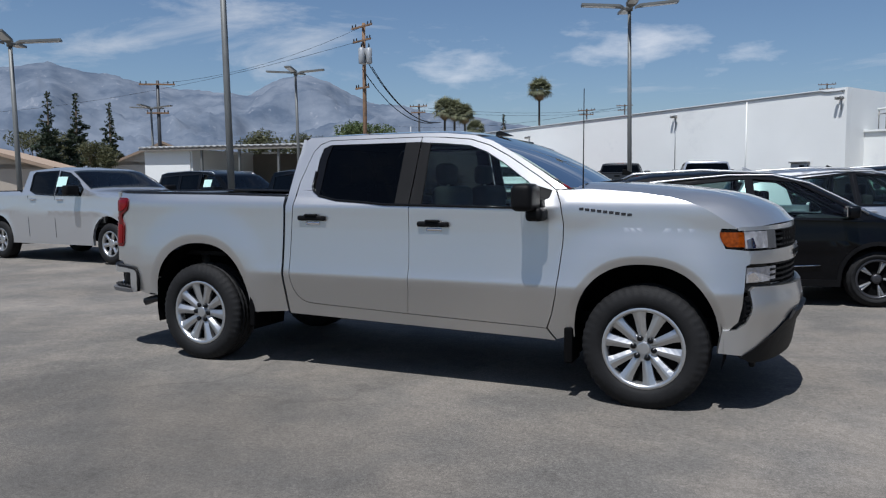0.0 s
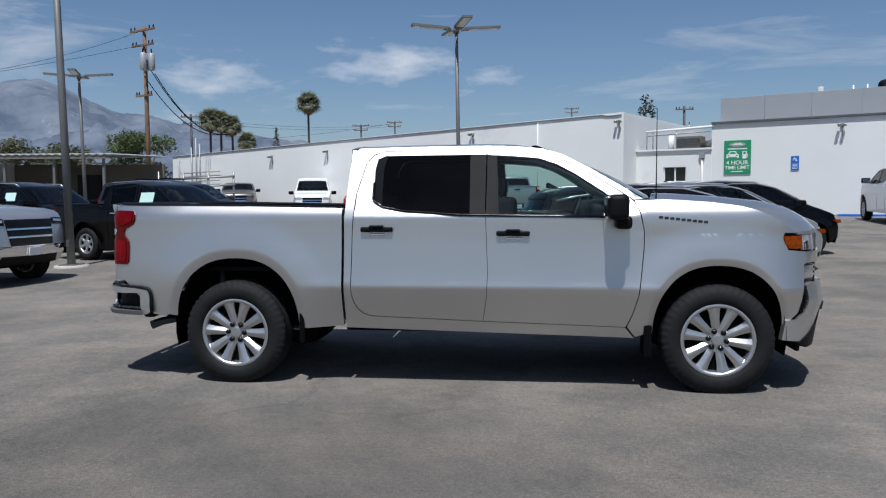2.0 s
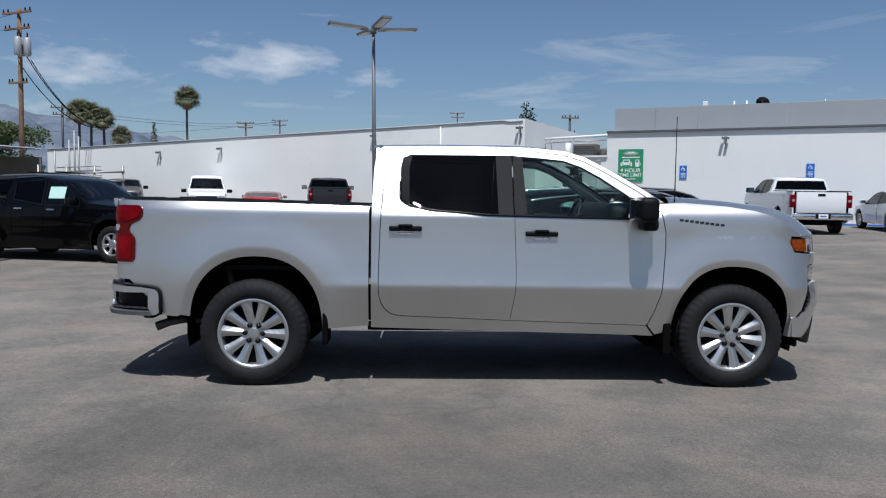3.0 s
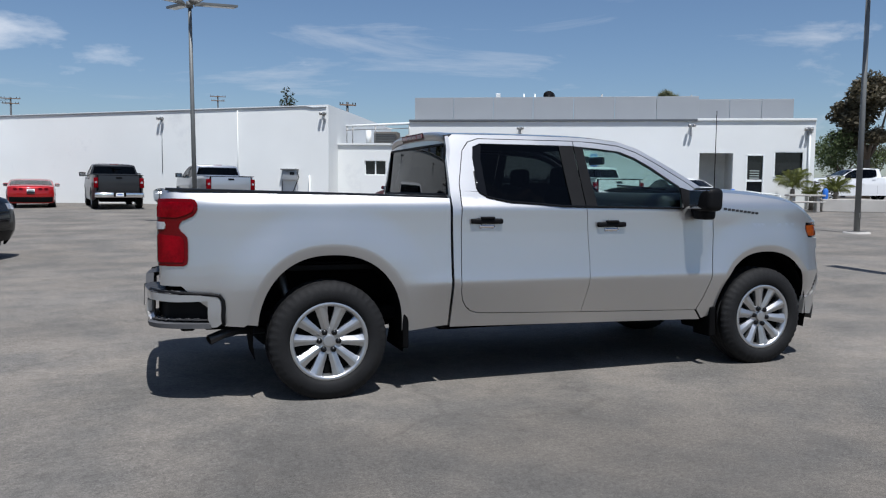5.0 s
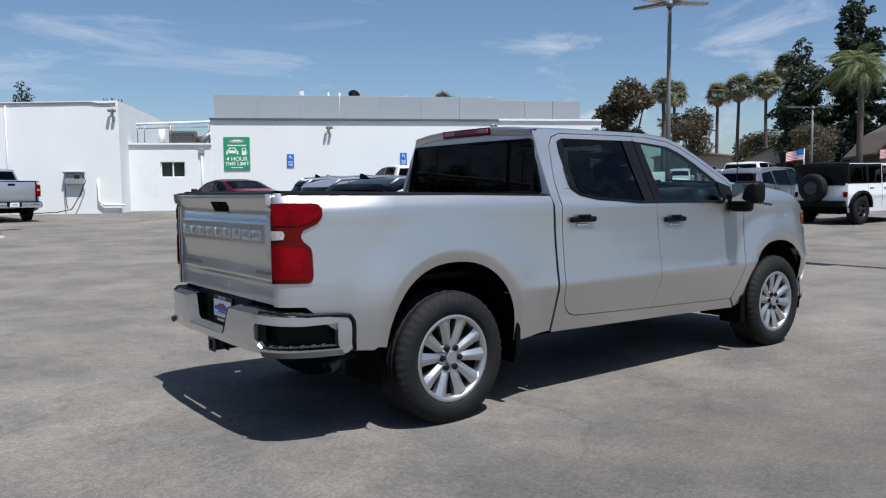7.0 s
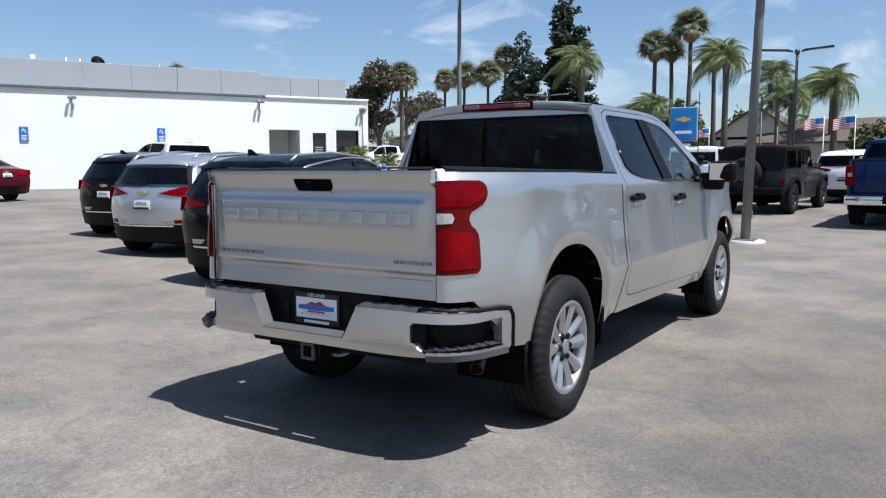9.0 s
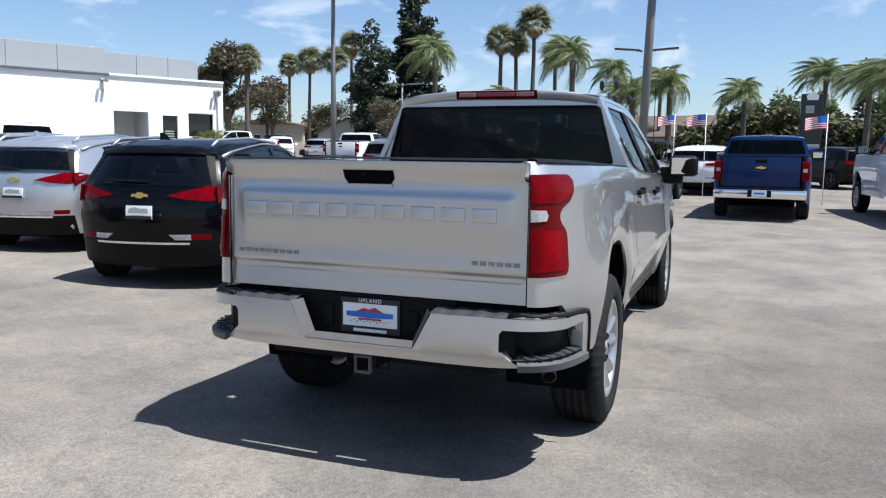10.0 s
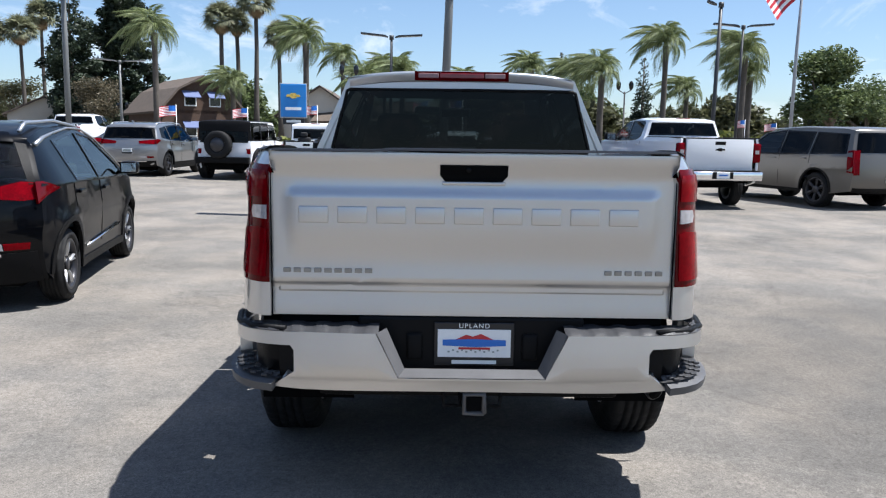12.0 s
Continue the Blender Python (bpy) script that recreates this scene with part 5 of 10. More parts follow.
    # bed and tailgate of a pickup
    if bed:
        x0, x1, zr, zf = bed[0] - 0.02, bed[1], bed[2] + lift, bed[3] + 0.25 + lift
        part("bed_floor", box_mesh("bed_floor", (x0 - x1, 2 * hw - 0.40, 0.05), TRIM, 0.005, ((x0 + x1) / 2, 0, zf)), t)
        part("bed_front", box_mesh("bed_front", (0.05, 2 * hw - 0.30, zr - zf), TRIM, 0.005, (x0 - 0.02, 0, (zr + zf) / 2)), t)
        for sgn in (-1, 1):
            part("bed_liner", box_mesh("bed_liner", (x0 - x1, 0.06, zr - zf - 0.02), TRIM, 0.01, ((x0 + x1) / 2, sgn * (hw - 0.17), (zr + zf) / 2)), t)
            part("bed_rail_cap", box_mesh("bed_rail_cap", (x0 - x1 - 0.02, 0.12, 0.025), TRIM, 0.008, ((x0 + x1) / 2, sgn * (hw - 0.115), zr + 0.008)), t)
        hwt = half(x1, 1.0)
        gate = part("tailgate", box_mesh("tailgate", (0.07, 2 * hwt - 0.30, zr - 0.66 - lift), body, 0.02, (x1 - 0.03, 0, (zr + 0.66 + lift) / 2), 3), t)
        part("gate_cap", box_mesh("gate_cap", (0.08, 2 * hwt - 0.30, 0.03), TRIM, 0.01, (x1 - 0.03, 0, zr - 0.005)), gate)
        part("gate_handle", box_mesh("gate_handle", (0.02, 0.24, 0.075), TRIM, 0.008, (x1 - 0.068, 0, zr - 0.11)), gate)
        if emblem:
            part("emblem", prism_mesh("emblem", [(-0.11, -0.018), (-0.045, -0.018), (-0.04, -0.036), (0.04, -0.036), (0.045, -0.018), (0.11, -0.018), (0.10, 0.018), (0.045, 0.018), (0.04, 0.036), (-0.04, 0.036), (-0.045, 0.018), (-0.10, 0.018)], (0, 0.01), emblem, "x"), gate, m=Matrix.Translation((x1 - 0.075, 0, zr - 0.25)))
        bm_ = bump_mat or CHROME
        bp = part("rear_bumper", box_mesh("rear_bumper", (0.22, 2 * hwt + 0.02, 0.20), bm_, 0.035, (x1 - 0.16, 0, 0.60 + lift), 3), t)
        part("step_pad", box_mesh("step_pad", (0.20, 2 * hwt - 0.1, 0.02), TRIM, 0.006, (x1 - 0.15, 0, 0.712 + lift)), bp)
        part("plate_recess", box_mesh("plate_recess", (0.03, 0.48, 0.15), TRIM, 0.01, (x1 - 0.268, 0, 0.615 + lift)), bp)
        if plate:
            part("number_plate", box_mesh("number_plate", (0.01, 0.30, 0.14), WHITE_CARD, 0.002, (x1 - 0.292, 0, 0.62 + lift)), bp)
            part("plate_bar", box_mesh("plate_bar", (0.004, 0.20, 0.035), BLUE_CARD, 0, (x1 - 0.299, 0, 0.62 + lift)), bp)
        if lamps:
            for sgn in (-1, 1):
                lm = part("tail_lamp", box_mesh("tail_lamp", (0.17, 0.17, 0.42), RED_LENS, 0.03, (x1 + 0.025, sgn * (hwt - 0.050), zr - 0.32), 3), t)
                part("reverse_lens", box_mesh("reverse_lens", (0.012, 0.09, 0.08), CLEAR_LENS, 0.004, (x1 - 0.058, sgn * (hwt - 0.055), zr - 0.30)), lm)
        part("brake_light", box_mesh("brake_light", (0.03, 0.34, 0.035), RED_LENS, 0.008, (k["rw"][0] + 0.06, 0, rail + 0.07)), t)
    else:
        zs = belt[0][1] + lift
        tl = k["tail"]
        if lamps and tl in ("wide", "tall", "small"):
            for sgn in (-1, 1):
                a, c = (s_z(zs + 0.02), s_z(zs - 0.15)) if tl == "wide" else ((s_z(zs + 0.10), s_z(zs - 0.42)) if tl == "tall" else (s_z(0.98 + lift), s_z(0.80 + lift)))
                j0, j1 = (0.40, 0.99) if tl == "wide" else (0.84, 0.985)
                o = [(a + (0.07 if tl == "wide" else 0), sgn * j0), (c - 0.01, sgn * (j0 + 0.02)), (c, sgn * j1), (a, sgn * j1)]
                if kind == "hatch":
                    o = [(a + 0.09, sgn * 0.36), (c - 0.035, sgn * 0.40), (c - 0.005, sgn * 0.62), (c + 0.01, sgn * 0.86), (c - 0.01, sgn * j1), (a - 0.03, sgn * j1), (a - 0.03, sgn * 0.84), (a + 0.02, sgn * 0.66)]
                patch("tail_lamp", o if sgn < 0 else o[::-1], RED_LENS, 0.014, 0.03)
                if tl == "tall":
                    qx = tailx + 0.09
                    part("lamp_wrap", panel_mesh("lamp_wrap", [(qx + 0.02, zs - 0.42), (qx + 0.20, zs - 0.40), (qx + 0.24, zs + 0.08), (qx + 0.10, zs + 0.10)], lambda u, v, s=sgn: (u, s * (half(u, v) + 0.008), v), RED_LENS, 0.2, 0.02, flip=sgn > 0), t)
                if tl == "wide":
                    zq = zs - 0.08
                    qx = tailx + 0.10
                    part("lamp_wrap", panel_mesh("lamp_wrap", [(qx + 0.09, zq - 0.08), (qx + 0.22, zq - 0.02), (qx + 0.46, zq + 0.03), (qx + 0.36, zq + 0.06), (qx + 0.20, zq + 0.10), (qx + 0.10, zq + 0.10)] if kind == "hatch" else [(qx + 0.02, zq - 0.07), (qx + 0.30, zq + 0.04), (qx + 0.18, zq + 0.09), (qx + 0.04, zq + 0.09)], lambda u, v, s=sgn: (u, s * (half(u, v) + 0.008), v), RED_DARK, 0.2, 0.02, flip=sgn > 0), t)
        if tl == "round" and lamps:
            for yy in (-0.68, -0.42, 0.42, 0.68):
                a = s_z(zs - 0.10)
                o = [(a + 0.055 * math.cos(q * 0.7854), yy + 0.10 * math.sin(q * 0.7854)) for q in range(8)]
                patch("tail_lamp", o, RED_DARK, 0.012, 0.02)
        a, c = s_z(0.50 + lift), s_z(0.26 + lift)
        bo = [(a, -0.96), (c, -0.96), (c, 0.96), (a, 0.96)]
        patch("rear_bumper", bo, clad_mat or TRIM, 0.014, 0.03, st=0.2)
        if kind in ("hatch", "suv"):
            a = s_z(0.62 + lift)
            for sgn in (-1, 1):
                o = [(a, sgn * 0.68), (a + 0.055, sgn * 0.69), (a + 0.055, sgn * 0.90), (a, sgn * 0.91)]
                patch("fog_lens", o if sgn < 0 else o[::-1], RED_LENS, 0.012, 0.02)
                o = [(a, sgn * 0.40), (a + 0.055, sgn * 0.48), (a + 0.055, sgn * 0.68), (a, sgn * 0.67)]
                patch("reverse_lens", o if sgn < 0 else o[::-1], CLEAR_LENS, 0.012, 0.02)
            a = s_z(0.51 + lift)
            patch("chrome_strip", [(a, -0.66), (a + 0.022, -0.66), (a + 0.022, 0.66), (a, 0.66)], CHROME, 0.020, 0.02)
            a = s_at(k["rw"][0], zlo=0.9)
            patch("spoiler", [(a - 0.10, -0.80), (a + 0.035, -0.84), (a + 0.035, 0.84), (a - 0.10, 0.80)], body, 0.03, 0.05)
            part("roof_fin", prism_mesh("roof_fin", [(0.10, 0), (-0.09, 0), (-0.08, 0.075), (-0.05, 0.075)], (-0.02, 0.02), body, "y", 0.006), t, m=Matrix.Translation((k["rw"][0] + 0.30, 0, rail + 0.055)))
        if plate:
            zp = 0.80 + lift if kind in ("hatch", "suv", "sedan") else 0.72 + lift
            a, c = s_z(zp + 0.07), s_z(zp - 0.07)
            if a > c:
                a, c = c, a
            c = max(c, a + 0.12)
            pj = 0.16 / hw
            patch("dealer_plate", [(a, -pj), (c, -pj), (c, pj), (a, pj)], WHITE_CARD, 0.012, 0.01)
            patch("plate_frame", [(a + 0.105, -pj * 1.02), (c, -pj * 1.02), (c, pj * 1.02), (a + 0.105, pj * 1.02)], BLACK_CARD, 0.024, 0.003)
            patch("plate_bar", [(a + 0.030, -pj * 0.7), (a + 0.030, -pj * 0.1), (a + 0.018, pj * 0.2), (a + 0.034, pj * 0.7), (a + 0.080, pj * 0.78), (a + 0.080, -pj * 0.78)], SIGN_GREY, 0.026, 0.003)
        if emblem:
            a = s_z(zs - 0.06)
            patch("emblem", [(a, -0.11), (a + 0.03, -0.12), (a + 0.03, -0.05), (a + 0.045, -0.04), (a + 0.045, 0.04), (a + 0.03, 0.05), (a + 0.03, 0.12), (a, 0.11), (a, 0.05), (a - 0.015, 0.04), (a - 0.015, -0.04), (a, -0.05)], emblem, 0.012, 0.01)
    # front end: grille, lamps, bumper
    if not flat:
        zh2 = 0.86 * max(p[1] for p in top if p[0] > nose - 0.30)
        a, c = s_z(zh2 * 0.62, False), s_z(zh2, False)
        patch("grille", [(a, -0.55), (c, -0.60), (c, 0.60), (a, 0.55)], TRIM_GLOSS, 0.008, 0.02)
        for f in (0.3, 0.6):
            q = a + (c - a) * f
            patch("grille_bar", [(q, -0.58), (q + 0.03, -0.58), (q + 0.03, 0.58), (q, 0.58)], CHROME if kind in ("pickup", "van") else TRIM, 0.016, 0.02)
        for sgn in (-1, 1):
            o = [(c - 0.10, sgn * 0.62), (c - 0.10, sgn * 0.97), (c + 0.03, sgn * 0.97), (c + 0.02, sgn * 0.62)]
            patch("headlight", o if sgn > 0 else o[::-1], TRIM_GLOSS if kind == "pickup" else CLEAR_LENS, 0.012, 0.03)
            if kind == "pickup":
                o = [(c - 0.05, sgn * 0.66), (c - 0.05, sgn * 0.94), (c - 0.01, sgn * 0.94), (c - 0.01, sgn * 0.66)]
                patch("lamp_strip", o if sgn > 0 else o[::-1], CLEAR_LENS, 0.024, 0.01)
            hx, hz = nose - 0.20, on_line(c).y - 0.06
            part("headlight_wrap", panel_mesh("headlight_wrap", [(hx - 0.16, hz + 0.04), (hx - 0.04, hz - 0.03), (hx + 0.06, hz - 0.03), (hx + 0.04, hz + 0.04)], lambda u, v, s=sgn: (u, s * (half(u, v) + 0.008), v), AMBER if kind == "hatch" else (TRIM_GLOSS if kind == "pickup" else CLEAR_LENS), 0.2, 0.02, flip=sgn > 0), t)
        a, c = s_z(0.30 + lift, False), s_z(0.50 + lift, False)
        patch("lower_grille", [(a, -0.80), (c, -0.72), (c, 0.72), (a, 0.80)], TRIM, 0.012, 0.02)
        if kind in ("pickup", "van"):
            a, c = s_z(0.52 + lift, False), s_z(0.70 + lift, False)
            patch("front_bumper", [(a, -0.97), (c, -0.97), (c, 0.97), (a, 0.97)], bump_mat or CHROME, 0.02, 0.05)
            a = s_z(0.60 + lift, False)
            patch("dealer_plate", [(a - 0.06, -0.15), (a + 0.06, -0.15), (a + 0.06, 0.15), (a - 0.06, 0.15)], WHITE_CARD, 0.05, 0.02)
    else:
        part("front_bumper", box_mesh("front_bumper", (0.16, 2 * hw - 0.1, 0.16), TRIM, 0.03, (nose + 0.08, 0, 0.62 + lift)), t)
        bp = part("rear_bumper", box_mesh("rear_bumper", (0.18, 2 * hw - 0.06, 0.18), TRIM, 0.03, (tailx - 0.10, 0, 0.60 + lift)), t) if not bed else None
        if kind == "jeep":
            sp_ = part("spare_tyre", wheel_meshes(r * 0.98, 0.26, 0.22, 5, "black")[0], t, m=pose(tailx - 0.16, 0.10, 1.06 + lift, 0, 0, -90))
            part("spare_rim", tube_mesh("spare_rim", [(0, -0.10, 0), (0, -0.12, 0)], [0.22, 0.20], ALLOY_DARK, 18), sp_)
    for cx in (xf, xr):
        for sgn in (-1, 1):
            add_wheel(t, cx, sgn * (hw - k["tw"] / 2 - 0.01 + (0.08 if flat else 0)), r, k["tw"], k["rim"], k["sp"], wheel_style if wheel_style and wheel_style != "chrome" else k["style"], turn=13 * (cx > 0) + 7, nuts=k["nuts"])
    # cards in the windows
    for px, pz, w, h, sgn in cards:
        part("window_card", panel_mesh("window_card", [(px, pz), (px + w, pz), (px + w, pz + h), (px, pz + h)], lambda u, v, s=sgn: (u, s * (half(u, v) + 0.008), v), GREEN_CARD, 0.3, 0.004, flip=sgn > 0), t, "pale green price card")
    for fn in extra:
        fn(t, half, rail, tailx, nose, lift)
    return t


def roof_rails(t, half, rail, tailx, nose, lift):
    for sgn in (-1, 1):
        x0, x1 = tailx + 0.5, 0.35
        zz = rail + 0.045
        y = sgn * (half((x0 + x1) / 2, rail) - 0.05)
        part("roof_rail", tube_mesh("roof_rail", [(x0, y, zz - 0.06), (x0 + 0.15, y, zz + 0.01), ((x0 + x1) / 2, y, zz + 0.045), (x1 - 0.15, y, zz - 0.0), (x1, y, zz - 0.08)], 0.018, ALLOY, 6), t)


def chrome_line(t, half, rail, tailx, nose, lift):
    for sgn in (-1, 1):
        pts = [(px, sgn * (half(px, pz) + 0.012), pz) for px, pz in ((-1.55, 1.375), (-1.30, 1.43), (-0.9, 1.475), (-0.3, 1.525), (0.2, 1.52), (0.6, 1.42), (1.0, 1.20), (1.2, 1.06))]
        part("chrome_line", tube_mesh("chrome_line", pts, [0.022, 0.018] + [0.012] * 6, ALLOY, 6), t)
        part("sill_strip", tube_mesh("sill_strip", [(-0.75, sgn * (half(-0.75, 0.42) + 0.014), 0.40), (0.70, sgn * (half(0.7, 0.5) + 0.014), 0.47)], 0.011, CHROME, 6), t)


def roof_rack(t, half, rail, tailx, nose, lift):
    for px in (-1.2, -0.3):
        part("rack_bar", tube_mesh("rack_bar", [(px, -0.62, rail + 0.16), (px, 0.62, rail + 0.16)], 0.02, TRIM, 6), t)
    roof_rails(t, half, rail, tailx, nose, lift)

# ---- the silver pickup in the middle ----
# truck coordinates are the world's: x forward from the rear axle, y to its left, z up
LOW_TAB = [(0.36, 0.880), (0.46, 0.912), (0.60, 0.954), (0.70, 0.983), (0.775, 1.004), (0.80, 1.006), (0.83, 0.998), (0.88, 0.990), (0.95, 0.9815), (1.05, 0.9705), (1.15, 0.962), (1.25, 0.957), (1.325, 0.955), (1.34, 0.950), (1.40, 0.912)]


REAR_TAB = [(0.36, 0.925), (0.46, 0.943), (0.60, 0.963), (0.70, 0.976), (0.78, 0.983), (0.82, 0.984), (0.88, 0.983), (0.95, 0.979), (1.05, 0.970), (1.15, 0.962), (1.25, 0.957), (1.325, 0.955), (1.34, 0.950), (1.40, 0.912)]


def arch_d(x, z, cx, cz, rx, rz):
    """1 on the wheel opening's edge, more outside it."""
    return (abs((x - cx) / rx) ** 2.3 + abs((z - cz) / rz) ** 2.3) ** (1 / 2.3)


REAR_ARCH, FRONT_ARCH = (0.02, 0.45, 0.515, 0.565), (3.744, 0.44, 0.480, 0.535)


def hero_half(x, z):
    """Half width of the truck's skin at length x and height z."""
    if z <= 1.40:
        k = max(0.0, min(1.0, (1.40 - z) / 1.04))
        a = lerp_table(LOW_TAB, z - 0.012)
        c = lerp_table(LOW_TAB, z + 0.012)
        v = (a + c + lerp_table(LOW_TAB, z)) / 3
        if x < 0.85:
            f = sstep(0.42, 0.85, x)
            v = v * f + (1 - f) * lerp_table(REAR_TAB, z)
    else:
        v = 0.912 - 0.462 * (z - 1.40)
    if x > 3.10 and z > 1.20:
        f = sstep(3.10, 3.22, x)
        v = v * (1 - f) + f * (0.958 - 1.1 * 0.03 * math.log(1 + math.exp((z - 1.385) / 0.03)))
    if x < 0.89 and z > 1.30:
        v = 0.957 - 0.62 * 0.014 * math.log(1 + math.exp((z - 1.352) / 0.014))
    for cx, cz, rx, rz in (REAR_ARCH, FRONT_ARCH):
        d = arch_d(x, z, cx, cz, rx, rz)
        if d < 1.6:
            v += 0.020 * (1 - sstep(1.10, 1.60, d))
    v -= 0.135 * max(0.0, (-0.40 - x) / 0.66) ** 2
    q = min(0.985, max(0.0, (-0.995 - x) / 0.10))
    v -= 0.05 * (1 - math.sqrt(1 - q * q))
    v -= 0.110 * max(0.0, (x - 3.92) / 0.5) ** 2.2
    return v


def arch_line(cx, cz, rx, rz, z0, k=26):
    """The wheel opening's edge, from its rear foot over the top to its front foot, down to height z0."""
    out = []
    for i in range(k + 1):
        a = math.pi - math.pi * i / k
        c, s = math.cos(a), math.sin(a)
        out.append((cx + rx * math.copysign(abs(c) ** (2 / 2.3), c), cz + rz * abs(s) ** (2 / 2.3)))
    lo = [(cx - rx, z0)] if z0 < cz - 0.01 else []
    hi = [(cx + rx, z0)] if z0 < cz - 0.01 else []
    return lo + out + hi


def grown(arch, k):
    return (arch[0], arch[1], arch[2] * k, arch[3] * k)


def swell(outline, d):
    """The outline pushed outwards by d, so that the gap to its neighbour narrows."""
    m = len(outline)
    area = sum(p[0] * q[1] - q[0] * p[1] for p, q in zip(outline, outline[1:] + outline[:1]))
    sg = 1 if area > 0 else -1
    out = []
    for i in range(m):
        a, b_, c = Vector(outline[i - 1]), Vector(outline[i]), Vector(outline[(i + 1) % m])
        e0, e1 = (b_ - a).normalized(), (c - b_).normalized()
        n0, n1 = Vector((e0.y, -e0.x)) * sg, Vector((e1.y, -e1.x)) * sg
        nn = n0 + n1
        nn = nn.normalized() / max(0.5, nn.normalized().dot(n0)) if nn.length > 1e-4 else n0
        out.append((b_.x + nn.x * d, b_.y + nn.y * d))
    return out


def side_part(name, outline, mat, parent, lab="", off=0.0, step=0.07, thick=0.035, both=True):
    obs = []
    for s in ((-1, 1) if both else (-1,)):
        me = panel_mesh(name, outline, lambda u, v, s=s: (u, s * (hero_half(u, v) + off), v), mat, step, thick, flip=s > 0)
        obs.append(part(name, me, parent, lab))
    return obs


WRAP_X = [-1.0935, -1.090, -1.084, -1.076, -1.066, -1.054, -1.040, -1.025, -1.01, -0.995, -0.97, -0.94, -0.91, -0.88, -0.85, -0.82, -0.80]
WRAP_A = [0.030]
for x0, x1 in zip(WRAP_X, WRAP_X[1:]):
    WRAP_A.append(WRAP_A[-1] + math.hypot(x1 - x0, hero_half(x1, 1.1) - hero_half(x0, 1.1)))


def wrap_at(x):
    """How far round the rear corner, from the tailgate's edge, the skin reaches length x."""
    return lerp_table(list(zip(WRAP_X, WRAP_A)), x)


def wrap_fn(s):
    """The skin of a rear corner: a is the way round it from the tailgate's edge, z the height."""
    def fn(a, z):
        if a <= 0.030:
            k = a / 0.030
            return (-1.097 + 0.0035 * k, s * (0.757 * (1 - k) + hero_half(-1.0935, z) * k), z)
        x = lerp_table(list(zip(WRAP_A, WRAP_X)), a)
        return (x, s * hero_half(x, z), z)
    return fn


def grid_mesh(name, fn, nu, nv, mat, flip=False):
    verts = [fn(i / nu, j / nv) for i in range(nu + 1) for j in range(nv + 1)]
    faces = []
    for i in range(nu):
        for j in range(nv):
            q = (i * (nv + 1) + j, (i + 1) * (nv + 1) + j, (i + 1) * (nv + 1) + j + 1, i * (nv + 1) + j + 1)
            faces.append(q[::-1] if flip else q)
    return mesh_of(name, verts, faces, mat, smooth=True)


HOOD_Z = [(3.10, 1.478), (3.40, 1.470), (3.70, 1.448), (3.95, 1.410), (4.08, 1.365), (4.16, 1.320), (4.22, 1.278), (4.27, 1.242), (4.32, 1.212), (4.52, 1.12)]


def hood_z(x):
    return (lerp_table(HOOD_Z, x - 0.04) + lerp_table(HOOD_Z, x + 0.04) + 2 * lerp_table(HOOD_Z, x)) / 4


FRONT_PATH = [(0.0, 4.640), (0.30, 4.618), (0.50, 4.575), (0.68, 4.515), (0.79, 4.455), (0.85, 4.405), (0.888, 4.355), (0.915, 4.28), (0.936, 4.195)]
REAR_PATH = [(0.0, -1.205), (0.45, -1.200), (0.70, -1.175), (0.82, -1.130), (0.885, -1.06), (0.925, -0.96), (0.950, -0.84), (0.962, -0.72)]


def path_fn(tab, z_lean):
    """A surface that runs round a corner: u is the way along it from the middle, v the height."""
    acc = [0.0]
    for p, q in zip(tab, tab[1:]):
        acc.append(acc[-1] + math.hypot(q[0] - p[0], q[1] - p[1]))

    def raw(a):
        for i in range(len(acc) - 1):
            if a <= acc[i + 1] or i == len(acc) - 2:
                f = (a - acc[i]) / (acc[i + 1] - acc[i])
                return tab[i][0] + (tab[i + 1][0] - tab[i][0]) * f, tab[i][1] + (tab[i + 1][1] - tab[i][1]) * f
        return tab[-1]

    def fn(u, v):
        a = abs(u)
        pts = [raw(max(0.0, a + d)) for d in (-0.06, -0.03, 0.0, 0.03, 0.06)]
        if a < 0.07:
            pts = [raw(abs(a))]
        y, x = sum(p[0] for p in pts) / len(pts), sum(p[1] for p in pts) / len(pts)
        return (x + z_lean(v, a), math.copysign(y, u) if u else 0.0, v)
    fn.length = acc[-1]
    fn.raw = raw
    return fn


front_fn = path_fn(FRONT_PATH, lambda z, a: -0.10 * max(0.0, z - 1.05) - 0.10 * max(0.0, 0.62 - z))
front_bump = path_fn([(y, x + 0.035) for y, x in FRONT_PATH], lambda z, a: -0.16 * max(0.0, 0.66 - z) + 0.025 * math.exp(-((z - 0.70) / 0.09) ** 2))
rear_fn = path_fn(REAR_PATH, lambda z, a: 0.38 * max(0.0, 0.604 - z) + 0.06 * max(0.0, z - 0.70) - 0.004 * math.exp(-((z - 0.607) / 0.010) ** 2))


def two_sided(name, outline, fn, mat, parent, lab="", step=0.06, thick=0.03, lift=0.0, flip=False):
    """A panel and its mirror image on the other side of the middle line."""
    for s in (1, -1):
        o = [(s * u, v) for u, v in outline]
        part(name, panel_mesh(name, o, fn, mat, step, thick, flip=flip, lift=lift), parent, lab)


def middle(name, outline_half, fn, mat, parent, lab="", step=0.06, thick=0.03, lift=0.0, flip=False):
    """A panel across the middle line, given by its left half from bottom to top."""
    o = [(-u, v) for u, v in outline_half] + [(u, v) for u, v in reversed(outline_half)]
    return part(name, panel_mesh(name, o, fn, mat, step, thick, flip=flip, lift=lift), parent, lab)


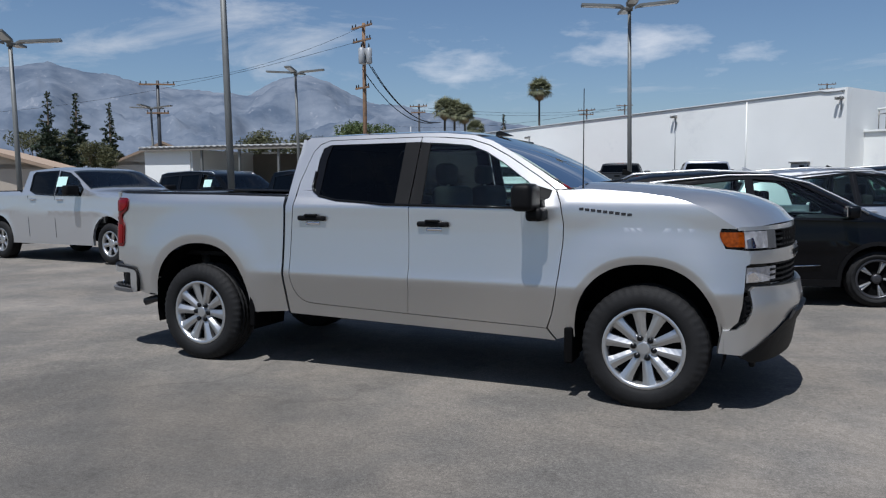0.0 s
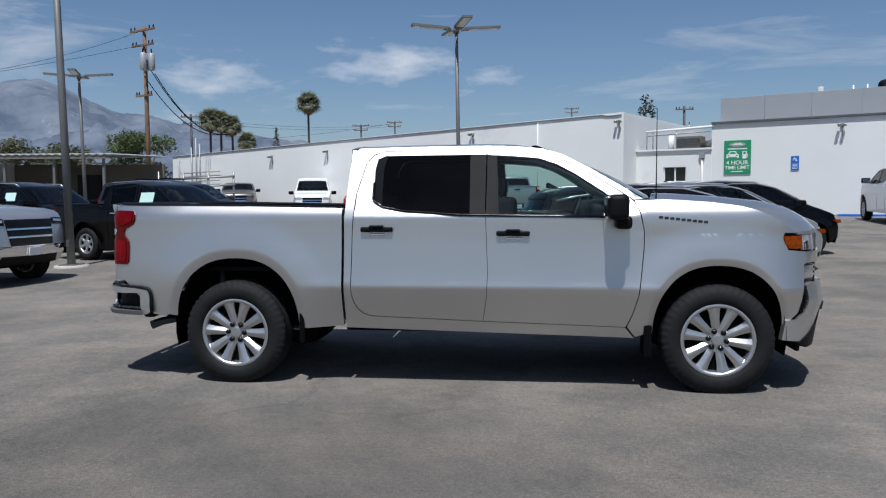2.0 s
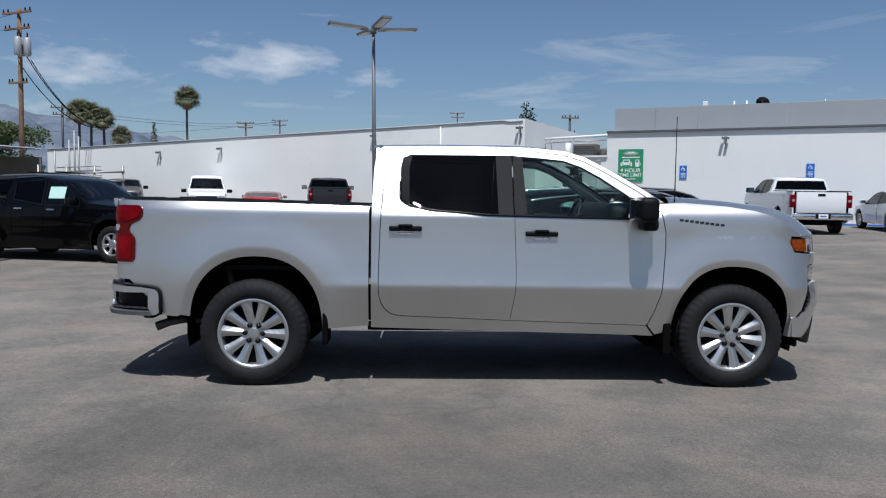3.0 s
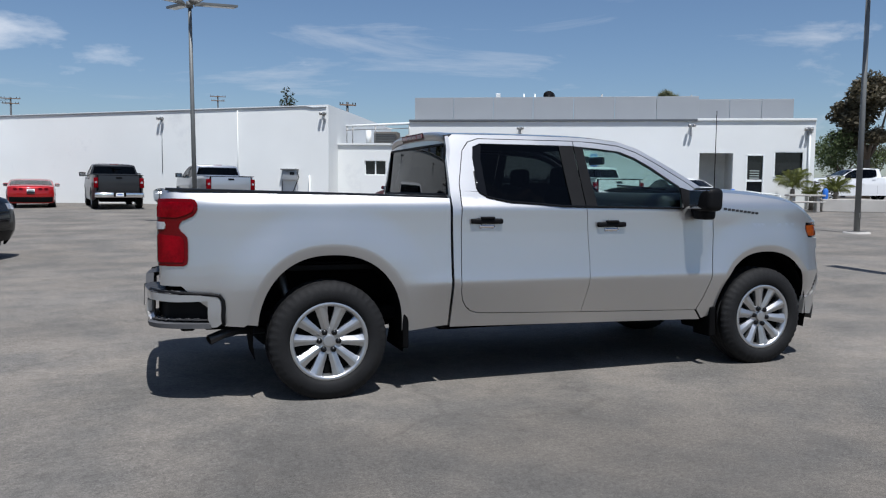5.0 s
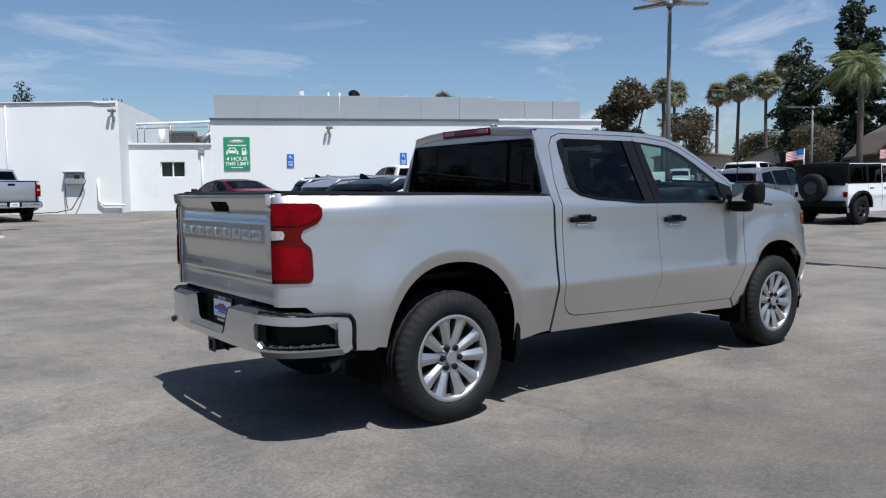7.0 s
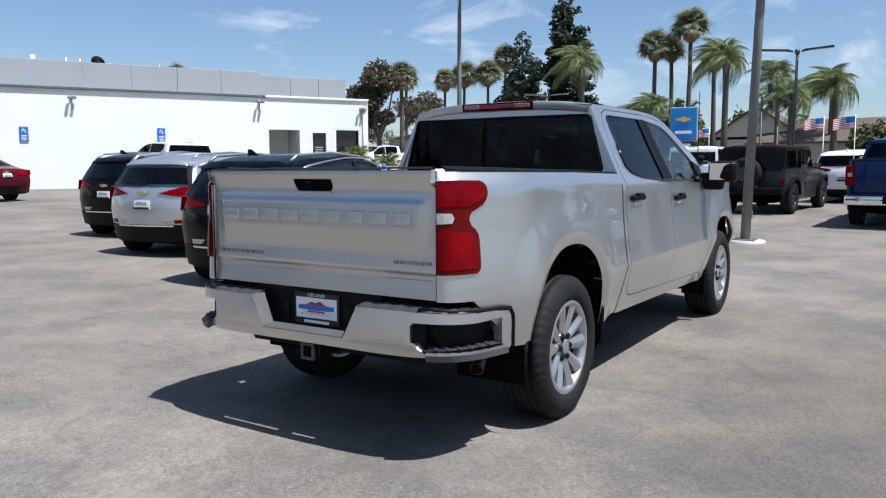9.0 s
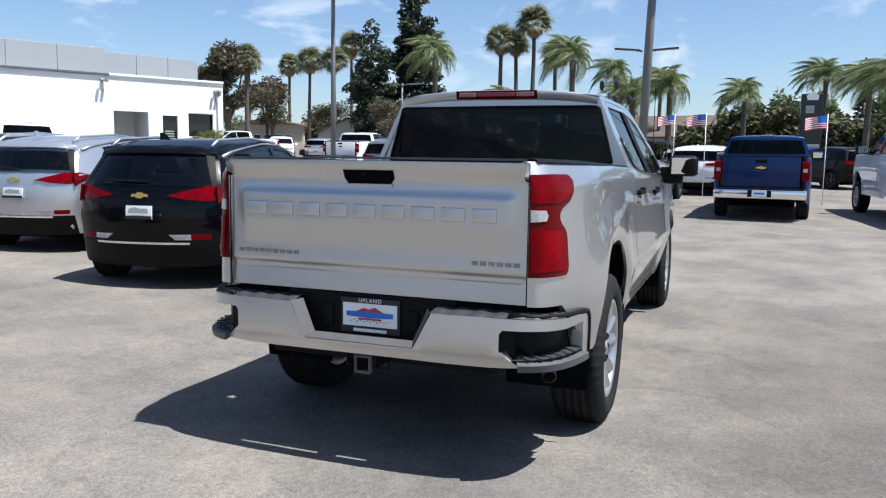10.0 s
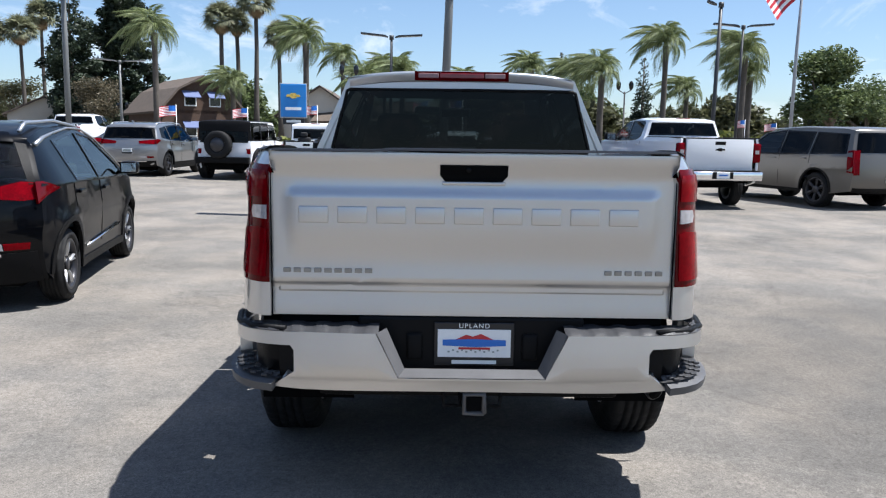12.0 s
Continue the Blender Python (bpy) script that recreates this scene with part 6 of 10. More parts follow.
def build_hero():
    t = thing("pickup_truck", pose(0, 0, 0), "clean metallic silver crew-cab pickup truck with black mirrors", "pickup truck")
    # -- flanks
    bed_o = [(0.885, 0.470), (0.885, 1.400), (0.30, 1.412), (-0.40, 1.428), (-0.80, 1.436), (-0.80, 0.67), (-0.74, 0.585), (-0.70, 0.545), (-0.575, 0.535)]
    bed_o = bed_o + [p for p in arch_line(*grown(REAR_ARCH, 1.12), 0.470)[1:] if p[0] > 0 or p[1] > 0.54]
    side_part("bed_side", bed_o, SILVER, t, step=0.035, thick=0.05)
    cab_o = [(0.905, 0.455), (0.905, 1.42), (0.915, 1.70), (0.935, 1.84), (0.985, 1.878), (1.40, 1.886), (1.98, 1.888), (2.20, 1.882), (2.44, 1.860), (2.60, 1.810), (2.80, 1.705), (3.02, 1.575), (3.20, 1.462),
             (3.128, 1.458), (3.0, 1.545), (2.74, 1.702), (2.58, 1.783), (2.42, 1.832), (2.20, 1.853), (1.985, 1.860), (1.19, 1.854), (1.10, 1.825), (1.045, 1.757), (0.982, 1.51), (0.966, 1.20), (0.958, 0.80), (0.962, 0.72), (0.978, 0.655), (1.008, 0.605), (1.050, 0.570), (1.105, 0.552), (1.20, 0.5465),
             (1.985, 0.518), (3.070, 0.486), (3.135, 0.404)]
    side_part("cab_frame", cab_o, SILVER, t, step=0.06)
    rd = [(1.20, 0.5555), (1.107, 0.561), (1.056, 0.578), (1.016, 0.611), (0.987, 0.659), (0.971, 0.722), (0.967, 0.80), (0.975, 1.20), (0.991, 1.45), (1.133, 1.445), (1.20, 1.405), (1.369, 1.373), (1.60, 1.360), (1.995, 1.345), (2.006, 1.345), (2.024, 0.90), (2.015, 0.72), (1.985, 0.526)]
    side_part("rear_door", swell(rd, 0.003), SILVER, t, step=0.035)
    rdf = [(0.991, 1.455), (0.992, 1.51), (1.053, 1.753), (1.107, 1.816), (1.19, 1.845), (2.004, 1.851), (2.004, 1.822), (1.20, 1.818), (1.135, 1.79), (1.118, 1.70), (1.125, 1.455)]
    side_part("door_frame", swell(rdf, 0.003), SILVER, t)
    fd = [(2.016, 1.345), (2.034, 0.90), (2.025, 0.72), (1.995, 0.526), (3.070, 0.494), (3.115, 0.600), (3.152, 0.74), (3.170, 0.88), (3.192, 1.10), (3.192, 1.229), (3.165, 1.36), (3.120, 1.448), (2.94, 1.45), (2.90, 1.322), (2.45, 1.332)]
    side_part("front_door", swell(fd, 0.003), SILVER, t, step=0.035)
    fdf = [(2.016, 1.820), (2.016, 1.851), (2.06, 1.851), (2.20, 1.843), (2.42, 1.822), (2.575, 1.774), (2.735, 1.693), (2.995, 1.536), (3.112, 1.456), (2.955, 1.462), (2.925, 1.510), (2.70, 1.660), (2.56, 1.738), (2.42, 1.787), (2.20, 1.808), (2.075, 1.815)]
    side_part("door_frame", swell(fdf, 0.003), SILVER, t)
    fen = [(3.205, 1.452)] + [(x, hood_z(x) - 0.012) for x in (3.35, 3.5, 3.7, 3.9, 4.0, 4.08, 4.16, 4.22, 4.27, 4.305)] + [(4.300, 1.205), (4.212, 1.208), (4.206, 1.185), (4.216, 1.130), (4.240, 1.080), (4.39, 1.066), (4.385, 0.985), (4.362, 0.972), (4.358, 0.845), (4.348, 0.72), (4.325, 0.615), (4.285, 0.575), (4.272, 0.560)]
    ar = arch_line(*grown(FRONT_ARCH, 1.09), 0.455)
    fen += [p for p in reversed(ar) if p[1] > 0.46] + [(3.215, 0.44), (3.145, 0.415), (3.083, 0.492), (3.125, 0.60), (3.162, 0.74), (3.180, 0.88), (3.202, 1.10), (3.202, 1.229), (3.176, 1.36), (3.135, 1.448)]
    side_part("fender", fen, SILVER, t, step=0.036)
    for s in (-1, 1):
        for arch, k in ((REAR_ARCH, 1.12), (FRONT_ARCH, 1.09)):
            def flare(u, v, s=s, arch=arch, k=k):
                a = math.pi * (1.0 - u) - (0.12 * (1 - u) if arch is REAR_ARCH else 0.0)
                d = k * (1 - v) + 0.985 * v
                c, q = math.cos(a), math.sin(a)
                x = arch[0] + arch[2] * d * math.copysign(abs(c) ** (2 / 2.3), c)
                z = arch[1] + arch[3] * d * abs(q) ** (2 / 2.3)
                return (x, s * (hero_half(x, z) + 0.0015 * sstep(0.0, 0.12, v) - 0.020 * v ** 1.2), z)
            part("arch_flare", grid_mesh("arch_flare", flare, 36, 6, SILVER, flip=s < 0), t)
    # -- glass of the doors
    side_part("rear_door_glass", [(1.115, 1.445), (1.125, 1.80), (1.19, 1.825), (1.985, 1.828), (1.995, 1.34), (1.60, 1.352), (1.36, 1.368), (1.20, 1.400)], GLASS_TINT, t, "dark privacy glass", off=-0.012, step=0.2, thick=0.006)
    side_part("front_door_glass", [(2.07, 1.82), (2.20, 1.813), (2.42, 1.793), (2.57, 1.738), (2.72, 1.662), (2.95, 1.50), (2.93, 1.325), (2.45, 1.330), (2.06, 1.340)], GLASS_CLEAR, t, "lightly tinted glass", off=-0.012, step=0.2, thick=0.006)
    side_part("pillar_cover", [(1.888, 1.347), (1.878, 1.821), (2.005, 1.822), (2.005, 1.343)], TRIM, t, off=-0.002, step=0.2, thick=0.012)
    side_part("pillar_cover", [(2.014, 1.343), (2.014, 1.822), (2.090, 1.816), (2.112, 1.340)], TRIM, t, off=-0.002, step=0.2, thick=0.012)
    side_part("quarter_trim", [(1.122, 1.455), (1.118, 1.70), (1.137, 1.792), (1.19, 1.818), (1.215, 1.818), (1.19, 1.70), (1.195, 1.405)], TRIM_GLOSS, t, off=-0.006, step=0.2, thick=0.01)
    side_part("mirror_sail", [(2.905, 1.325), (2.93, 1.50), (3.10, 1.452), (3.085, 1.40)], TRIM, t, off=0.004, step=0.2, thick=0.015)
    for s in (-1, 1):
        pts = [(1.122, 1.60), (1.123, 1.475), (1.136, 1.449), (1.20, 1.409), (1.369, 1.376), (1.6, 1.362)] + [(x, 1.352 - 0.022 * (x - 1.4) / 1.5) for x in (1.8, 2.0, 2.3, 2.6, 2.905)]
        part("belt_moulding", tube_mesh("belt_moulding", [(x, s * (hero_half(x, z_) + 0.004), z_) for x, z_ in pts], 0.010, TRIM_GLOSS, 6), t)
    # -- door handles
    for s in (-1, 1):
        for hx, hz in ((1.166, 1.222), (2.222, 1.192)):
            y = s * (hero_half(hx, hz) + 0.001)
            cup = grid_mesh("handle_cup", lambda a, c: (hx + 0.125 * (2 * a - 1), y - s * 0.026 * (1 - (2 * a - 1) ** 4) * (1 - (2 * c - 1) ** 4), hz - 0.012 + 0.050 * (2 * c - 1) * math.sqrt(max(0.0, 1 - abs(2 * a - 1) ** 3))), 12, 8, SILVER, flip=s > 0)
            cp = part("handle_cup", cup, t)
            part("handle_bar", box_mesh("handle_bar", (0.255, 0.028, 0.040), TRIM, 0.013, (hx, y + s * 0.017, hz + 0.012), 3), cp, "black plastic pull handle")
            part("handle_foot", box_mesh("handle_foot", (0.035, 0.05, 0.034), TRIM, 0.008, (hx - 0.105, y + s * 0.008, hz + 0.012)), cp)
            part("handle_foot", box_mesh("handle_foot", (0.035, 0.05, 0.034), TRIM, 0.008, (hx + 0.105, y + s * 0.008, hz + 0.012)), cp)
            part("handle_cap", box_mesh("handle_cap", (0.11, 0.034, 0.020), TRIM, 0.008, (hx, y + s * 0.026, hz + 0.036)), cp)
            # chrome strip added as the sky's reflection in the cup, no real part
            part("cup_glint", box_mesh("cup_glint", (0.125, 0.014, 0.030), CHROME, 0.012, (hx + 0.005, y + s * 0.004, hz - 0.027)), cp, "bright strip imitating the sky's glint in the handle cup")
    # -- mirrors
    for s in (-1, 1):
        mr = part("mirror", box_mesh("mirror", (0.150, 0.245, 0.185), TRIM, 0.045, (2.985, s * 1.135, 1.405), 4), t, "large black plastic door mirror")
        part("mirror_glass", box_mesh("mirror_glass", (0.008, 0.205, 0.145), CHROME, 0.003), mr, m=pose(2.914, s * 1.135, 1.405, 0, -3, -s * 8))
        part("mirror_foot", box_mesh("mirror_foot", (0.120, 0.170, 0.095), TRIM, 0.030, (3.035, s * 1.045, 1.290), 3), mr)
        part("mirror_arm", box_mesh("mirror_arm", (0.090, 0.110, 0.10), TRIM, 0.02, (3.02, s * 0.985, 1.345), 3), mr)
    # -- hood, cowl, windshield, roof
    path_x = sorted((y, x) for y, x in FRONT_PATH)

    def hood_fn(u, v):
        n = abs(2 * v - 1)
        xe = 3.24 + 1.07 * u
        xf = lerp_table(path_x, 0.905 * n) - 0.012
        x = 3.24 + (xf - 3.24) * u + 0.11 * (1 - n ** 2) * (1 - sstep(0.0, 0.4, u))
        h = hero_half(xe, hood_z(xe) - 0.012) - 0.004
        z = hood_z(xe) + (0.030 + 0.032 * sstep(0.55, 0.95, u)) * (1 - n ** 2.5) - 0.016 * n ** 8 + 0.012 * (sstep(0.50, 0.62, n) - sstep(0.75, 0.95, n)) * (1 - sstep(0.8, 1.0, u))
        z -= 0.045 * sstep(0.93, 1.0, u) * (1 - n ** 2)
        return (x, h * (2 * v - 1), z)
    part("hood", grid_mesh("hood", hood_fn, 40, 28, SILVER, flip=True), t)

    def ws_fn(u, v):
        k = 2 * v - 1
        x = (3.36 - 0.15 * k * k) * (1 - u) + (2.475 - 0.055 * k * k) * u
        z = 1.468 * (1 - u) + 1.868 * u + 0.035 * math.sin(math.pi * u)
        h = 0.835 * (1 - u) + 0.672 * u
        return (x, h * k, z)
    part("windshield", grid_mesh("windshield", ws_fn, 8, 12, GLASS_CLEAR), t, "clear windshield")
    for s in (-1, 1):
        pts = [ws_fn(u, 0.5 + 0.5 * s * 1.02) for u in (0, 0.2, 0.4, 0.6, 0.8, 1.0)]
        part("pillar_trim", tube_mesh("pillar_trim", [(p[0] - 0.01, p[1] * 0.99, p[2] - 0.012) for p in pts], 0.012, TRIM, 6), t)
    part("cowl", grid_mesh("cowl", lambda u, v: (3.22 + 0.16 * u + 0.10 * (1 - (2 * v - 1) ** 2), 0.84 * (2 * v - 1), 1.462 - 0.010 * u), 3, 10, TRIM, flip=True), t)
    for y0, y1 in ((-0.72, -0.02), (0.0, 0.66)):
        part("wiper", tube_mesh("wiper", [(3.42 - 0.15 * (y / 0.84) ** 2 - 0.02, y, 1.486 + 0.018 * k) for k, y in enumerate((y0, (y0 + y1) / 2, y1))], 0.010, TRIM, 5), t)

    def roof_fn(u, v):
        x = 0.905 + 1.57 * u
        n = abs(2 * v - 1)
        x2 = x - (0.055 * n * n) * sstep(0.75, 1.0, u)
        edge = lerp_table([(0.90, 1.868), (0.985, 1.880), (1.4, 1.888), (1.98, 1.890), (2.20, 1.884), (2.44, 1.862), (2.5, 1.845)], x2)
        h = 0.918 - 0.470 * (edge - 1.40)
        z = edge + 0.036 * (1 - n ** 3) * (1 - sstep(0.85, 1.0, u) * 0.6)
        z += 0.006 * math.cos(n * 9.0) * (1 - n) * sstep(0.1, 0.2, u) * (1 - sstep(0.8, 0.9, u))
        return (x2, h * (2 * v - 1), z)
    part("roof", grid_mesh("roof", roof_fn, 20, 24, SILVER, flip=True), t)

    def lip_fn(u, v):
        n = abs(2 * v - 1)
        a = roof_fn(0.02, v)
        w = max(0.0, u - 0.45) / 0.55
        return (0.965 - 0.072 * min(1.0, u / 0.6) + 0.02 * n ** 4 + 0.012 * w ** 3, a[1] * (1.0 - 0.004 * u), a[2] + 0.010 - 0.008 * u - 0.052 * w ** 1.5 - 0.01 * n ** 6)
    part("roof_lip", grid_mesh("roof_lip", lip_fn, 12, 20, SILVER, flip=False), t)
    part("roof_lip_under", grid_mesh("roof_lip_under", lambda u, v: (0.905 + 0.02 * u + 0.02 * abs(2 * v - 1) ** 4, roof_fn(0.02, v)[1] * 0.99, lip_fn(1, v)[2] - 0.012 * u), 2, 16, SILVER, flip=False), t)
    bl = part("high_brake_light", grid_mesh("high_brake_light", lambda u, v: (0.890 + 0.012 * u, -0.29 + 0.58 * v, lip_fn(1, 0.5)[2] + 0.052 - 0.056 * u), 2, 8, RED_DARK, flip=False), t, "red high brake light with pale lamp ends")
    part("brake_lens", box_mesh("brake_lens", (0.012, 0.27, 0.030), ROSE_LENS, 0.004, (0.890, 0, lip_fn(1, 0.5)[2] + 0.026)), bl)
    for q in (-0.205, 0.205):
        part("cargo_lamp", box_mesh("cargo_lamp", (0.012, 0.125, 0.030), PALE_ROSE, 0.004, (0.890, q, lip_fn(1, 0.5)[2] + 0.026)), bl, "pale cargo lamp lens")
    part("roof_fin", prism_mesh("roof_fin", [(0.09, 0), (-0.07, 0), (-0.065, 0.04), (-0.03, 0.048)], (-0.02, 0.02), TRIM_GLOSS, "y", 0.008), t, "black roof aerial fin", m=Matrix.Translation((2.42, 0.0, 1.885)))
    part("antenna", tube_mesh("antenna", [(3.30, -0.83, 1.42), (3.30, -0.83, 1.70), (3.30, -0.83, 2.14)], [0.006, 0.004, 0.003], TRIM, 5), t, "thin black whip antenna")
    # -- cab back
    cab_back = [(-0.905, 0.90), (-0.905, 1.41), (-0.72, 1.80), (-0.68, 1.865), (0.68, 1.865), (0.72, 1.80), (0.905, 1.41), (0.905, 0.90)]

    def back_fn(u, v):
        return (0.905 + 0.015 * max(0.0, (v - 1.40) / 0.46) + 0.05 * (u / 0.9) ** 4 * 0.3, u, v)
    ring = [(-0.905, 0.90), (-0.905, 1.41), (-0.70, 1.865), (0.70, 1.865), (0.905, 1.41), (0.905, 0.90), (0.80, 0.90), (0.80, 1.425), (0.700, 1.800), (-0.700, 1.800), (-0.80, 1.425), (-0.80, 0.90)]
    part("cab_back", panel_mesh("cab_back", ring, back_fn, SILVER, 0.1, 0.03, flip=True), t)
    part("cab_back_lower", panel_mesh("cab_back_lower", [(-0.80, 0.90), (-0.80, 1.425), (0.80, 1.425), (0.80, 0.90)], back_fn, SILVER, 0.2, 0.02, flip=True), t)
    part("rear_window", panel_mesh("rear_window", [(-0.806, 1.42), (-0.706, 1.806), (0.706, 1.806), (0.806, 1.42)], back_fn, GLASS_TINT, 0.2, 0.004, flip=True, lift=-0.006), t, "dark privacy rear glass")
    for s in (-1, 1):
        part("rear_window_seal", tube_mesh("rear_window_seal", [back_fn(s * y, z) for y, z in ((0.0, 1.424), (0.795, 1.424), (0.803, 1.435), (0.707, 1.792), (0.69, 1.80), (0.0, 1.802))], 0.010, TRIM, 5), t)
    # -- bed
    part("bed_floor", box_mesh("bed_floor", (1.90, 1.50, 0.04), TRIM, 0.005, (-0.09, 0, 0.90)), t)
    part("bed_front", box_mesh("bed_front", (0.05, 1.84, 0.50), SILVER, 0.012, (0.858, 0, 1.15)), t)
    for s in (-1, 1):
        part("bed_inner_wall", box_mesh("bed_inner_wall", (1.78, 0.05, 0.36), SILVER, 0.012, (-0.03, s * 0.815, 1.215)), t)
        part("wheel_box", box_mesh("wheel_box", (0.95, 0.24, 0.10), SILVER, 0.03, (0.0, s * 0.70, 1.11), 3), t)
        cap = grid_mesh("bed_rail_cap", lambda u, v: (-1.045 + 1.925 * u, s * (hero_half(-1.04 + 1.92 * u, 1.42) + 0.003 - 0.135 * v), 1.440 - 0.038 * u + 0.014 - 0.016 * (2 * v - 1) ** 4), 20, 6, TRIM, flip=s > 0)
        part("bed_rail_cap", cap, t, "black plastic bed rail cap")
    for k in range(8):
        part("bed_rib", box_mesh("bed_rib", (1.9, 0.05, 0.012), TRIM, 0.004, (-0.09, -0.63 + 0.18 * k, 0.925)), t)
    # -- tailgate
    def gate_fn(y, z):
        x = -1.098
        x -= 0.012 * math.exp(-((z - 1.425) / 0.035) ** 2)
        x += 0.020 * sstep(1.40, 1.335, z) * 1.0
        inside = (1 - sstep(0.655, 0.715, abs(y) + 0.25 * max(0.0, 1.20 - z) * 0.3))
        x -= 0.020 * inside * sstep(1.312, 1.262, z) * (1 - sstep(1.165, 1.020, z))
        x -= 0.004 * sstep(1.02, 0.94, z)
        x += 0.012 * sstep(0.945, 0.925, z)
        x -= 0.006 * sstep(0.92, 0.82, z)
        return (x, y, z)
    gate = part("tailgate", panel_mesh("tailgate", [(-0.7545, 0.816), (-0.7545, 1.415), (-0.742, 1.432), (0.742, 1.432), (0.7545, 1.415), (0.7545, 0.816)], gate_fn, SILVER, 0.0237, 0.06, flip=True), t)
    part("gate_cap", grid_mesh("gate_cap", lambda u, v: (-1.122 + 0.085 * u, -0.745 + 1.49 * v, 1.434 + 0.010 * math.sin(math.pi * u) + 0.006 * (1 - sstep(0.45, 0.47, abs(2 * v - 1) if v > 0.5 else 0.0))), 4, 20, TRIM, flip=False), gate, "black plastic tailgate cap")
    part("gate_inner", box_mesh("gate_inner", (0.05, 1.47, 0.53), SILVER, 0.01, (-1.050, 0, 1.168)), gate)
    hd_o = [(-0.105, 1.325), (-0.126, 1.350), (-0.126, 1.388), (0.126, 1.388), (0.126, 1.350), (0.105, 1.325)]
    hp = part("gate_handle", panel_mesh("gate_handle", hd_o, lambda y, z: (gate_fn(y, z)[0] - 0.003, y, z), UNDER, 0.1, 0.01, flip=True), gate, "black tailgate handle recess")
    part("handle_lip", box_mesh("handle_lip", (0.014, 0.235, 0.012), SILVER, 0.004, (gate_fn(0, 1.325)[0] - 0.008, 0, 1.322)), hp)
    part("camera_dot", tube_mesh("camera_dot", [(gate_fn(0, 1.37)[0] - 0.004, 0.02, 1.372), (gate_fn(0, 1.37)[0] - 0.012, 0.02, 1.372)], 0.010, TRIM, 10), hp)
    # raised lettering kept as plain outlined blocks
    n_l, w_l = 9, 1.30 / 9
    for k in range(n_l):
        y0 = 0.652 - k * w_l
        z0, z1 = 1.170, 1.232
        yc, zc = y0 - (w_l - 0.030) / 2, (z0 + z1) / 2
        part("raised_block", box_mesh("raised_block", (0.012, w_l - 0.034, z1 - z0), SILVER, 0.0045, (gate_fn(yc, zc)[0] - 0.001, yc, zc), 3), gate)
    for ya, yb, z_, n in ((0.718, 0.372, 0.988, 9), (-0.495, -0.725, 0.990, 6)):
        for k in range(n):
            w = abs(ya - yb) / n
            yc = max(ya, yb) - (k + 0.5) * w
            part("badge_bar", box_mesh("badge_bar", (0.005, w * 0.72, 0.018), STEEL, 0.002, (gate_fn(yc, z_)[0] - 0.003, yc, z_)), gate, "small grey metal badge bar")
    for s in (-1, 1):
        for k in range(9):
            x = 3.305 + 0.0405 * k
            z = 1.345 - 0.040 * k / 9 - 0.02
            part("badge_bar", box_mesh("badge_bar", (0.030, 0.005, 0.019), ALLOY_DARK, 0.002, (x + 0.015, s * (hero_half(x + 0.015, z) + 0.002), z)), t, "small dark badge bar")
    # -- rear corner posts and tail lamps
    A1 = WRAP_A[-1]
    corner = [(0.002, 0.815), (0.002, 1.436), (0.06, 1.440), (A1, 1.436), (A1, 0.67), (wrap_at(-0.84), 0.70), (wrap_at(-0.965), 0.812), (0.06, 0.815)]
    lamp_o = [(0.004, 0.944), (0.004, 1.380)] + [(wrap_at(x), z) for x, z in ((-1.00, 1.382), (-0.89, 1.380), (-0.868, 1.372), (-0.857, 1.352), (-0.856, 1.318), (-0.866, 1.292), (-0.888, 1.268), (-0.925, 1.250), (-0.955, 1.236), (-0.970, 1.216), (-0.972, 1.194), (-0.960, 1.172), (-0.937, 1.152), (-0.923, 1.132), (-0.918, 1.10), (-0.919, 0.985), (-0.926, 0.958), (-0.945, 0.944))]
    upper_o = [(0.009, 1.258), (0.009, 1.366)] + [(wrap_at(x), z) for x, z in ((-0.98, 1.368), (-0.89, 1.366), (-0.872, 1.350), (-0.872, 1.318), (-0.884, 1.294), (-0.93, 1.270), (-0.985, 1.254))]
    lower_o = [(0.009, 0.960), (0.009, 1.150), (0.05, 1.160)] + [(wrap_at(x), z) for x, z in ((-1.00, 1.150), (-0.965, 1.146), (-0.942, 1.130), (-0.934, 1.10), (-0.935, 0.985), (-0.945, 0.962))]
    for s in (1, -1):
        fn, fl = wrap_fn(s), s > 0
        part("rear_corner", panel_mesh("rear_corner", corner, fn, SILVER, 0.022, 0.03, flip=fl), t)
        lm = part("tail_lamp", panel_mesh("tail_lamp", lamp_o, fn, RED_DARK, 0.025, 0.02, flip=fl, lift=0.010), t, "red tail lamp with clear reversing lens")
        part("upper_lens", panel_mesh("upper_lens", swell(upper_o, -0.007), fn, RED_LENS, 0.03, 0.010, flip=fl, lift=0.0145), lm)
        part("lower_lens", panel_mesh("lower_lens", swell(lower_o, -0.007), fn, RED_LENS, 0.03, 0.010, flip=fl, lift=0.0145), lm)
        part("reverse_lens", panel_mesh("reverse_lens", [(0.018, 1.182), (0.018, 1.234), (wrap_at(-1.056), 1.232), (wrap_at(-1.048), 1.210), (wrap_at(-1.056), 1.186)], fn, CLEAR_LENS, 0.03, 0.008, flip=fl, lift=0.016), lm, "clear reversing lens")
        part("gate_seam", tube_mesh("gate_seam", [(-1.090, s * 0.7545, 0.82), (-1.090, s * 0.7545, 1.43)], 0.003, UNDER, 4), lm)
    # -- rear bumper
    L = rear_fn.length
    zt, zb = 0.772, 0.553
    bp = new("rear_bumper")
    bp.parent = t
    bp.empty_display_size = 0.1
    notch = [(0.272, zb + 0.055), (0.355, zt)]
    u_p0, u_p1 = 0.665, L - 0.085
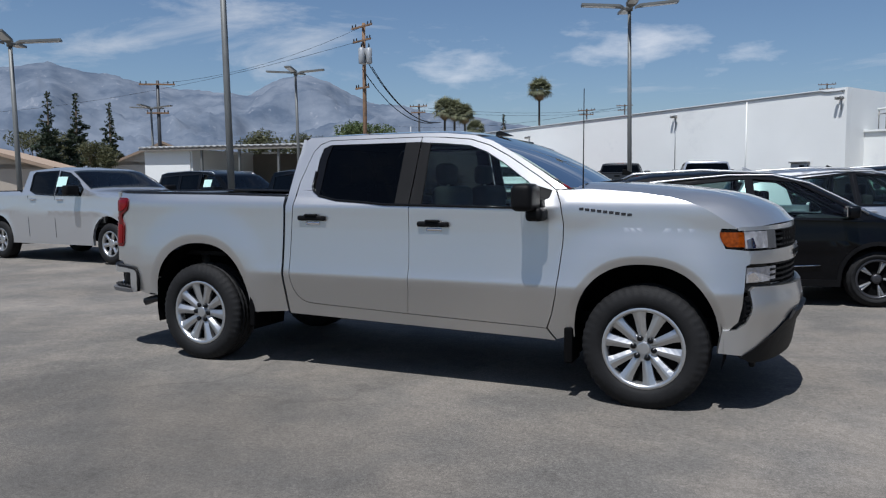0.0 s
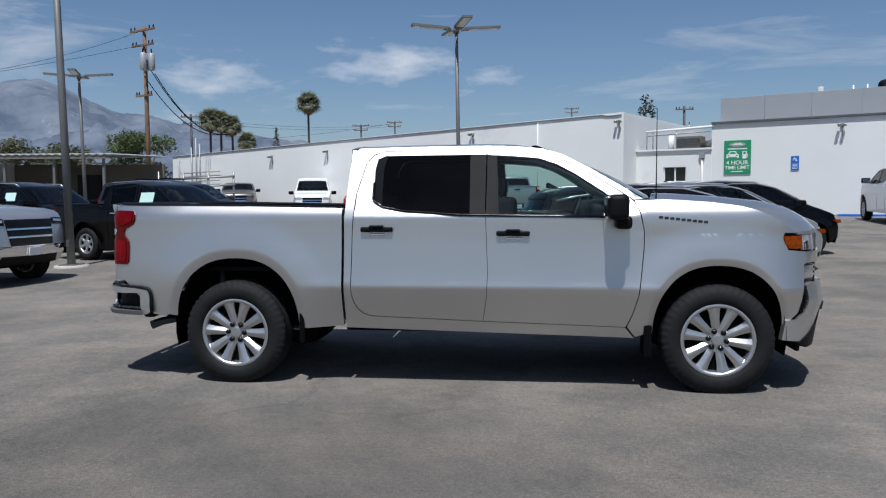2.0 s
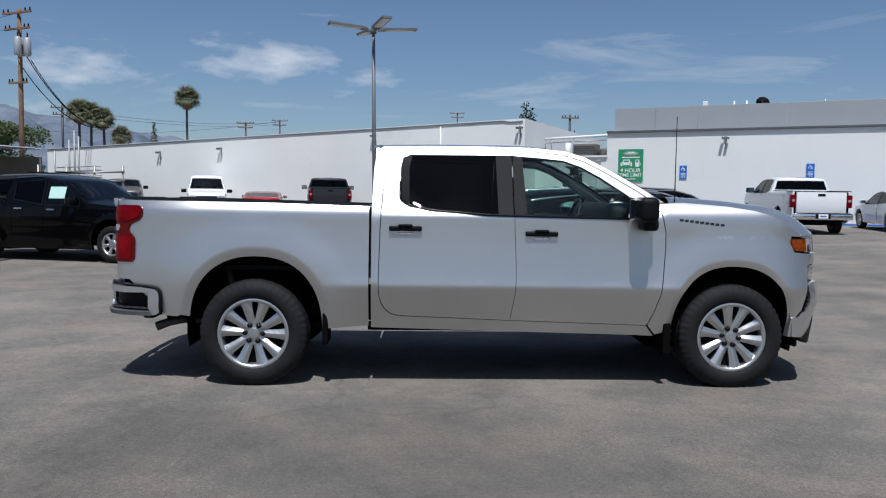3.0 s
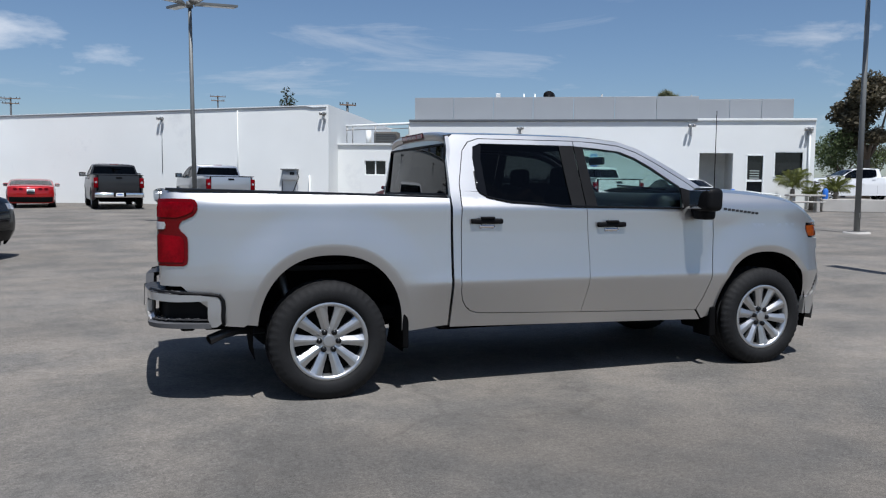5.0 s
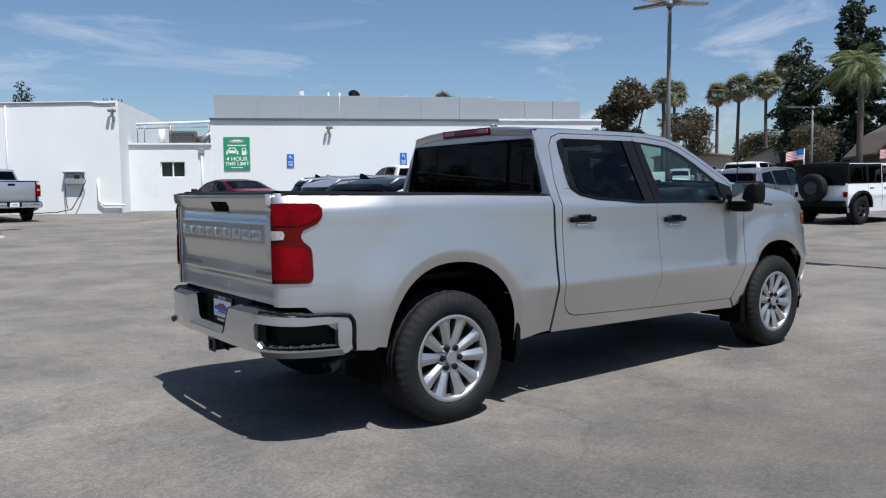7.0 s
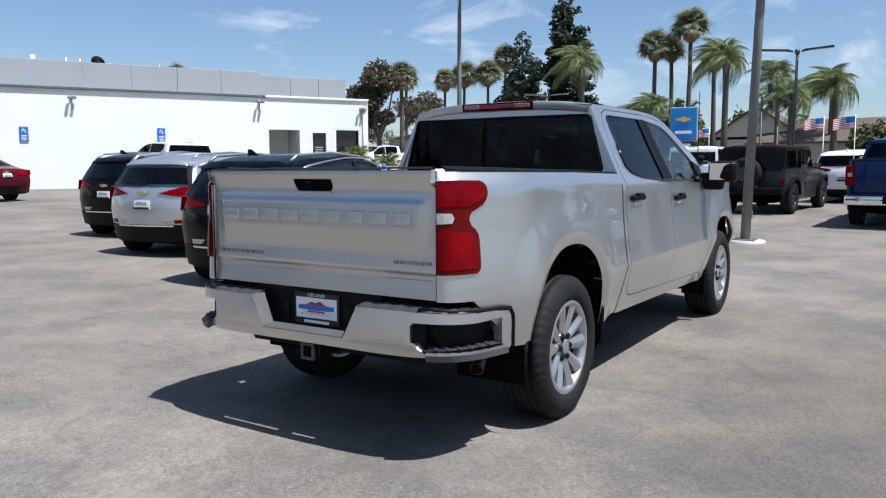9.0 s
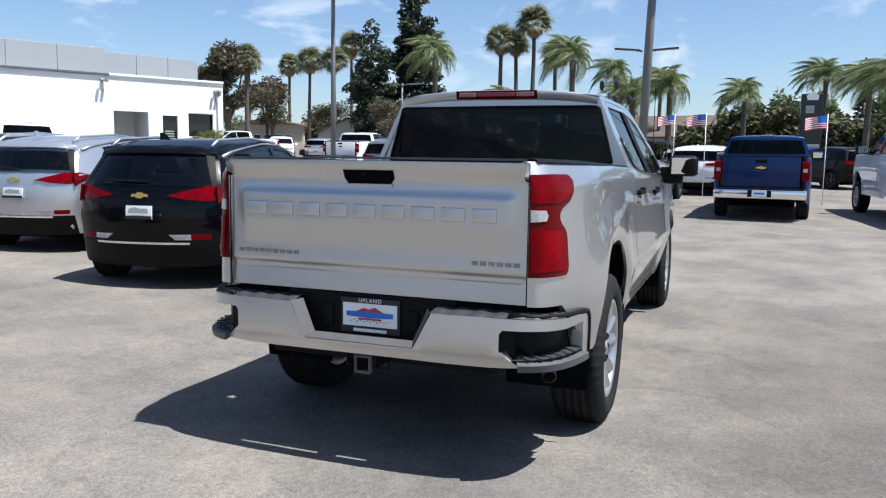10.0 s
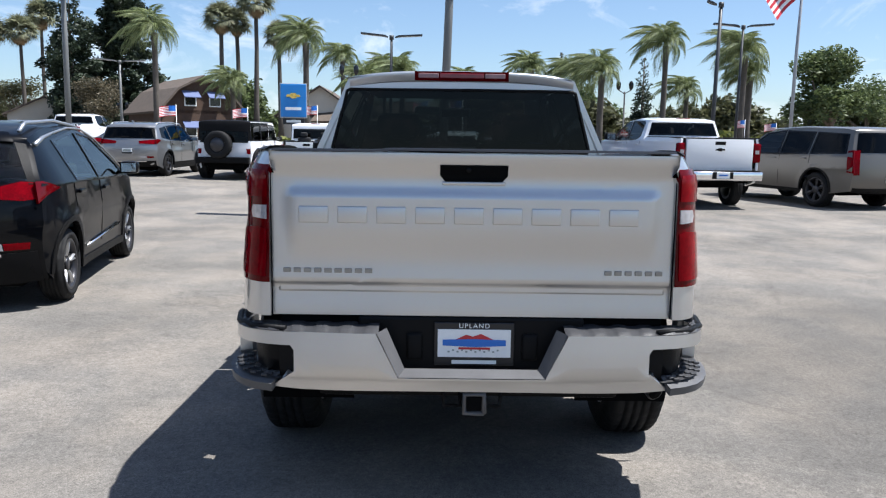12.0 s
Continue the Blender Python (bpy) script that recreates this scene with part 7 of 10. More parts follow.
    top_z = lambda u: zt - 0.020 * sstep(0.7, L, u)
    face = [(0.0, zb), (0.0, zb + 0.055), (0.272, zb + 0.055), (0.355, zt), (0.60, zt), (0.80, zt - 0.004), (1.0, zt - 0.012), (L - 0.07, zt - 0.018), (L - 0.028, zt - 0.030), (L - 0.006, zt - 0.058), (L, zt - 0.10), (L, zb + 0.06), (L - 0.012, zb + 0.012), (L - 0.05, zb - 0.01), (u_p1, zb - 0.012), (u_p1, zt - 0.055), (1.0, zt - 0.060), (0.80, zt - 0.054), (u_p0 + 0.01, zt - 0.052), (u_p0 - 0.004, zt - 0.07), (u_p0 - 0.004, zb + 0.07), (u_p0 + 0.075, zb + 0.012), (u_p0 + 0.075, zb), (0.62, zb - 0.004)]
    two_sided("bumper_skin", face, rear_fn, SILVER, bp, step=0.05, thick=0.05, flip=True)
    two_sided("bumper_skirt", [(u_p0 + 0.075, zb - 0.002), (u_p0 + 0.075, zb + 0.030), (u_p1, zb + 0.020), (u_p1, zb - 0.012)], rear_fn, PLASTIC_GREY, bp, step=0.06, thick=0.08, lift=0.03, flip=True)
    two_sided("corner_pocket", [(u_p0 - 0.01, zb + 0.005), (u_p0 - 0.01, zt - 0.045), (L - 0.07, zt - 0.05), (L - 0.07, zb)], rear_fn, TRIM, bp, step=0.06, thick=0.01, lift=-0.075, flip=True)
    two_sided("pocket_cheek", [(u_p0 - 0.004, zb + 0.06), (u_p0 - 0.004, zt - 0.06), (u_p0 + 0.07, zt - 0.058), (u_p0 + 0.07, zb + 0.02)], rear_fn, TRIM, bp, step=0.06, thick=0.01, lift=-0.03, flip=True)
    for s in (1, -1):
        # corner step ledge with grip studs
        led = grid_mesh("corner_step", lambda a, c: tuple(Vector(rear_fn(s * (u_p0 + 0.06 + (u_p1 - u_p0 - 0.07) * a), zb + 0.035)) + Vector((0.085 * (1 - c) * 0.6, -s * 0.085 * (1 - c) * 0.7, 0.006 * math.sin(3.1 * a)))), 14, 3, PAD_GREY, flip=s < 0)
        st = part("corner_step", led, bp, "black corner step with grip studs")
        for a in (0.15, 0.28, 0.41, 0.54, 0.67, 0.80):
            for c in (0.25, 0.6, 0.9):
                p = Vector(rear_fn(s * (u_p0 + 0.06 + (u_p1 - u_p0 - 0.07) * a), zb + 0.042)) + Vector((0.085 * (1 - c) * 0.6, -s * 0.085 * (1 - c) * 0.7, 0))
                part("grip_stud", box_mesh("grip_stud", (0.016, 0.022, 0.010), PAD_GREY, 0.003, tuple(p)), st)
        # top pad
        def pad_fn(a, c):
            u = 0.345 + (L - 0.36) * a
            out = Vector(rear_fn(s * u, top_z(u)))
            inn = Vector((-1.045 if a < 0.45 else -1.045 + 0.33 * (a - 0.45) / 0.55, s * min(0.86, 0.35 + 1.05 * a), top_z(u) + 0.006))
            p = out * (1 - c) + inn * c
            ridge = 0.5 + 0.5 * math.tanh(4 * math.sin(70 * u + 2.2 * c))
            p.z += 0.006 * math.sin(math.pi * min(1, c * 2) / 2) + 0.005 * ridge * (1 if 0.12 < c < 0.9 else 0)
            return tuple(p)
        part("bumper_pad", grid_mesh("bumper_pad", pad_fn, 110, 8, PAD_GREY, flip=s > 0), bp, "grey ribbed plastic step pad")
        gap = [Vector(rear_fn(s * u, top_z(u) + 0.006)) + Vector((0.012, -s * 0.004, 0)) for u in (0.70, 0.85, 1.0, L - 0.09)]
        gap += [Vector(rear_fn(s * (L - q), z)) + Vector((0.016, -s * 0.002, 0)) for q, z in ((0.028, zt - 0.022), (0.004, zt - 0.055), (0.0, zt - 0.10), (0.0, zb + 0.06), (0.02, zb + 0.0))]
        part("bumper_gap", tube_mesh("bumper_gap", gap, 0.013, TRIM, 6), bp, "black gap strip between bumper and bed")
        # notch bevel strip
        a, c = rear_fn(s * 0.272, zb + 0.060), rear_fn(s * 0.352, zt + 0.004)
        verts = [Vector(a) + Vector((-0.004, 0, 0)), Vector(c) + Vector((-0.004, 0, 0)), Vector(c) + Vector((0.055, -s * 0.034, 0.006)), Vector(a) + Vector((0.055, -s * 0.022, 0.016))]
        part("notch_strip", mesh_of("notch_strip", verts, [(0, 1, 2, 3) if s < 0 else (3, 2, 1, 0)], PLASTIC_GREY), bp)
    vv = [(rear_fn(0.274, 0.6)[0] - 0.004, -0.275, zb + 0.058), (rear_fn(0.274, 0.6)[0] - 0.004, 0.275, zb + 0.058), (-1.145, 0.256, zb + 0.076), (-1.145, -0.256, zb + 0.076)]
    part("notch_strip", mesh_of("notch_strip", vv, [(0, 1, 2, 3)], PLASTIC_GREY), bp)
    part("plate_recess", box_mesh("plate_recess", (0.03, 0.86, 0.215), TRIM, 0.01, (-1.070, 0, 0.705)), bp)
    part("gate_gap", box_mesh("gate_gap", (0.06, 1.46, 0.06), UNDER, 0.005, (-1.03, 0, 0.79)), bp)
    for y in (0.215, -0.225):
        part("plug_cover", box_mesh("plug_cover", (0.020, 0.062, 0.105), TRIM, 0.012, (-1.090, y, 0.700), 3), bp)
    # dealer plate: white card in a black frame
    fr = part("plate_frame", box_mesh("plate_frame", (0.010, 0.304, 0.166), BLACK_CARD, 0.003, (-1.092, -0.012, 0.712)), bp, "black dealer plate frame")
    part("plate_card", box_mesh("plate_card", (0.004, 0.278, 0.108), WHITE_CARD, 0.001, (-1.099, -0.012, 0.716)), fr, "white dealer plate with a mountain drawing")
    part("plate_mountain", prism_mesh("plate_mountain", [(0.075, 0.005), (0.03, 0.026), (0.005, 0.019), (-0.025, 0.030), (-0.08, 0.004)], (0, 0.002), RED_CARD, "x"), fr, m=Matrix.Translation((-1.103, -0.012, 0.724)))
    part("plate_band", prism_mesh("plate_band", [(0.120, -0.012), (0.120, 0.010), (0.0, 0.014), (-0.12, 0.010), (-0.12, -0.012), (0, -0.017)], (0, 0.002), BLUE_CARD, "x"), fr, m=Matrix.Translation((-1.104, -0.012, 0.720)))
    part("plate_band", prism_mesh("plate_band", [(0.06, -0.004), (0.06, 0.004), (-0.06, 0.004), (-0.06, -0.004)], (0, 0.002), RED_CARD, "x"), fr, m=Matrix.Translation((-1.103, -0.012, 0.697)))
    for k in range(12):
        part("plate_check", box_mesh("plate_check", (0.002, 0.008, 0.006), SIGN_GREY, 0, (-1.1025, 0.085 - 0.017 * k, 0.684 + 0.006 * (k % 2))), fr)
    part("plate_line", box_mesh("plate_line", (0.003, 0.17, 0.014), SIGN_WHITE, 0, (-1.099, -0.012, 0.643)), fr)
    cu = bpy.data.curves.new("plate_town", "FONT")
    cu.body, cu.size, cu.align_x, cu.align_y, cu.extrude = "UPLAND", 0.026, "CENTER", "CENTER", 0.0006
    cu.space_character = 1.25
    tmp = new("tmp_text", cu)
    dg = bpy.context.evaluated_depsgraph_get()
    me = bpy.data.meshes.new_from_object(tmp.evaluated_get(dg))
    bpy.data.objects.remove(tmp)
    me.materials.clear()
    me.materials.append(SIGN_WHITE)
    part("plate_town", me, fr, m=Matrix.Translation((-1.099, -0.012, 0.783)) @ pose(0, 0, 0, 90, 0, -90))
    # -- hitch, axle, exhaust, frame, flaps
    rc = part("hitch_receiver", box_mesh("hitch_receiver", (0.30, 0.078, 0.075), TRIM, 0.008, (-1.02, -0.013, 0.503)), t, "black square hitch receiver")
    # the receiver is solid: a black square paints the shade of its hollow
    part("hitch_hole", box_mesh("hitch_hole", (0.01, 0.050, 0.050), UNDER, 0, (-1.172, -0.013, 0.503)), rc)
    # the rim's grey stands for light caught along the receiver's edge
    part("hitch_collar", tube_mesh("hitch_collar", [(-1.172, -0.013 + q, 0.503 + z) for q, z in ((-0.037, -0.037), (0.037, -0.037), (0.037, 0.037), (-0.037, 0.037), (-0.037, -0.037))], 0.011, PLASTIC_GREY, 6), rc, "receiver rim, grey in place of its sunlit edge")
    for q in (-0.085, 0.07):
        part("chain_loop", tube_mesh("chain_loop", [(-1.10, q - 0.03, 0.54), (-1.11, q - 0.03, 0.475), (-1.11, q + 0.03, 0.475), (-1.10, q + 0.03, 0.54)], 0.008, TRIM, 6), rc)
    # unseen plate, added to keep sunlight from leaking through ahead of the bumper
    part("light_gap_plate", box_mesh("light_gap_plate", (0.22, 1.66, 0.03), UNDER, 0.006, (-0.87, 0, 0.585)), t)
    part("hitch_bar", box_mesh("hitch_bar", (0.10, 1.2, 0.08), TRIM, 0.02, (-0.92, 0, 0.50)), t)
    part("exhaust_pipe", tube_mesh("exhaust_pipe", [(0.3, -0.55, 0.42), (-0.30, -0.60, 0.45), (-0.60, -0.72, 0.475), (-0.70, -0.77, 0.462), (-0.79, -0.80, 0.430)], [0.030, 0.030, 0.031, 0.033, 0.036], ALLOY_DARK, 12), t, "dark metal exhaust pipe")
    # the pipe's end is closed; this dark disc paints the shade inside it
    part("exhaust_mouth", tube_mesh("exhaust_mouth", [(-0.785, -0.798, 0.432), (-0.794, -0.8015, 0.4285)], [0.029, 0.029], UNDER, 12), t, "dark disc painted as the pipe's shaded hollow")
    part("rear_axle", tube_mesh("rear_axle", [(0, -0.75, 0.40), (0, -0.15, 0.40), (0, 0, 0.40), (0, 0.15, 0.40), (0, 0.75, 0.40)], [0.05, 0.05, 0.15, 0.05, 0.05], UNDER, 10), t)
    for s in (-1, 1):
        part("frame_rail", box_mesh("frame_rail", (5.1, 0.09, 0.14), UNDER, 0.01, (1.75, s * 0.48, 0.52)), t)
        part("mud_flap", box_mesh("mud_flap", (0.045, 0.23, 0.30), UNDER, 0.012, (0.552, s * 0.850, 0.475)), t)
        part("mud_flap", box_mesh("mud_flap", (0.06, 0.22, 0.25), UNDER, 0.012, (3.235, s * 0.845, 0.385)), t)
        part("rocker_under", box_mesh("rocker_under", (2.3, 0.16, 0.05), UNDER, 0.01, (2.02, s * 0.70, 0.435)), t)
        for cx, cz, rx, rz in (REAR_ARCH, FRONT_ARCH):
            def liner(u, v, s=s, cx=cx, cz=cz, rx=rx, rz=rz):
                a = math.pi * (1.08 - 1.16 * u)
                return (cx + (rx + 0.02) * math.cos(a), s * (0.93 - 0.42 * v), cz + (rz + 0.02) * math.sin(a) - 0.01)
            part("wheel_liner", grid_mesh("wheel_liner", liner, 20, 3, UNDER, flip=s < 0), t, "black wheel-arch liner")
            part("wheel_well_back", panel_mesh("wheel_well_back", [(cx - rx - 0.03, 0.42), (cx - rx - 0.03, cz + rz + 0.03), (cx + rx + 0.03, cz + rz + 0.03), (cx + rx + 0.03, 0.42)], lambda u, v, s=s: (u, s * 0.50, v), UNDER, 0.5, 0.0, flip=s > 0), t)
        part("shock_absorber", tube_mesh("shock_absorber", [(-0.16, s * 0.60, 0.38), (-0.30, s * 0.55, 0.92)], 0.035, STEEL, 8), t)
    part("under_pan", box_mesh("under_pan", (4.9, 1.55, 0.10), UNDER, 0.02, (1.75, 0, 0.56)), t)
    part("fuel_tank", box_mesh("fuel_tank", (1.2, 0.5, 0.20), UNDER, 0.05, (1.4, 0.55, 0.45), 3), t)
    part("gearbox", box_mesh("gearbox", (1.4, 0.36, 0.24), UNDER, 0.05, (2.6, 0, 0.42), 3), t)
    # -- front end
    LF = front_fn.length
    fu = lambda x: next(a / 200 for a in range(238, 2, -1) if front_fn.raw(a / 200)[1] > x) if x < 4.63 else 0.0
    two_sided("hood_skirt", [(0.0, 1.196), (0.0, 1.235), (fu(4.36), 1.218), (fu(4.32), 1.214), (fu(4.32), 1.194)], front_fn, SILVER, t, step=0.06, lift=0.004, flip=False)
    uh = fu(4.50)
    two_sided("grille_bar_silver", [(0.0, 0.985), (0.0, 1.070), (0.45, 1.070), (fu(4.43), 1.066), (fu(4.37), 1.066), (fu(4.37), 0.985), (0.45, 0.982)], front_fn, SILVER, t, step=0.05, lift=0.014, flip=False)
    for k in range(9):
        part("bar_block", box_mesh("bar_block", (0.006, 0.055, 0.034), TRIM, 0.002, (front_fn(0.30 - 0.075 * k, 1.03)[0] + 0.016, 0.30 - 0.075 * k, 1.028)), t, "dark raised block on the grille bar")
    middle("grille", [(uh, 0.80), (uh, 0.99)], front_fn, UNDER, t, step=0.2, lift=-0.03, flip=False)
    middle("grille", [(uh, 1.060), (uh, 1.200)], front_fn, UNDER, t, step=0.2, lift=-0.03, flip=False)
    for z in (0.825, 0.860, 0.895, 0.930, 0.965, 1.085, 1.120, 1.155, 1.185):
        middle("grille_bar", [(uh, z), (uh, z + 0.014)], front_fn, TRIM, t, step=0.2, thick=0.03, lift=0.000, flip=False)
    for k in range(-8, 9):
        y = 0.062 * k
        part("grille_stud", box_mesh("grille_stud", (0.03, 0.012, 0.37), TRIM, 0.003, (front_fn(y, 1.0)[0] - 0.018, y, 1.005)), t)
    two_sided("lamp_surround", [(uh - 0.03, 0.80), (uh - 0.03, 1.200), (LF - 0.03, 1.200), (LF - 0.05, 1.08), (fu(4.36), 0.97), (fu(4.355), 0.80)], front_fn, TRIM_GLOSS, t, step=0.08, lift=-0.014, flip=False)
    two_sided("headlight", [(fu(4.485), 1.082), (fu(4.485), 1.190), (fu(4.358), 1.192), (fu(4.358), 1.080)], front_fn, CLEAR_LENS, t, "clear headlight with bright reflector", step=0.06, lift=0.002, flip=False)
    two_sided("headlight_divider", [(fu(4.525), 1.076), (fu(4.525), 1.196), (fu(4.482), 1.196), (fu(4.482), 1.076)], front_fn, PLASTIC_GREY, t, step=0.2, lift=0.006, flip=False)
    two_sided("reflector_fold", [(fu(4.42), 1.084), (fu(4.40), 1.150), (fu(4.365), 1.135), (fu(4.365), 1.084)], front_fn, CHROME, t, step=0.2, thick=0.012, lift=0.008, flip=False)
    two_sided("amber_marker", [(fu(4.352), 1.090), (fu(4.352), 1.184), (LF - 0.022, 1.184), (LF - 0.020, 1.160), (LF - 0.032, 1.122), (LF - 0.058, 1.092)], front_fn, AMBER, t, "amber side marker", step=0.05, lift=0.006, flip=False)
    two_sided("lower_lamp", [(fu(4.53), 0.868), (fu(4.53), 0.960), (fu(4.365), 0.960), (fu(4.365), 0.862)], front_fn, CLEAR_LENS, t, "clear lower lamp unit", step=0.06, lift=-0.004, flip=False)
    two_sided("reflector_fold", [(fu(4.45), 0.872), (fu(4.40), 0.930), (fu(4.372), 0.915), (fu(4.372), 0.866)], front_fn, CHROME, t, step=0.2, thick=0.012, lift=0.004, flip=False)
    LB = front_bump.length
    fb = new("front_bumper")
    fb.parent = t
    fb.empty_display_size = 0.1
    bu = lambda x: next(a / 200 for a in range(238, 2, -1) if front_bump.raw(a / 200)[1] > x)
    two_sided("bumper_skin", [(0.0, 0.62), (0.0, 0.815), (0.45, 0.825), (bu(4.50), 0.838), (bu(4.42), 0.840), (bu(4.385), 0.815), (bu(4.385), 0.72), (bu(4.37), 0.60), (bu(4.33), 0.565), (bu(4.245), 0.552), (bu(4.245), 0.410), (bu(4.40), 0.395), (bu(4.50), 0.48), (0.50, 0.60)], front_bump, SILVER, fb, step=0.045, thick=0.05, flip=False)
    two_sided("bumper_shelf", [(0.0, 0.80), (0.0, 0.835), (bu(4.50), 0.850), (bu(4.385), 0.850), (bu(4.385), 0.80)], front_bump, SILVER, fb, step=0.06, thick=0.12, lift=-0.055, flip=False)
    two_sided("corner_vent", [(bu(4.39), 0.56), (bu(4.39), 0.785), (bu(4.345), 0.77), (bu(4.31), 0.62), (bu(4.25), 0.585), (bu(4.245), 0.545)], front_bump, TRIM, fb, "black corner air slot", step=0.06, thick=0.03, lift=-0.030, flip=False)
    for k in range(5):
        two_sided("vent_rib", [(bu(4.385), 0.612 + 0.034 * k), (bu(4.385), 0.624 + 0.034 * k), (bu(4.352), 0.622 + 0.034 * k), (bu(4.352), 0.610 + 0.034 * k)], front_bump, TRIM, fb, step=0.1, thick=0.03, lift=-0.014, flip=False)
    two_sided("bumper_valance", [(0.0, 0.36), (0.0, 0.630), (0.50, 0.610), (bu(4.50), 0.490), (bu(4.40), 0.405), (bu(4.38), 0.385), (bu(4.45), 0.345)], front_bump, TRIM, fb, step=0.08, thick=0.06, lift=0.010, flip=False)
    two_sided("valance_lip", [(0.0, 0.595), (0.0, 0.665), (0.46, 0.650), (0.52, 0.600), (0.46, 0.585)], front_bump, TRIM, fb, step=0.08, thick=0.04, lift=0.026, flip=False)
    part("air_dam", box_mesh("air_dam", (0.04, 1.36, 0.14), TRIM, 0.015, (4.40, 0, 0.35)), fb)
    part("front_pan", box_mesh("front_pan", (0.60, 1.4, 0.60), UNDER, 0.05, (4.10, 0, 0.70), 3), t)
    part("engine_block", box_mesh("engine_block", (1.1, 0.94, 0.75), UNDER, 0.05, (3.72, 0, 0.90), 3), t)
    # -- cabin
    part("cabin_floor", box_mesh("cabin_floor", (2.3, 1.66, 0.06), CABIN, 0.01, (2.05, 0, 0.66)), t)
    part("dashboard", box_mesh("dashboard", (0.46, 1.62, 0.36), CABIN, 0.07, (3.02, 0, 1.27), 3), t)
    part("firewall", box_mesh("firewall", (0.05, 1.70, 0.80), CABIN, 0.01, (3.22, 0, 1.02)), t)
    part("headliner", box_mesh("headliner", (1.5, 1.30, 0.03), CABIN, 0.01, (1.72, 0, 1.852)), t)
    for s in (-1, 1):
        part("door_card", box_mesh("door_card", (2.05, 0.05, 0.72), CABIN, 0.02, (2.02, s * 0.87, 0.95)), t)
    for q, nm in ((2.35, "front_seat"), (1.35, "rear_seat")):
        for sy in (-0.40, 0.40):
            st = part(nm, box_mesh(nm, (0.17, 0.52, 0.66), SEAT, 0.06, (q - 0.22, sy, 1.15), 3), t, "dark cloth seat")
            part("cushion", box_mesh("cushion", (0.52, 0.52, 0.18), SEAT, 0.06, (q + 0.02, sy, 0.86), 3), st)
            part("headrest", box_mesh("headrest", (0.10, 0.27, 0.17), SEAT, 0.045, (q - 0.27, sy, 1.575), 3), st)
            part("headrest_post", tube_mesh("headrest_post", [(q - 0.25, sy, 1.45), (q - 0.27, sy, 1.52)], 0.012, STEEL, 6), st)
    ring = [(2.74 + 0.055 * math.sin(2 * math.pi * k / 20), 0.40 + 0.185 * math.cos(2 * math.pi * k / 20), 1.30 + 0.175 * math.sin(2 * math.pi * k / 20)) for k in range(21)]
    sw = part("steering_wheel", tube_mesh("steering_wheel", ring, 0.016, CABIN, 6), t)
    part("steering_hub", box_mesh("steering_hub", (0.06, 0.15, 0.11), CABIN, 0.02, (2.76, 0.40, 1.29)), sw)
    part("inner_mirror", box_mesh("inner_mirror", (0.03, 0.24, 0.07), CABIN, 0.012, (2.66, 0.0, 1.735)), t)
    part("window_card", mesh_of("window_card", [ws_fn(0.62, 0.60), ws_fn(0.62, 0.74), ws_fn(0.78, 0.74), ws_fn(0.78, 0.60)], [(0, 1, 2, 3)], GREEN_CARD), t, "pale green card behind the windshield", m=Matrix.Translation((-0.02, 0, -0.02)))
    # -- wheels
    for cx in (0.0, 3.745):
        for s in (-1, 1):
            add_wheel(t, cx, s * 0.843, 0.418, 0.280, 0.270, 10, "hero", turn=9 if cx else 3, steer=0.0)
    return t


build_hero()

# ---- parked vehicles ----
car("pickup", -9.0, 5.9, -7, SILVER_2, "silver crew-cab pickup with chrome grille and chrome bumper", "pickup truck", wheel_style="chrome", cards=((0.15, 1.50, 0.32, 0.20, -1),))
car("midsize", -6.1, 10.2, -19, BLACK_PAINT, "black midsize pickup with pale price card in the window", "pickup truck", cards=((0.06, 1.28, 0.40, 0.24, -1),), wheel_style="chrome")
car("big_suv", -11.5, 13.2, -12, BLACK_PAINT, "black full-size sport utility with roof rails", "suv", cards=((0.0, 1.35, 0.36, 0.22, -1),), extra=(roof_rails,), wheel_style="plain")
car("big_suv", -8.6, 16.2, -14, GUNMETAL, "dark grey sport utility with roof rack", "suv", cards=((0.0, 1.35, 0.36, 0.22, -1),), extra=(roof_rack,), wheel_style="plain")
car("suv", -20.0, 40.0, 92, BEIGE_PAINT, "beige sport utility parked by the long white wall", "suv", emblem=None, extra=(roof_rails,), wheel_style="plain")
car("pickup", -15.8, 39.0, 290, GREY_PAINT, "grey-brown pickup facing the lot from the white wall", "pickup truck", bump_mat=CHROME, emblem=None)
car("van", -10.3, 36.3, 285, WHITE_PAINT, "white full-size cargo van facing the lot", "van", emblem=None, bump_mat=TRIM)
car("coupe", -6.5, 32.8, 97, RED_PAINT, "red low sports coupe parked against the white wall", "sports car", emblem=None, tint=GLASS_MID)
car("pickup", -3.1, 31.6, 98, DARK_GREY_PAINT, "dark grey pickup parked against the white wall", "pickup truck", emblem=None)
car("pickup", 1.0, 28.8, 101, SILVER_2, "silver crew-cab pickup parked beside the wall charger", "pickup truck", emblem=None)
car("pickup", 14.9, 21.0, 82, WHITE_PAINT, "white crew-cab pickup under the accessible-parking sign", "pickup truck", emblem=None)
car("sedan", 18.6, 20.3, 78, WHITE_PAINT, "white four-door sedan parked beside a white pickup", "sedan", emblem=None)
car("sedan", 8.6, 23.8, 98, MAROON_PAINT, "dark red two-door coupe with chrome tail strip", "coupe")
car("hatch", 4.06, 4.54, 11, NAVY_BLACK, "glossy black electric hatchback with red tail lamps", "hatchback", "electric hatchbacks in a row", extra=(roof_rails, chrome_line), front_tint=GLASS_CLEAR, tint=GLASS_CLEAR)
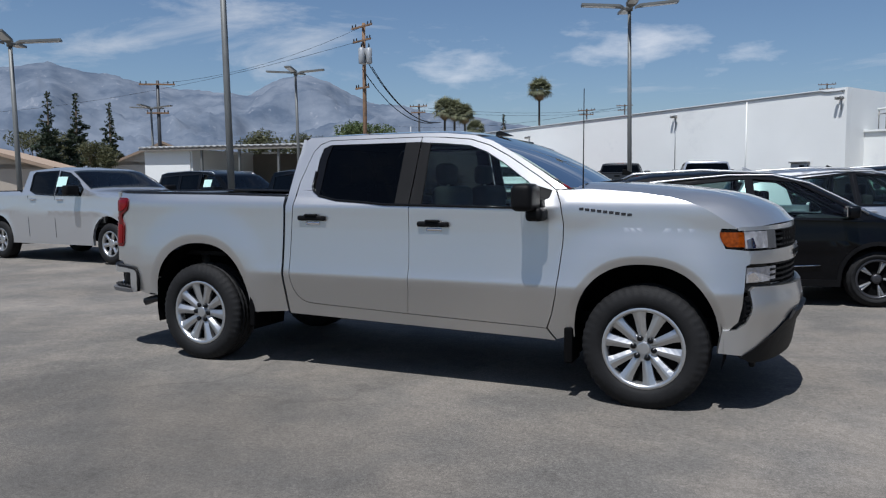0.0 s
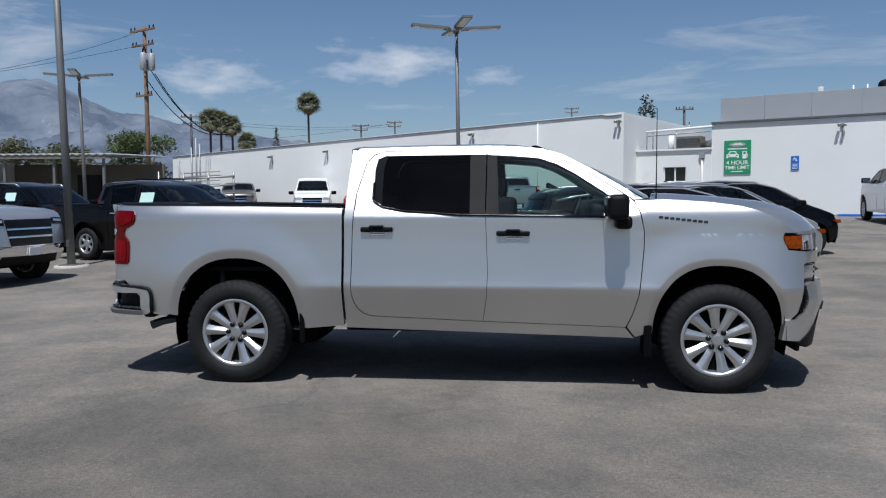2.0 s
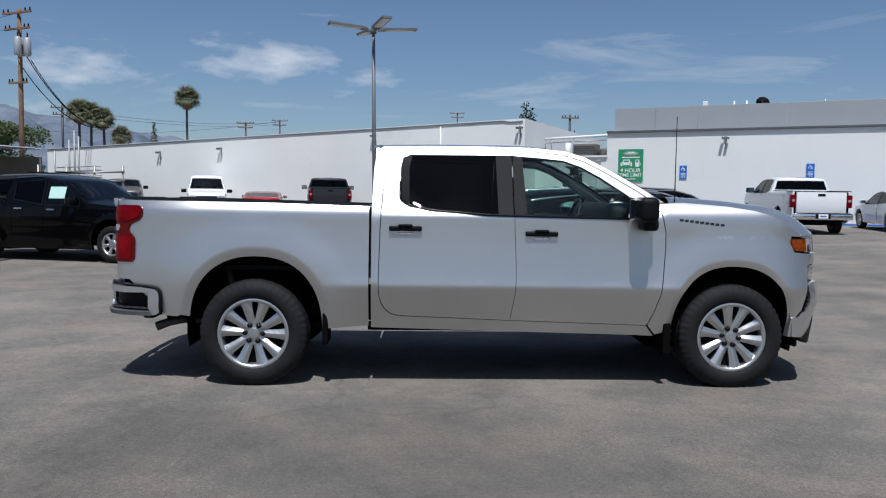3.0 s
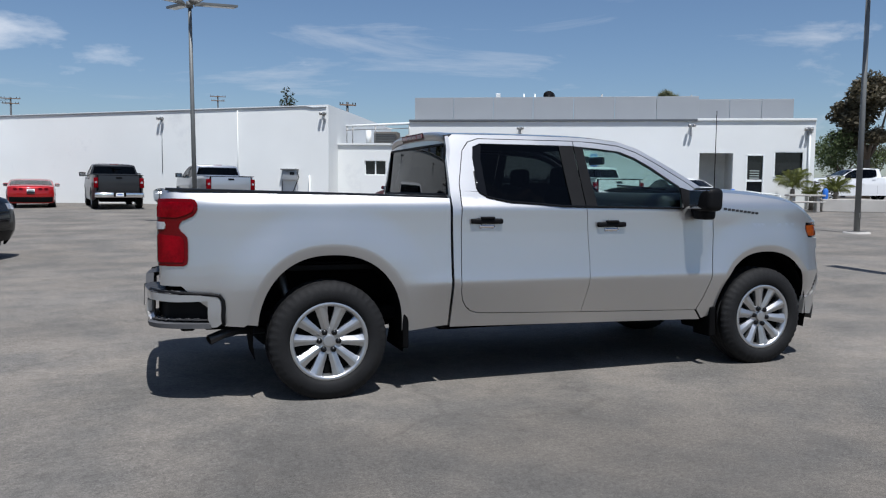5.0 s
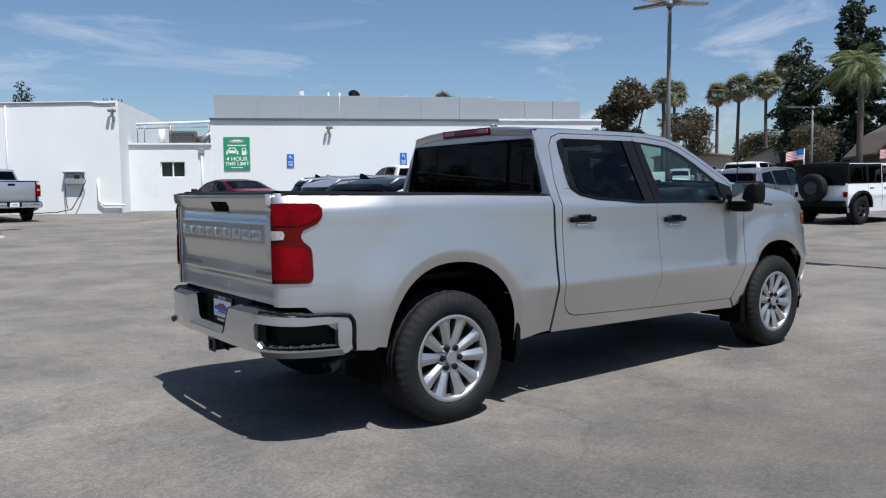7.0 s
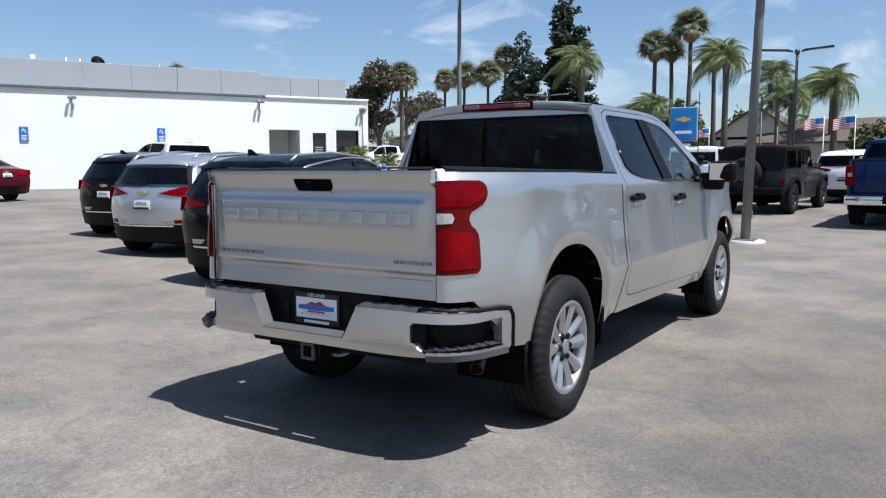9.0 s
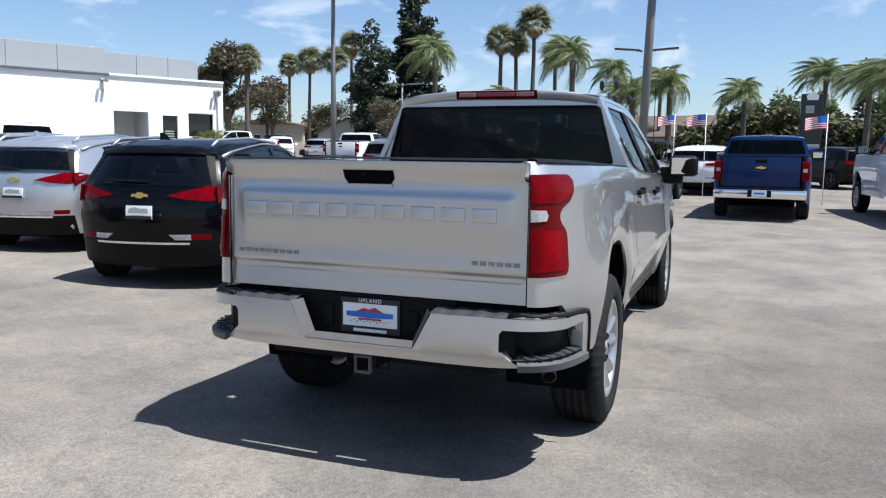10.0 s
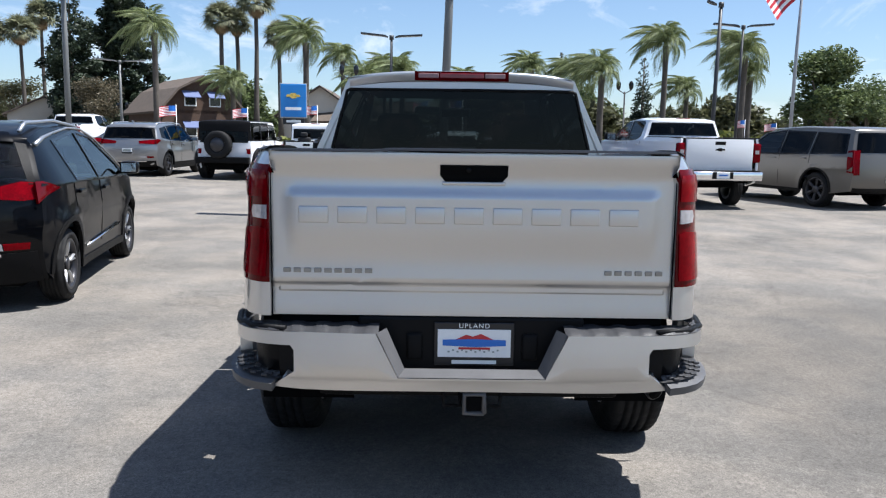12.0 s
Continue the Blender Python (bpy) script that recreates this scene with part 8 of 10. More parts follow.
car("hatch", 5.35, 7.78, 11, SILVER_2, "silver electric hatchback with red tail lamps", "hatchback", "electric hatchbacks in a row", extra=(roof_rails, chrome_line), front_tint=GLASS_CLEAR, tint=GLASS_CLEAR)
car("hatch", 6.66, 10.65, 11, NAVY_BLACK, "black electric hatchback at the end of the row", "hatchback", "electric hatchbacks in a row", extra=(roof_rails, chrome_line), front_tint=GLASS_CLEAR, tint=GLASS_CLEAR)
car("suv", 21.9, 9.5, -2, GREY_SILVER, "silver compact sport utility with black cladding", "suv", emblem=None, extra=(roof_rails,))
car("jeep", 21.8, 6.5, -5, WHITE_PAINT, "white off-roader with black hardtop and rear spare wheel", "off-roader", emblem=None, roof_mat=TRIM)
car("gladiator", 24.9, 4.6, 0, WHITE_PAINT, "white off-road pickup with upright cab", "off-roader", emblem=None, bump_mat=TRIM)
car("jeep", 19.5, 1.1, -7, GUNMETAL, "black four-door off-roader with rear spare wheel", "off-roader", emblem=None, roof_mat=TRIM)
car("pickup", 17.0, -2.3, -4, BLUE_PAINT, "dark blue pickup with chrome rear bumper and gold emblem", "pickup truck")
car("pickup", 16.2, -5.68, 6.5, WHITE_PAINT, "white lifted heavy-duty pickup with chrome bumper", "pickup truck", lift=0.14, emblem=TRIM_GLOSS)
car("big_suv", 15.87, -9.15, 17, GREY_PAINT, "bronze-grey full-size sport utility with roof rails and black wheels", "suv", extra=(roof_rails,), emblem=None)

# ---- mountains behind the town ----
RIDGE = [(96, 0.4), (100, 1.9), (104, 3.3), (107.1, 4.05), (109.6, 4.4), (112.9, 4.87), (115.4, 5.25), (117.8, 5.65), (119.9, 5.95), (121.5, 6.7), (122.9, 7.35), (124.1, 7.72), (125.9, 7.56), (127.0, 7.13), (128.6, 6.31), (129.8, 6.5),
         (133.5, 6.6), (135.3, 6.78), (137.1, 7.3), (138.8, 7.5), (141.0, 7.95), (143.7, 7.5), (150, 7.0), (160, 5.6), (172, 3.0), (180, 0.8)]


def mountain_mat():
    m, n, l, b = node_mat("haze_tinted_mountain")
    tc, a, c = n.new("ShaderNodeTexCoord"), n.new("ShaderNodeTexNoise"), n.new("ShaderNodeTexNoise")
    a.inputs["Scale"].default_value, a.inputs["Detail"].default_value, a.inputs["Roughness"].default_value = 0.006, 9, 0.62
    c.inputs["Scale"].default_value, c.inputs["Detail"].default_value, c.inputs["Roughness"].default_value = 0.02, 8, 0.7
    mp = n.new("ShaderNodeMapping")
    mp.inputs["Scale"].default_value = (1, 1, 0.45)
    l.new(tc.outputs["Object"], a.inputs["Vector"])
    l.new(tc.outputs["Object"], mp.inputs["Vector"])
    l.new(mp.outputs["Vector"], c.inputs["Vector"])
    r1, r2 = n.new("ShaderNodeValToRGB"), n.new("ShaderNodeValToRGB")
    # the haze of distance is mixed into these blue-grey rock colours
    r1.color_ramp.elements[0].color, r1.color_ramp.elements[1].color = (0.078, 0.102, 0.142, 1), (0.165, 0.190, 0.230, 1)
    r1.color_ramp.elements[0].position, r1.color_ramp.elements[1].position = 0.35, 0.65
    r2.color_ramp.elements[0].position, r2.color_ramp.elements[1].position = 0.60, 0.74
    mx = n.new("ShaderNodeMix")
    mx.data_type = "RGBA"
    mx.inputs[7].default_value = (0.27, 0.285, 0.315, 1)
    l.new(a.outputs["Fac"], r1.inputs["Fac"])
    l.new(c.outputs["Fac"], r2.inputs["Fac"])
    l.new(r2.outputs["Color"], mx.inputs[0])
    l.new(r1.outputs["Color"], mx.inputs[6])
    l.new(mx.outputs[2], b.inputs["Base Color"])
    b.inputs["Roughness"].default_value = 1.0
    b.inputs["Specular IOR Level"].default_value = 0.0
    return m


def build_mountains():
    rows, cols = 26, 340
    verts, faces = [], []
    for j in range(rows):
        f = j / (rows - 1)
        r = 1750 + 1650 * f
        for i in range(cols):
            az = 95 + 86.0 * i / (cols - 1)
            el = lerp_table(RIDGE, az)
            crest = math.tan(radians(el)) * 3400
            x, y = r * math.cos(radians(az)), r * math.sin(radians(az))
            p = Vector((x * 0.0022, y * 0.0022, 3.1))
            nz = noise.ridged_multi_fractal(p, 0.9, 2.1, 6, 1.0, 2.0) - 1.0
            nf = noise.fractal(Vector((x * 0.010, y * 0.010, 0.7)), 0.9, 2.0, 5)
            h = crest * f ** 1.25 * (1 - 0.16 * (1 - f)) + (nz * 75 + nf * 22) * (4 * f * (1 - f)) * min(1.0, el / 3) + nf * 9 * f + 4 * noise.noise(Vector((az * 3.1, 0, 0)))
            verts.append((x, y, h if j else -40))
    for j in range(rows - 1):
        for i in range(cols - 1):
            faces.append((j * cols + i, j * cols + i + 1, (j + 1) * cols + i + 1, (j + 1) * cols + i))
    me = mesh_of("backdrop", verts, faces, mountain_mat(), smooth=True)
    place("backdrop", me, label="mountain range behind the town, coloured blue-grey for haze", category="mountains", kind="structure")


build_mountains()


# ---- trees ----
def leaf_cloud(rng, blobs, count, size, droop=0.0, narrow=0.45):
    """Many small leaf-clump quads through a set of ellipsoid blobs, denser towards their skins."""
    verts, faces = [], []
    vol = [b_[3] * b_[4] * b_[5] for b_ in blobs]
    tot = sum(vol)
    for b_, v in zip(blobs, vol):
        for _ in range(max(6, int(count * v / tot))):
            d = Vector((rng.gauss(0, 1), rng.gauss(0, 1), rng.gauss(0, 1))).normalized()
            k = rng.random() ** 0.38
            k *= 0.82 + 0.36 * noise.noise(d * 2.3 + Vector((b_[0], b_[1], b_[2])))
            p = Vector((b_[0] + d.x * b_[3] * k, b_[1] + d.y * b_[4] * k, b_[2] + d.z * b_[5] * k))
            s = size * rng.uniform(0.6, 1.4)
            a = Vector((rng.gauss(0, 1), rng.gauss(0, 1), rng.gauss(0, 0.6) - droop)).normalized()
            c = a.cross(Vector((rng.gauss(0, 1), rng.gauss(0, 1), rng.gauss(0, 1)))).normalized() * narrow
            o = len(verts)
            verts += [p - a * s, p + c * s, p + a * s * 1.1, p - c * s * 0.9]
            faces.append((o, o + 1, o + 2, o + 3))
    return verts, faces


def broad_tree(x, y, top, width, mat, seed, label, count=2600, leaf_size=0.16, trunk=0.30, name="tree"):
    rng = random.Random(seed)
    z0 = gz(x, y)
    h = top - z0
    t = thing(name, pose(x, y, z0, 0, 0, rng.uniform(0, 360)), label, "tree", "trees round the lot")
    part("trunk", tube_mesh("trunk", [(0, 0, -0.2), (0.05, 0.03, h * 0.22), (0.0, 0.1, h * 0.42)], [h * 0.034, h * 0.026, h * 0.018], BARK, 8), t)
    blobs = []
    for k in range(9):
        a = rng.uniform(0, 6.28)
        r = width * 0.5 * rng.uniform(0.25, 0.72)
        zz = h * rng.uniform(0.42, 0.86)
        s = width * rng.uniform(0.16, 0.27)
        blobs.append((r * math.cos(a), r * math.sin(a), zz, s, s, s * rng.uniform(0.6, 0.9)))
        if k < 6:
            part("limb", tube_mesh("limb", [(0, 0.05, h * 0.30), (r * 0.5 * math.cos(a), r * 0.5 * math.sin(a), h * 0.45), (r * math.cos(a), r * math.sin(a), zz)], [h * 0.018, h * 0.011, h * 0.004], BARK, 6), t)
    blobs.append((0, 0, h * 0.80, width * 0.28, width * 0.28, h * 0.20))
    v, f = leaf_cloud(rng, blobs, int(count * 1.9), leaf_size * 0.70 * h / 6.0)
    part("crown", mesh_of("crown", v, f, mat), t)
    return t


def conifer(x, y, top, width, mat, seed, label, count=3000, low=0.12, name="conifer"):
    rng = random.Random(seed)
    z0 = gz(x, y)
    h = top - z0
    t = thing(name, pose(x, y, z0, 0, 0, rng.uniform(0, 360)), label, "conifer", "trees round the lot")
    part("trunk", tube_mesh("trunk", [(0, 0, -0.2), (0, 0, h * 0.5), (0, 0, h * 0.97)], [h * 0.020, h * 0.013, h * 0.003], BARK, 8), t)
    blobs = []
    n = 90
    for k in range(n):
        f = low + (0.97 - low) * k / (n - 1)
        prof = width * 0.5 * (math.sin(math.pi * min(1.0, (1.05 - f) * (1.6 if width > 6 else 1.05)) * 0.5) ** (0.7 if width > 6 else 1.1)) * rng.uniform(0.60, 1.12)
        a = k * 2.4 + rng.uniform(-0.4, 0.4)
        r = prof * rng.uniform(0.20, 0.78)
        s = max(width * 0.06, prof * rng.uniform(0.30, 0.46))
        blobs.append((r * math.cos(a), r * math.sin(a), h * f, s, s, s * 0.62))
        if k % 9 == 0:
            part("limb", tube_mesh("limb", [(0, 0, h * (f - 0.03)), (r * math.cos(a), r * math.sin(a), h * f)], [h * 0.008, h * 0.003], BARK, 5), t)
    v, f = leaf_cloud(rng, blobs, int(count * 3.0), 0.0125 * h, 0.15, 0.5)
    part("crown", mesh_of("crown", v, f, mat), t)
    return t


FROND_FAN, FROND_FEATHER = None, None


def fan_frond():
    """A fan leaf on its stalk: narrow pointed fingers spread in a half disc, tips drooping."""
    verts, faces = [(0, -0.02, 0), (0, 0.02, 0), (0.8, 0.015, 0.10), (0.8, -0.015, 0.10)], [(0, 1, 2, 3)]
    for k in range(19):
        a = radians(-95 + 190 * k / 18)
        o = len(verts)
        dx, dy = math.cos(a), math.sin(a)
        L = 0.95 - 0.22 * abs(math.sin(a)) + 0.06 * (k % 2)
        b0 = Vector((0.8, 0, 0.10))
        mid, tip = b0 + Vector((dx * L * 0.55, dy * L * 0.55, -0.01)), b0 + Vector((dx * L, dy * L, -0.26 - 0.10 * (k % 3)))
        s = Vector((-dy, dx, 0)) * 0.048
        verts.extend([b0 - s * 0.3, b0 + s * 0.3, mid + s, mid - s, tip])
        faces.extend([(o, o + 1, o + 2, o + 3), (o + 3, o + 2, o + 4)])
    return verts, faces


def feather_frond(L=2.6, bend=1.0):
    """An arching leaf with a row of hanging, narrow leaflets on both sides of the rib."""
    verts, faces = [], []
    n = 44
    rib = []
    for i in range(n + 1):
        f = i / n
        rib.append(Vector((L * (f - 0.20 * bend * f * f), 0, 0.85 * math.sin(f * 1.5) * L * 0.34 - 0.62 * bend * f ** 2.0 * L * 0.5)))
    for i in range(0, n, 4):
        o = len(verts)
        w = 0.022 * (1 - i / n) + 0.004
        verts.extend([rib[i] + Vector((0, -w, 0)), rib[i] + Vector((0, w, 0)), rib[i + 4] + Vector((0, w, 0)), rib[i + 4] + Vector((0, -w, 0))])
        faces.append((o, o + 1, o + 2, o + 3))
    for i in range(4, n + 1):
        f = i / n
        ll = (0.66 * math.sin(math.pi * (0.16 + 0.80 * f)) + 0.12) * (0.85 + 0.3 * ((i * 7) % 5) / 4)
        for s in (-1, 1):
            o = len(verts)
            p = rib[i]
            d = (rib[i] - rib[i - 1]).normalized()
            lie = 0.30 + 0.30 * ((i * 3 + s) % 4) / 3
            tip = p + d * ll * 0.45 + Vector((0, s * ll * lie, -ll * 0.85))
            mid = p + d * ll * 0.30 + Vector((0, s * ll * 0.36, -ll * 0.18))
            verts.extend([p, mid + d * 0.024, tip, mid - d * 0.024])
            faces.append((o, o + 1, o + 2, o + 3))
    return verts, faces


def crown_of(rng, frond, n, lo, hi, scale, mat, name, wind=(0, 0)):
    verts, faces = [], []
    fv, ff = frond
    for k in range(n):
        az = 2 * math.pi * (k * 0.618 + rng.uniform(-0.04, 0.04))
        f = (k + 0.5) / n
        el = lo + (hi - lo) * f ** 0.8
        m = Matrix.Rotation(az, 4, "Z") @ Matrix.Rotation(-radians(el), 4, "Y") @ Matrix.Rotation(rng.uniform(-0.4, 0.4), 4, "X") @ Matrix.Scale(scale * rng.uniform(0.82, 1.15), 4)
        o = len(verts)
        for v in fv:
            p = m @ Vector(v)
            r = p.length / scale
            verts.append(p + Vector((wind[0], wind[1], 0)) * r * r * 0.12 * scale)
        faces += [tuple(o + i for i in q) for q in ff]
    return mesh_of(name, verts, faces, mat)


def fan_palm(x, y, top, seed, scale=1.0, label="tall fan palm with a skirt of dry leaves"):
    rng = random.Random(seed)
    z0 = gz(x, y)
    h = top - z0 - 0.85 * scale
    t = thing("fan_palm", pose(x, y, z0, rng.uniform(-1, 1), rng.uniform(-1, 1), rng.uniform(0, 360)), label, "palm", "fan palms along the street")
    part("trunk", tube_mesh("trunk", [(0, 0, -0.2), (0.05, 0, h * 0.3), (0, 0.06, h * 0.7), (0, 0, h)], [0.40, 0.27, 0.22, 0.20], PALM_BARK, 9), t)
    part("crown", crown_of(rng, fan_frond(), 64, -36, 86, 0.74 * scale, LEAF_PALM_DARK, "crown"), t, m=Matrix.Translation((0, 0, h)))
    part("dry_skirt", crown_of(rng, fan_frond(), 60, -90, -58, 0.52 * scale, PALM_SKIRT, "dry_skirt"), t, "hanging dry leaves", m=Matrix.Translation((0, 0, h + 0.15)))
    return t


def queen_palm(x, y, top, seed, scale=1.0, wind=(0.25, 1.3), label="feather palm with arching wind-blown leaves"):
    rng = random.Random(seed)
    z0 = gz(x, y)
    h = top - z0 - 0.85 * scale
    t = thing("feather_palm", pose(x, y, z0), label, "palm", "feather palms along the street")
    part("trunk", tube_mesh("trunk", [(0, 0, -0.2), (0.03, 0.02, h * 0.4), (0, 0, h * 0.86), (0, 0, h)], [0.26, 0.21, 0.19, 0.26], PALM_BARK, 9), t)
    part("crown", crown_of(rng, feather_frond(2.8, 2.1), 28, -25, 84, 0.86 * scale, LEAF_PALM, "crown", wind), t, m=Matrix.Translation((0, 0, h)))
    return t


for i, (x, y, z, s) in enumerate(((94.4, 66.2, 16.4, 1.9), (101.9, 63.9, 16.5, 1.8), (99.1, 58.9, 16.9, 2.0), (101.1, 55.4, 17.1, 2.0), (106.6, 55.6, 20.0, 2.1), (78.0, 22.7, 15.2, 1.65), (81.3, 21.9, 15.2, 1.5), (78.8, 19.5, 17.2, 1.75),
                                  (82.0, 17.6, 14.0, 1.5), (-43.3, 146.5, 22.0, 2.3), (-57.4, 130.6, 17.2, 2.1), (-55.5, 131.4, 16.9, 2.1), (-53.2, 131.0, 15.9, 1.9), (-40.5, 105.1, 10.8, 1.4), (69.0, 49.0, 13.0, 1.4), (45.5, 58.0, 10.8, 1.2))):
    fan_palm(x, y, z, 40 + i, s)
for i, (x, y, z, s) in enumerate(((50.3, 9.4, 9.3, 1.25), (52.5, 20.5, 10.2, 1.35), (70.5, 9.4, 10.4, 1.25), (80.8, 6.2, 10.6, 1.4), (65.8, -2.0, 7.8, 1.3), (75.5, -8.9, 10.3, 1.5), (45.0, -9.8, 6.9, 1.15), (53.8, -16.2, 10.0, 1.35),
                                  (42.7, -17.7, 8.0, 1.25), (44.0, -18.6, 6.6, 0.9), (62.9, -20.7, 7.2, 1.2), (50.5, 2.8, 7.2, 1.25), (47.0, 4.8, 6.2, 1.1), (55.1, -9.7, 7.8, 1.2), (88.2, 59.1, 9.9, 1.8), (60.0, 17.0, 7.0, 1.2))):
    queen_palm(x, y, z, 80 + i, s)
for i, (x, y, z, w, lab, n) in enumerate(((78.3, 38.5, 17.2, 7.5, "tall dark irregular conifer", 5200), (84.0, 35.7, 22.3, 9.0, "very tall dark conifer with clumped boughs", 6500), (-53.8, 40.8, 9.7, 3.4, "dark conifer beside a low house", 2600),
                                         (-53.5, 43.4, 9.8, 3.4, "dark conifer behind the parked trucks", 2600), (-48.5, 42.5, 8.6, 3.0, "narrow dark conifer behind parked trucks", 2600), (29.0, 191.5, 27.0, 9.0, "far dark conifer over the white wall", 1500),
                                         (-36.5, 106.5, 12.2, 4.0, "far dark conifer beyond the white wall", 1400), (73.5, -19.7, 10.5, 4.5, "dark conifer behind feather palms", 2200), (85.0, -13.3, 12.2, 3.0, "slim dark conifer over the hedge", 1500))):
    conifer(x, y, z, w, LEAF_DARK, 120 + i, lab, n)
for i, (x, y, z, w, mt, lab, n) in enumerate(((42.6, 32.4, 9.5, 5.4, LEAF_BROWN, "broad tree with brown-green leaves", 5200), (43.0, 34.6, 6.0, 6.5, LEAF_GREEN, "low green street tree", 3200),
                                             (51.5, -27.5, 9.0, 7.0, LEAF_GREEN, "broad pale green tree", 5200), (61.9, -35.7, 8.0, 8.0, LEAF_GREEN, "green tree behind parked cars", 3000), (-27.3, 47.3, 6.7, 6.0, LEAF_GREEN, "round green tree behind the carport", 3600),
                                             (-38.2, 49.8, 6.6, 5.0, LEAF_OLIVE, "olive-green tree behind the carport", 2400), (-38.3, 55.8, 6.6, 6.0, LEAF_OLIVE, "olive-green tree beyond the carport", 2400), (-58.3, 43.2, 6.8, 8.0, LEAF_OLIVE, "wide olive tree by a low house", 3000),
                                             (-40.1, 33.8, 4.8, 3.6, LEAF_OLIVE, "dark bushy tree beside a low house", 2600), (64.7, 30.2, 7.2, 6.0, LEAF_BROWN, "grey-brown tree by the shingled house", 3000), (87.9, 58.0, 12.6, 9.0, LEAF_BROWN, "tall brown-green street tree", 3600),
                                             (110.2, 60.5, 10.3, 10.0, LEAF_OLIVE, "olive tree along the street", 2600), (75.0, 60.0, 7.6, 6.0, LEAF_OLIVE, "tree in the far street", 2400))):
    broad_tree(x, y, z, w, mt, 200 + i, lab, n)


def far_hedge(name, pts, h, mat, count, label, seed):
    rng = random.Random(seed)
    blobs = []
    for (a, c) in zip(pts, pts[1:]):
        k = max(2, int(math.hypot(c[0] - a[0], c[1] - a[1]) / 3.5))
        for i in range(k):
            f = i / k
            hh = h * rng.uniform(0.55, 1.15)
            x, y = a[0] + (c[0] - a[0]) * f, a[1] + (c[1] - a[1]) * f
            blobs.append((x, y, gz(x, y) + hh * 0.5, rng.uniform(2.2, 4.0), rng.uniform(2.2, 4.0), hh * 0.55))
    v, f = leaf_cloud(rng, blobs, count, 0.36)
    place(name, mesh_of(name, v, f, mat), label=label, category="trees", kind="stuff")


far_hedge("far_trees", [(100, 30), (106, 4), (98, -14), (90, -32), (84, -52), (76, -70)], 8.5, LEAF_GREEN, 60000, "belt of green trees beyond the street", 5)
far_hedge("far_trees", [(120, 70), (112, 40), (104, 24)], 8.0, LEAF_OLIVE, 20000, "olive-green trees far along the street", 6)
far_hedge("far_trees", [(74, 2), (72, -10), (68, -22), (64, -38), (58, -52)], 5.8, LEAF_OLIVE, 34000, "low belt of olive-green trees beyond the street palms", 9)
far_hedge("shrubs", [(60, 16), (62, 6), (60, -6), (58, -18), (54, -30)], 2.2, LEAF_YELLOW, 11000, "yellow-green shrubs along the street", 7)
far_hedge("far_trees", [(-70, 70), (-52, 78), (-36, 82), (-20, 90)], 5.0, LEAF_OLIVE, 8000, "far trees behind the long wall", 8)


# ---- houses and sheds around ----
def house(x, y, turn, w, d, h, ridge, wall, roof, label, windows=2, name="house", gambrel=False, awnings=False):
    t = thing(name, pose(x, y, gz(x, y) - 0.2, 0, 0, turn), label, "house", "buildings round the lot")
    part("wall", box_mesh("wall", (w, d, h), wall, 0, (0, 0, h / 2)), t)
    o = 0.5
    if gambrel:
        prof = [(-d / 2 - o, h - 0.2), (-d / 2 * 0.62, h + ridge * 0.62), (0, h + ridge), (d / 2 * 0.62, h + ridge * 0.62), (d / 2 + o, h - 0.2)]
    else:
        prof = [(-d / 2 - o, h - 0.15), (0, h + ridge), (d / 2 + o, h - 0.15)]
    verts, faces = [], []
    for sx in (-w / 2 - o, w / 2 + o):
        verts += [(sx, p, q) for p, q in prof] + [(sx, p * 0.98, q - 0.18) for p, q in prof]
    n = len(prof)
    for i in range(n - 1):
        faces += [(i, i + 1, 2 * n + i + 1, 2 * n + i), (n + i + 1, n + i, 3 * n + i, 3 * n + i + 1), (i, n + i, n + i + 1, i + 1), (2 * n + i + 1, 3 * n + i + 1, 3 * n + i, 2 * n + i)]
    faces += [(0, 2 * n, 3 * n, n), (n - 1, 2 * n - 1, 4 * n - 1, 3 * n - 1)]
    part("roof", mesh_of("roof", verts, faces, roof), t)
    for sx in (-w / 2, w / 2):
        part("gable", mesh_of("gable", [(sx, p * 0.96, q - 0.1) for p, q in prof], [tuple(range(n))], wall), t)
    for sx, fx in ((-w / 2 - 0.02, "x"), (None, "y")):
        for k in range(windows):
            if fx == "x":
                py = (k - (windows - 1) / 2) * d / (windows + 0.6)
                for zz in ((h * 0.55,) if not gambrel else (h * 0.5, h + ridge * 0.30)):
                    wn_ = part("window", box_mesh("window", (0.08, 1.1, 1.2), SIGN_WHITE, 0.02, (sx, py * 0.8, zz)), t)
                    part("pane", box_mesh("pane", (0.10, 0.92, 1.0), WINDOW_DARK, 0, (sx, py * 0.8, zz)), wn_)
                    if awnings:
                        part("awning", prism_mesh("awning", [(0, 0), (-0.7, -0.55), (-0.7, -0.62), (0, -0.1)], (py * 0.8 - 0.75, py * 0.8 + 0.75), AWNING, "y"), wn_, "blue canvas awning", m=Matrix.Translation((sx, 0, zz + 0.75)))
            else:
                px = (k - (windows - 1) / 2) * w / (windows + 0.6)
                wn_ = part("window", box_mesh("window", (1.1, 0.08, 1.2), SIGN_WHITE, 0.02, (px, -d / 2 - 0.02, h * 0.55)), t)
                part("pane", box_mesh("pane", (0.92, 0.10, 1.0), WINDOW_DARK, 0, (px, -d / 2 - 0.02, h * 0.55)), wn_)
    return t


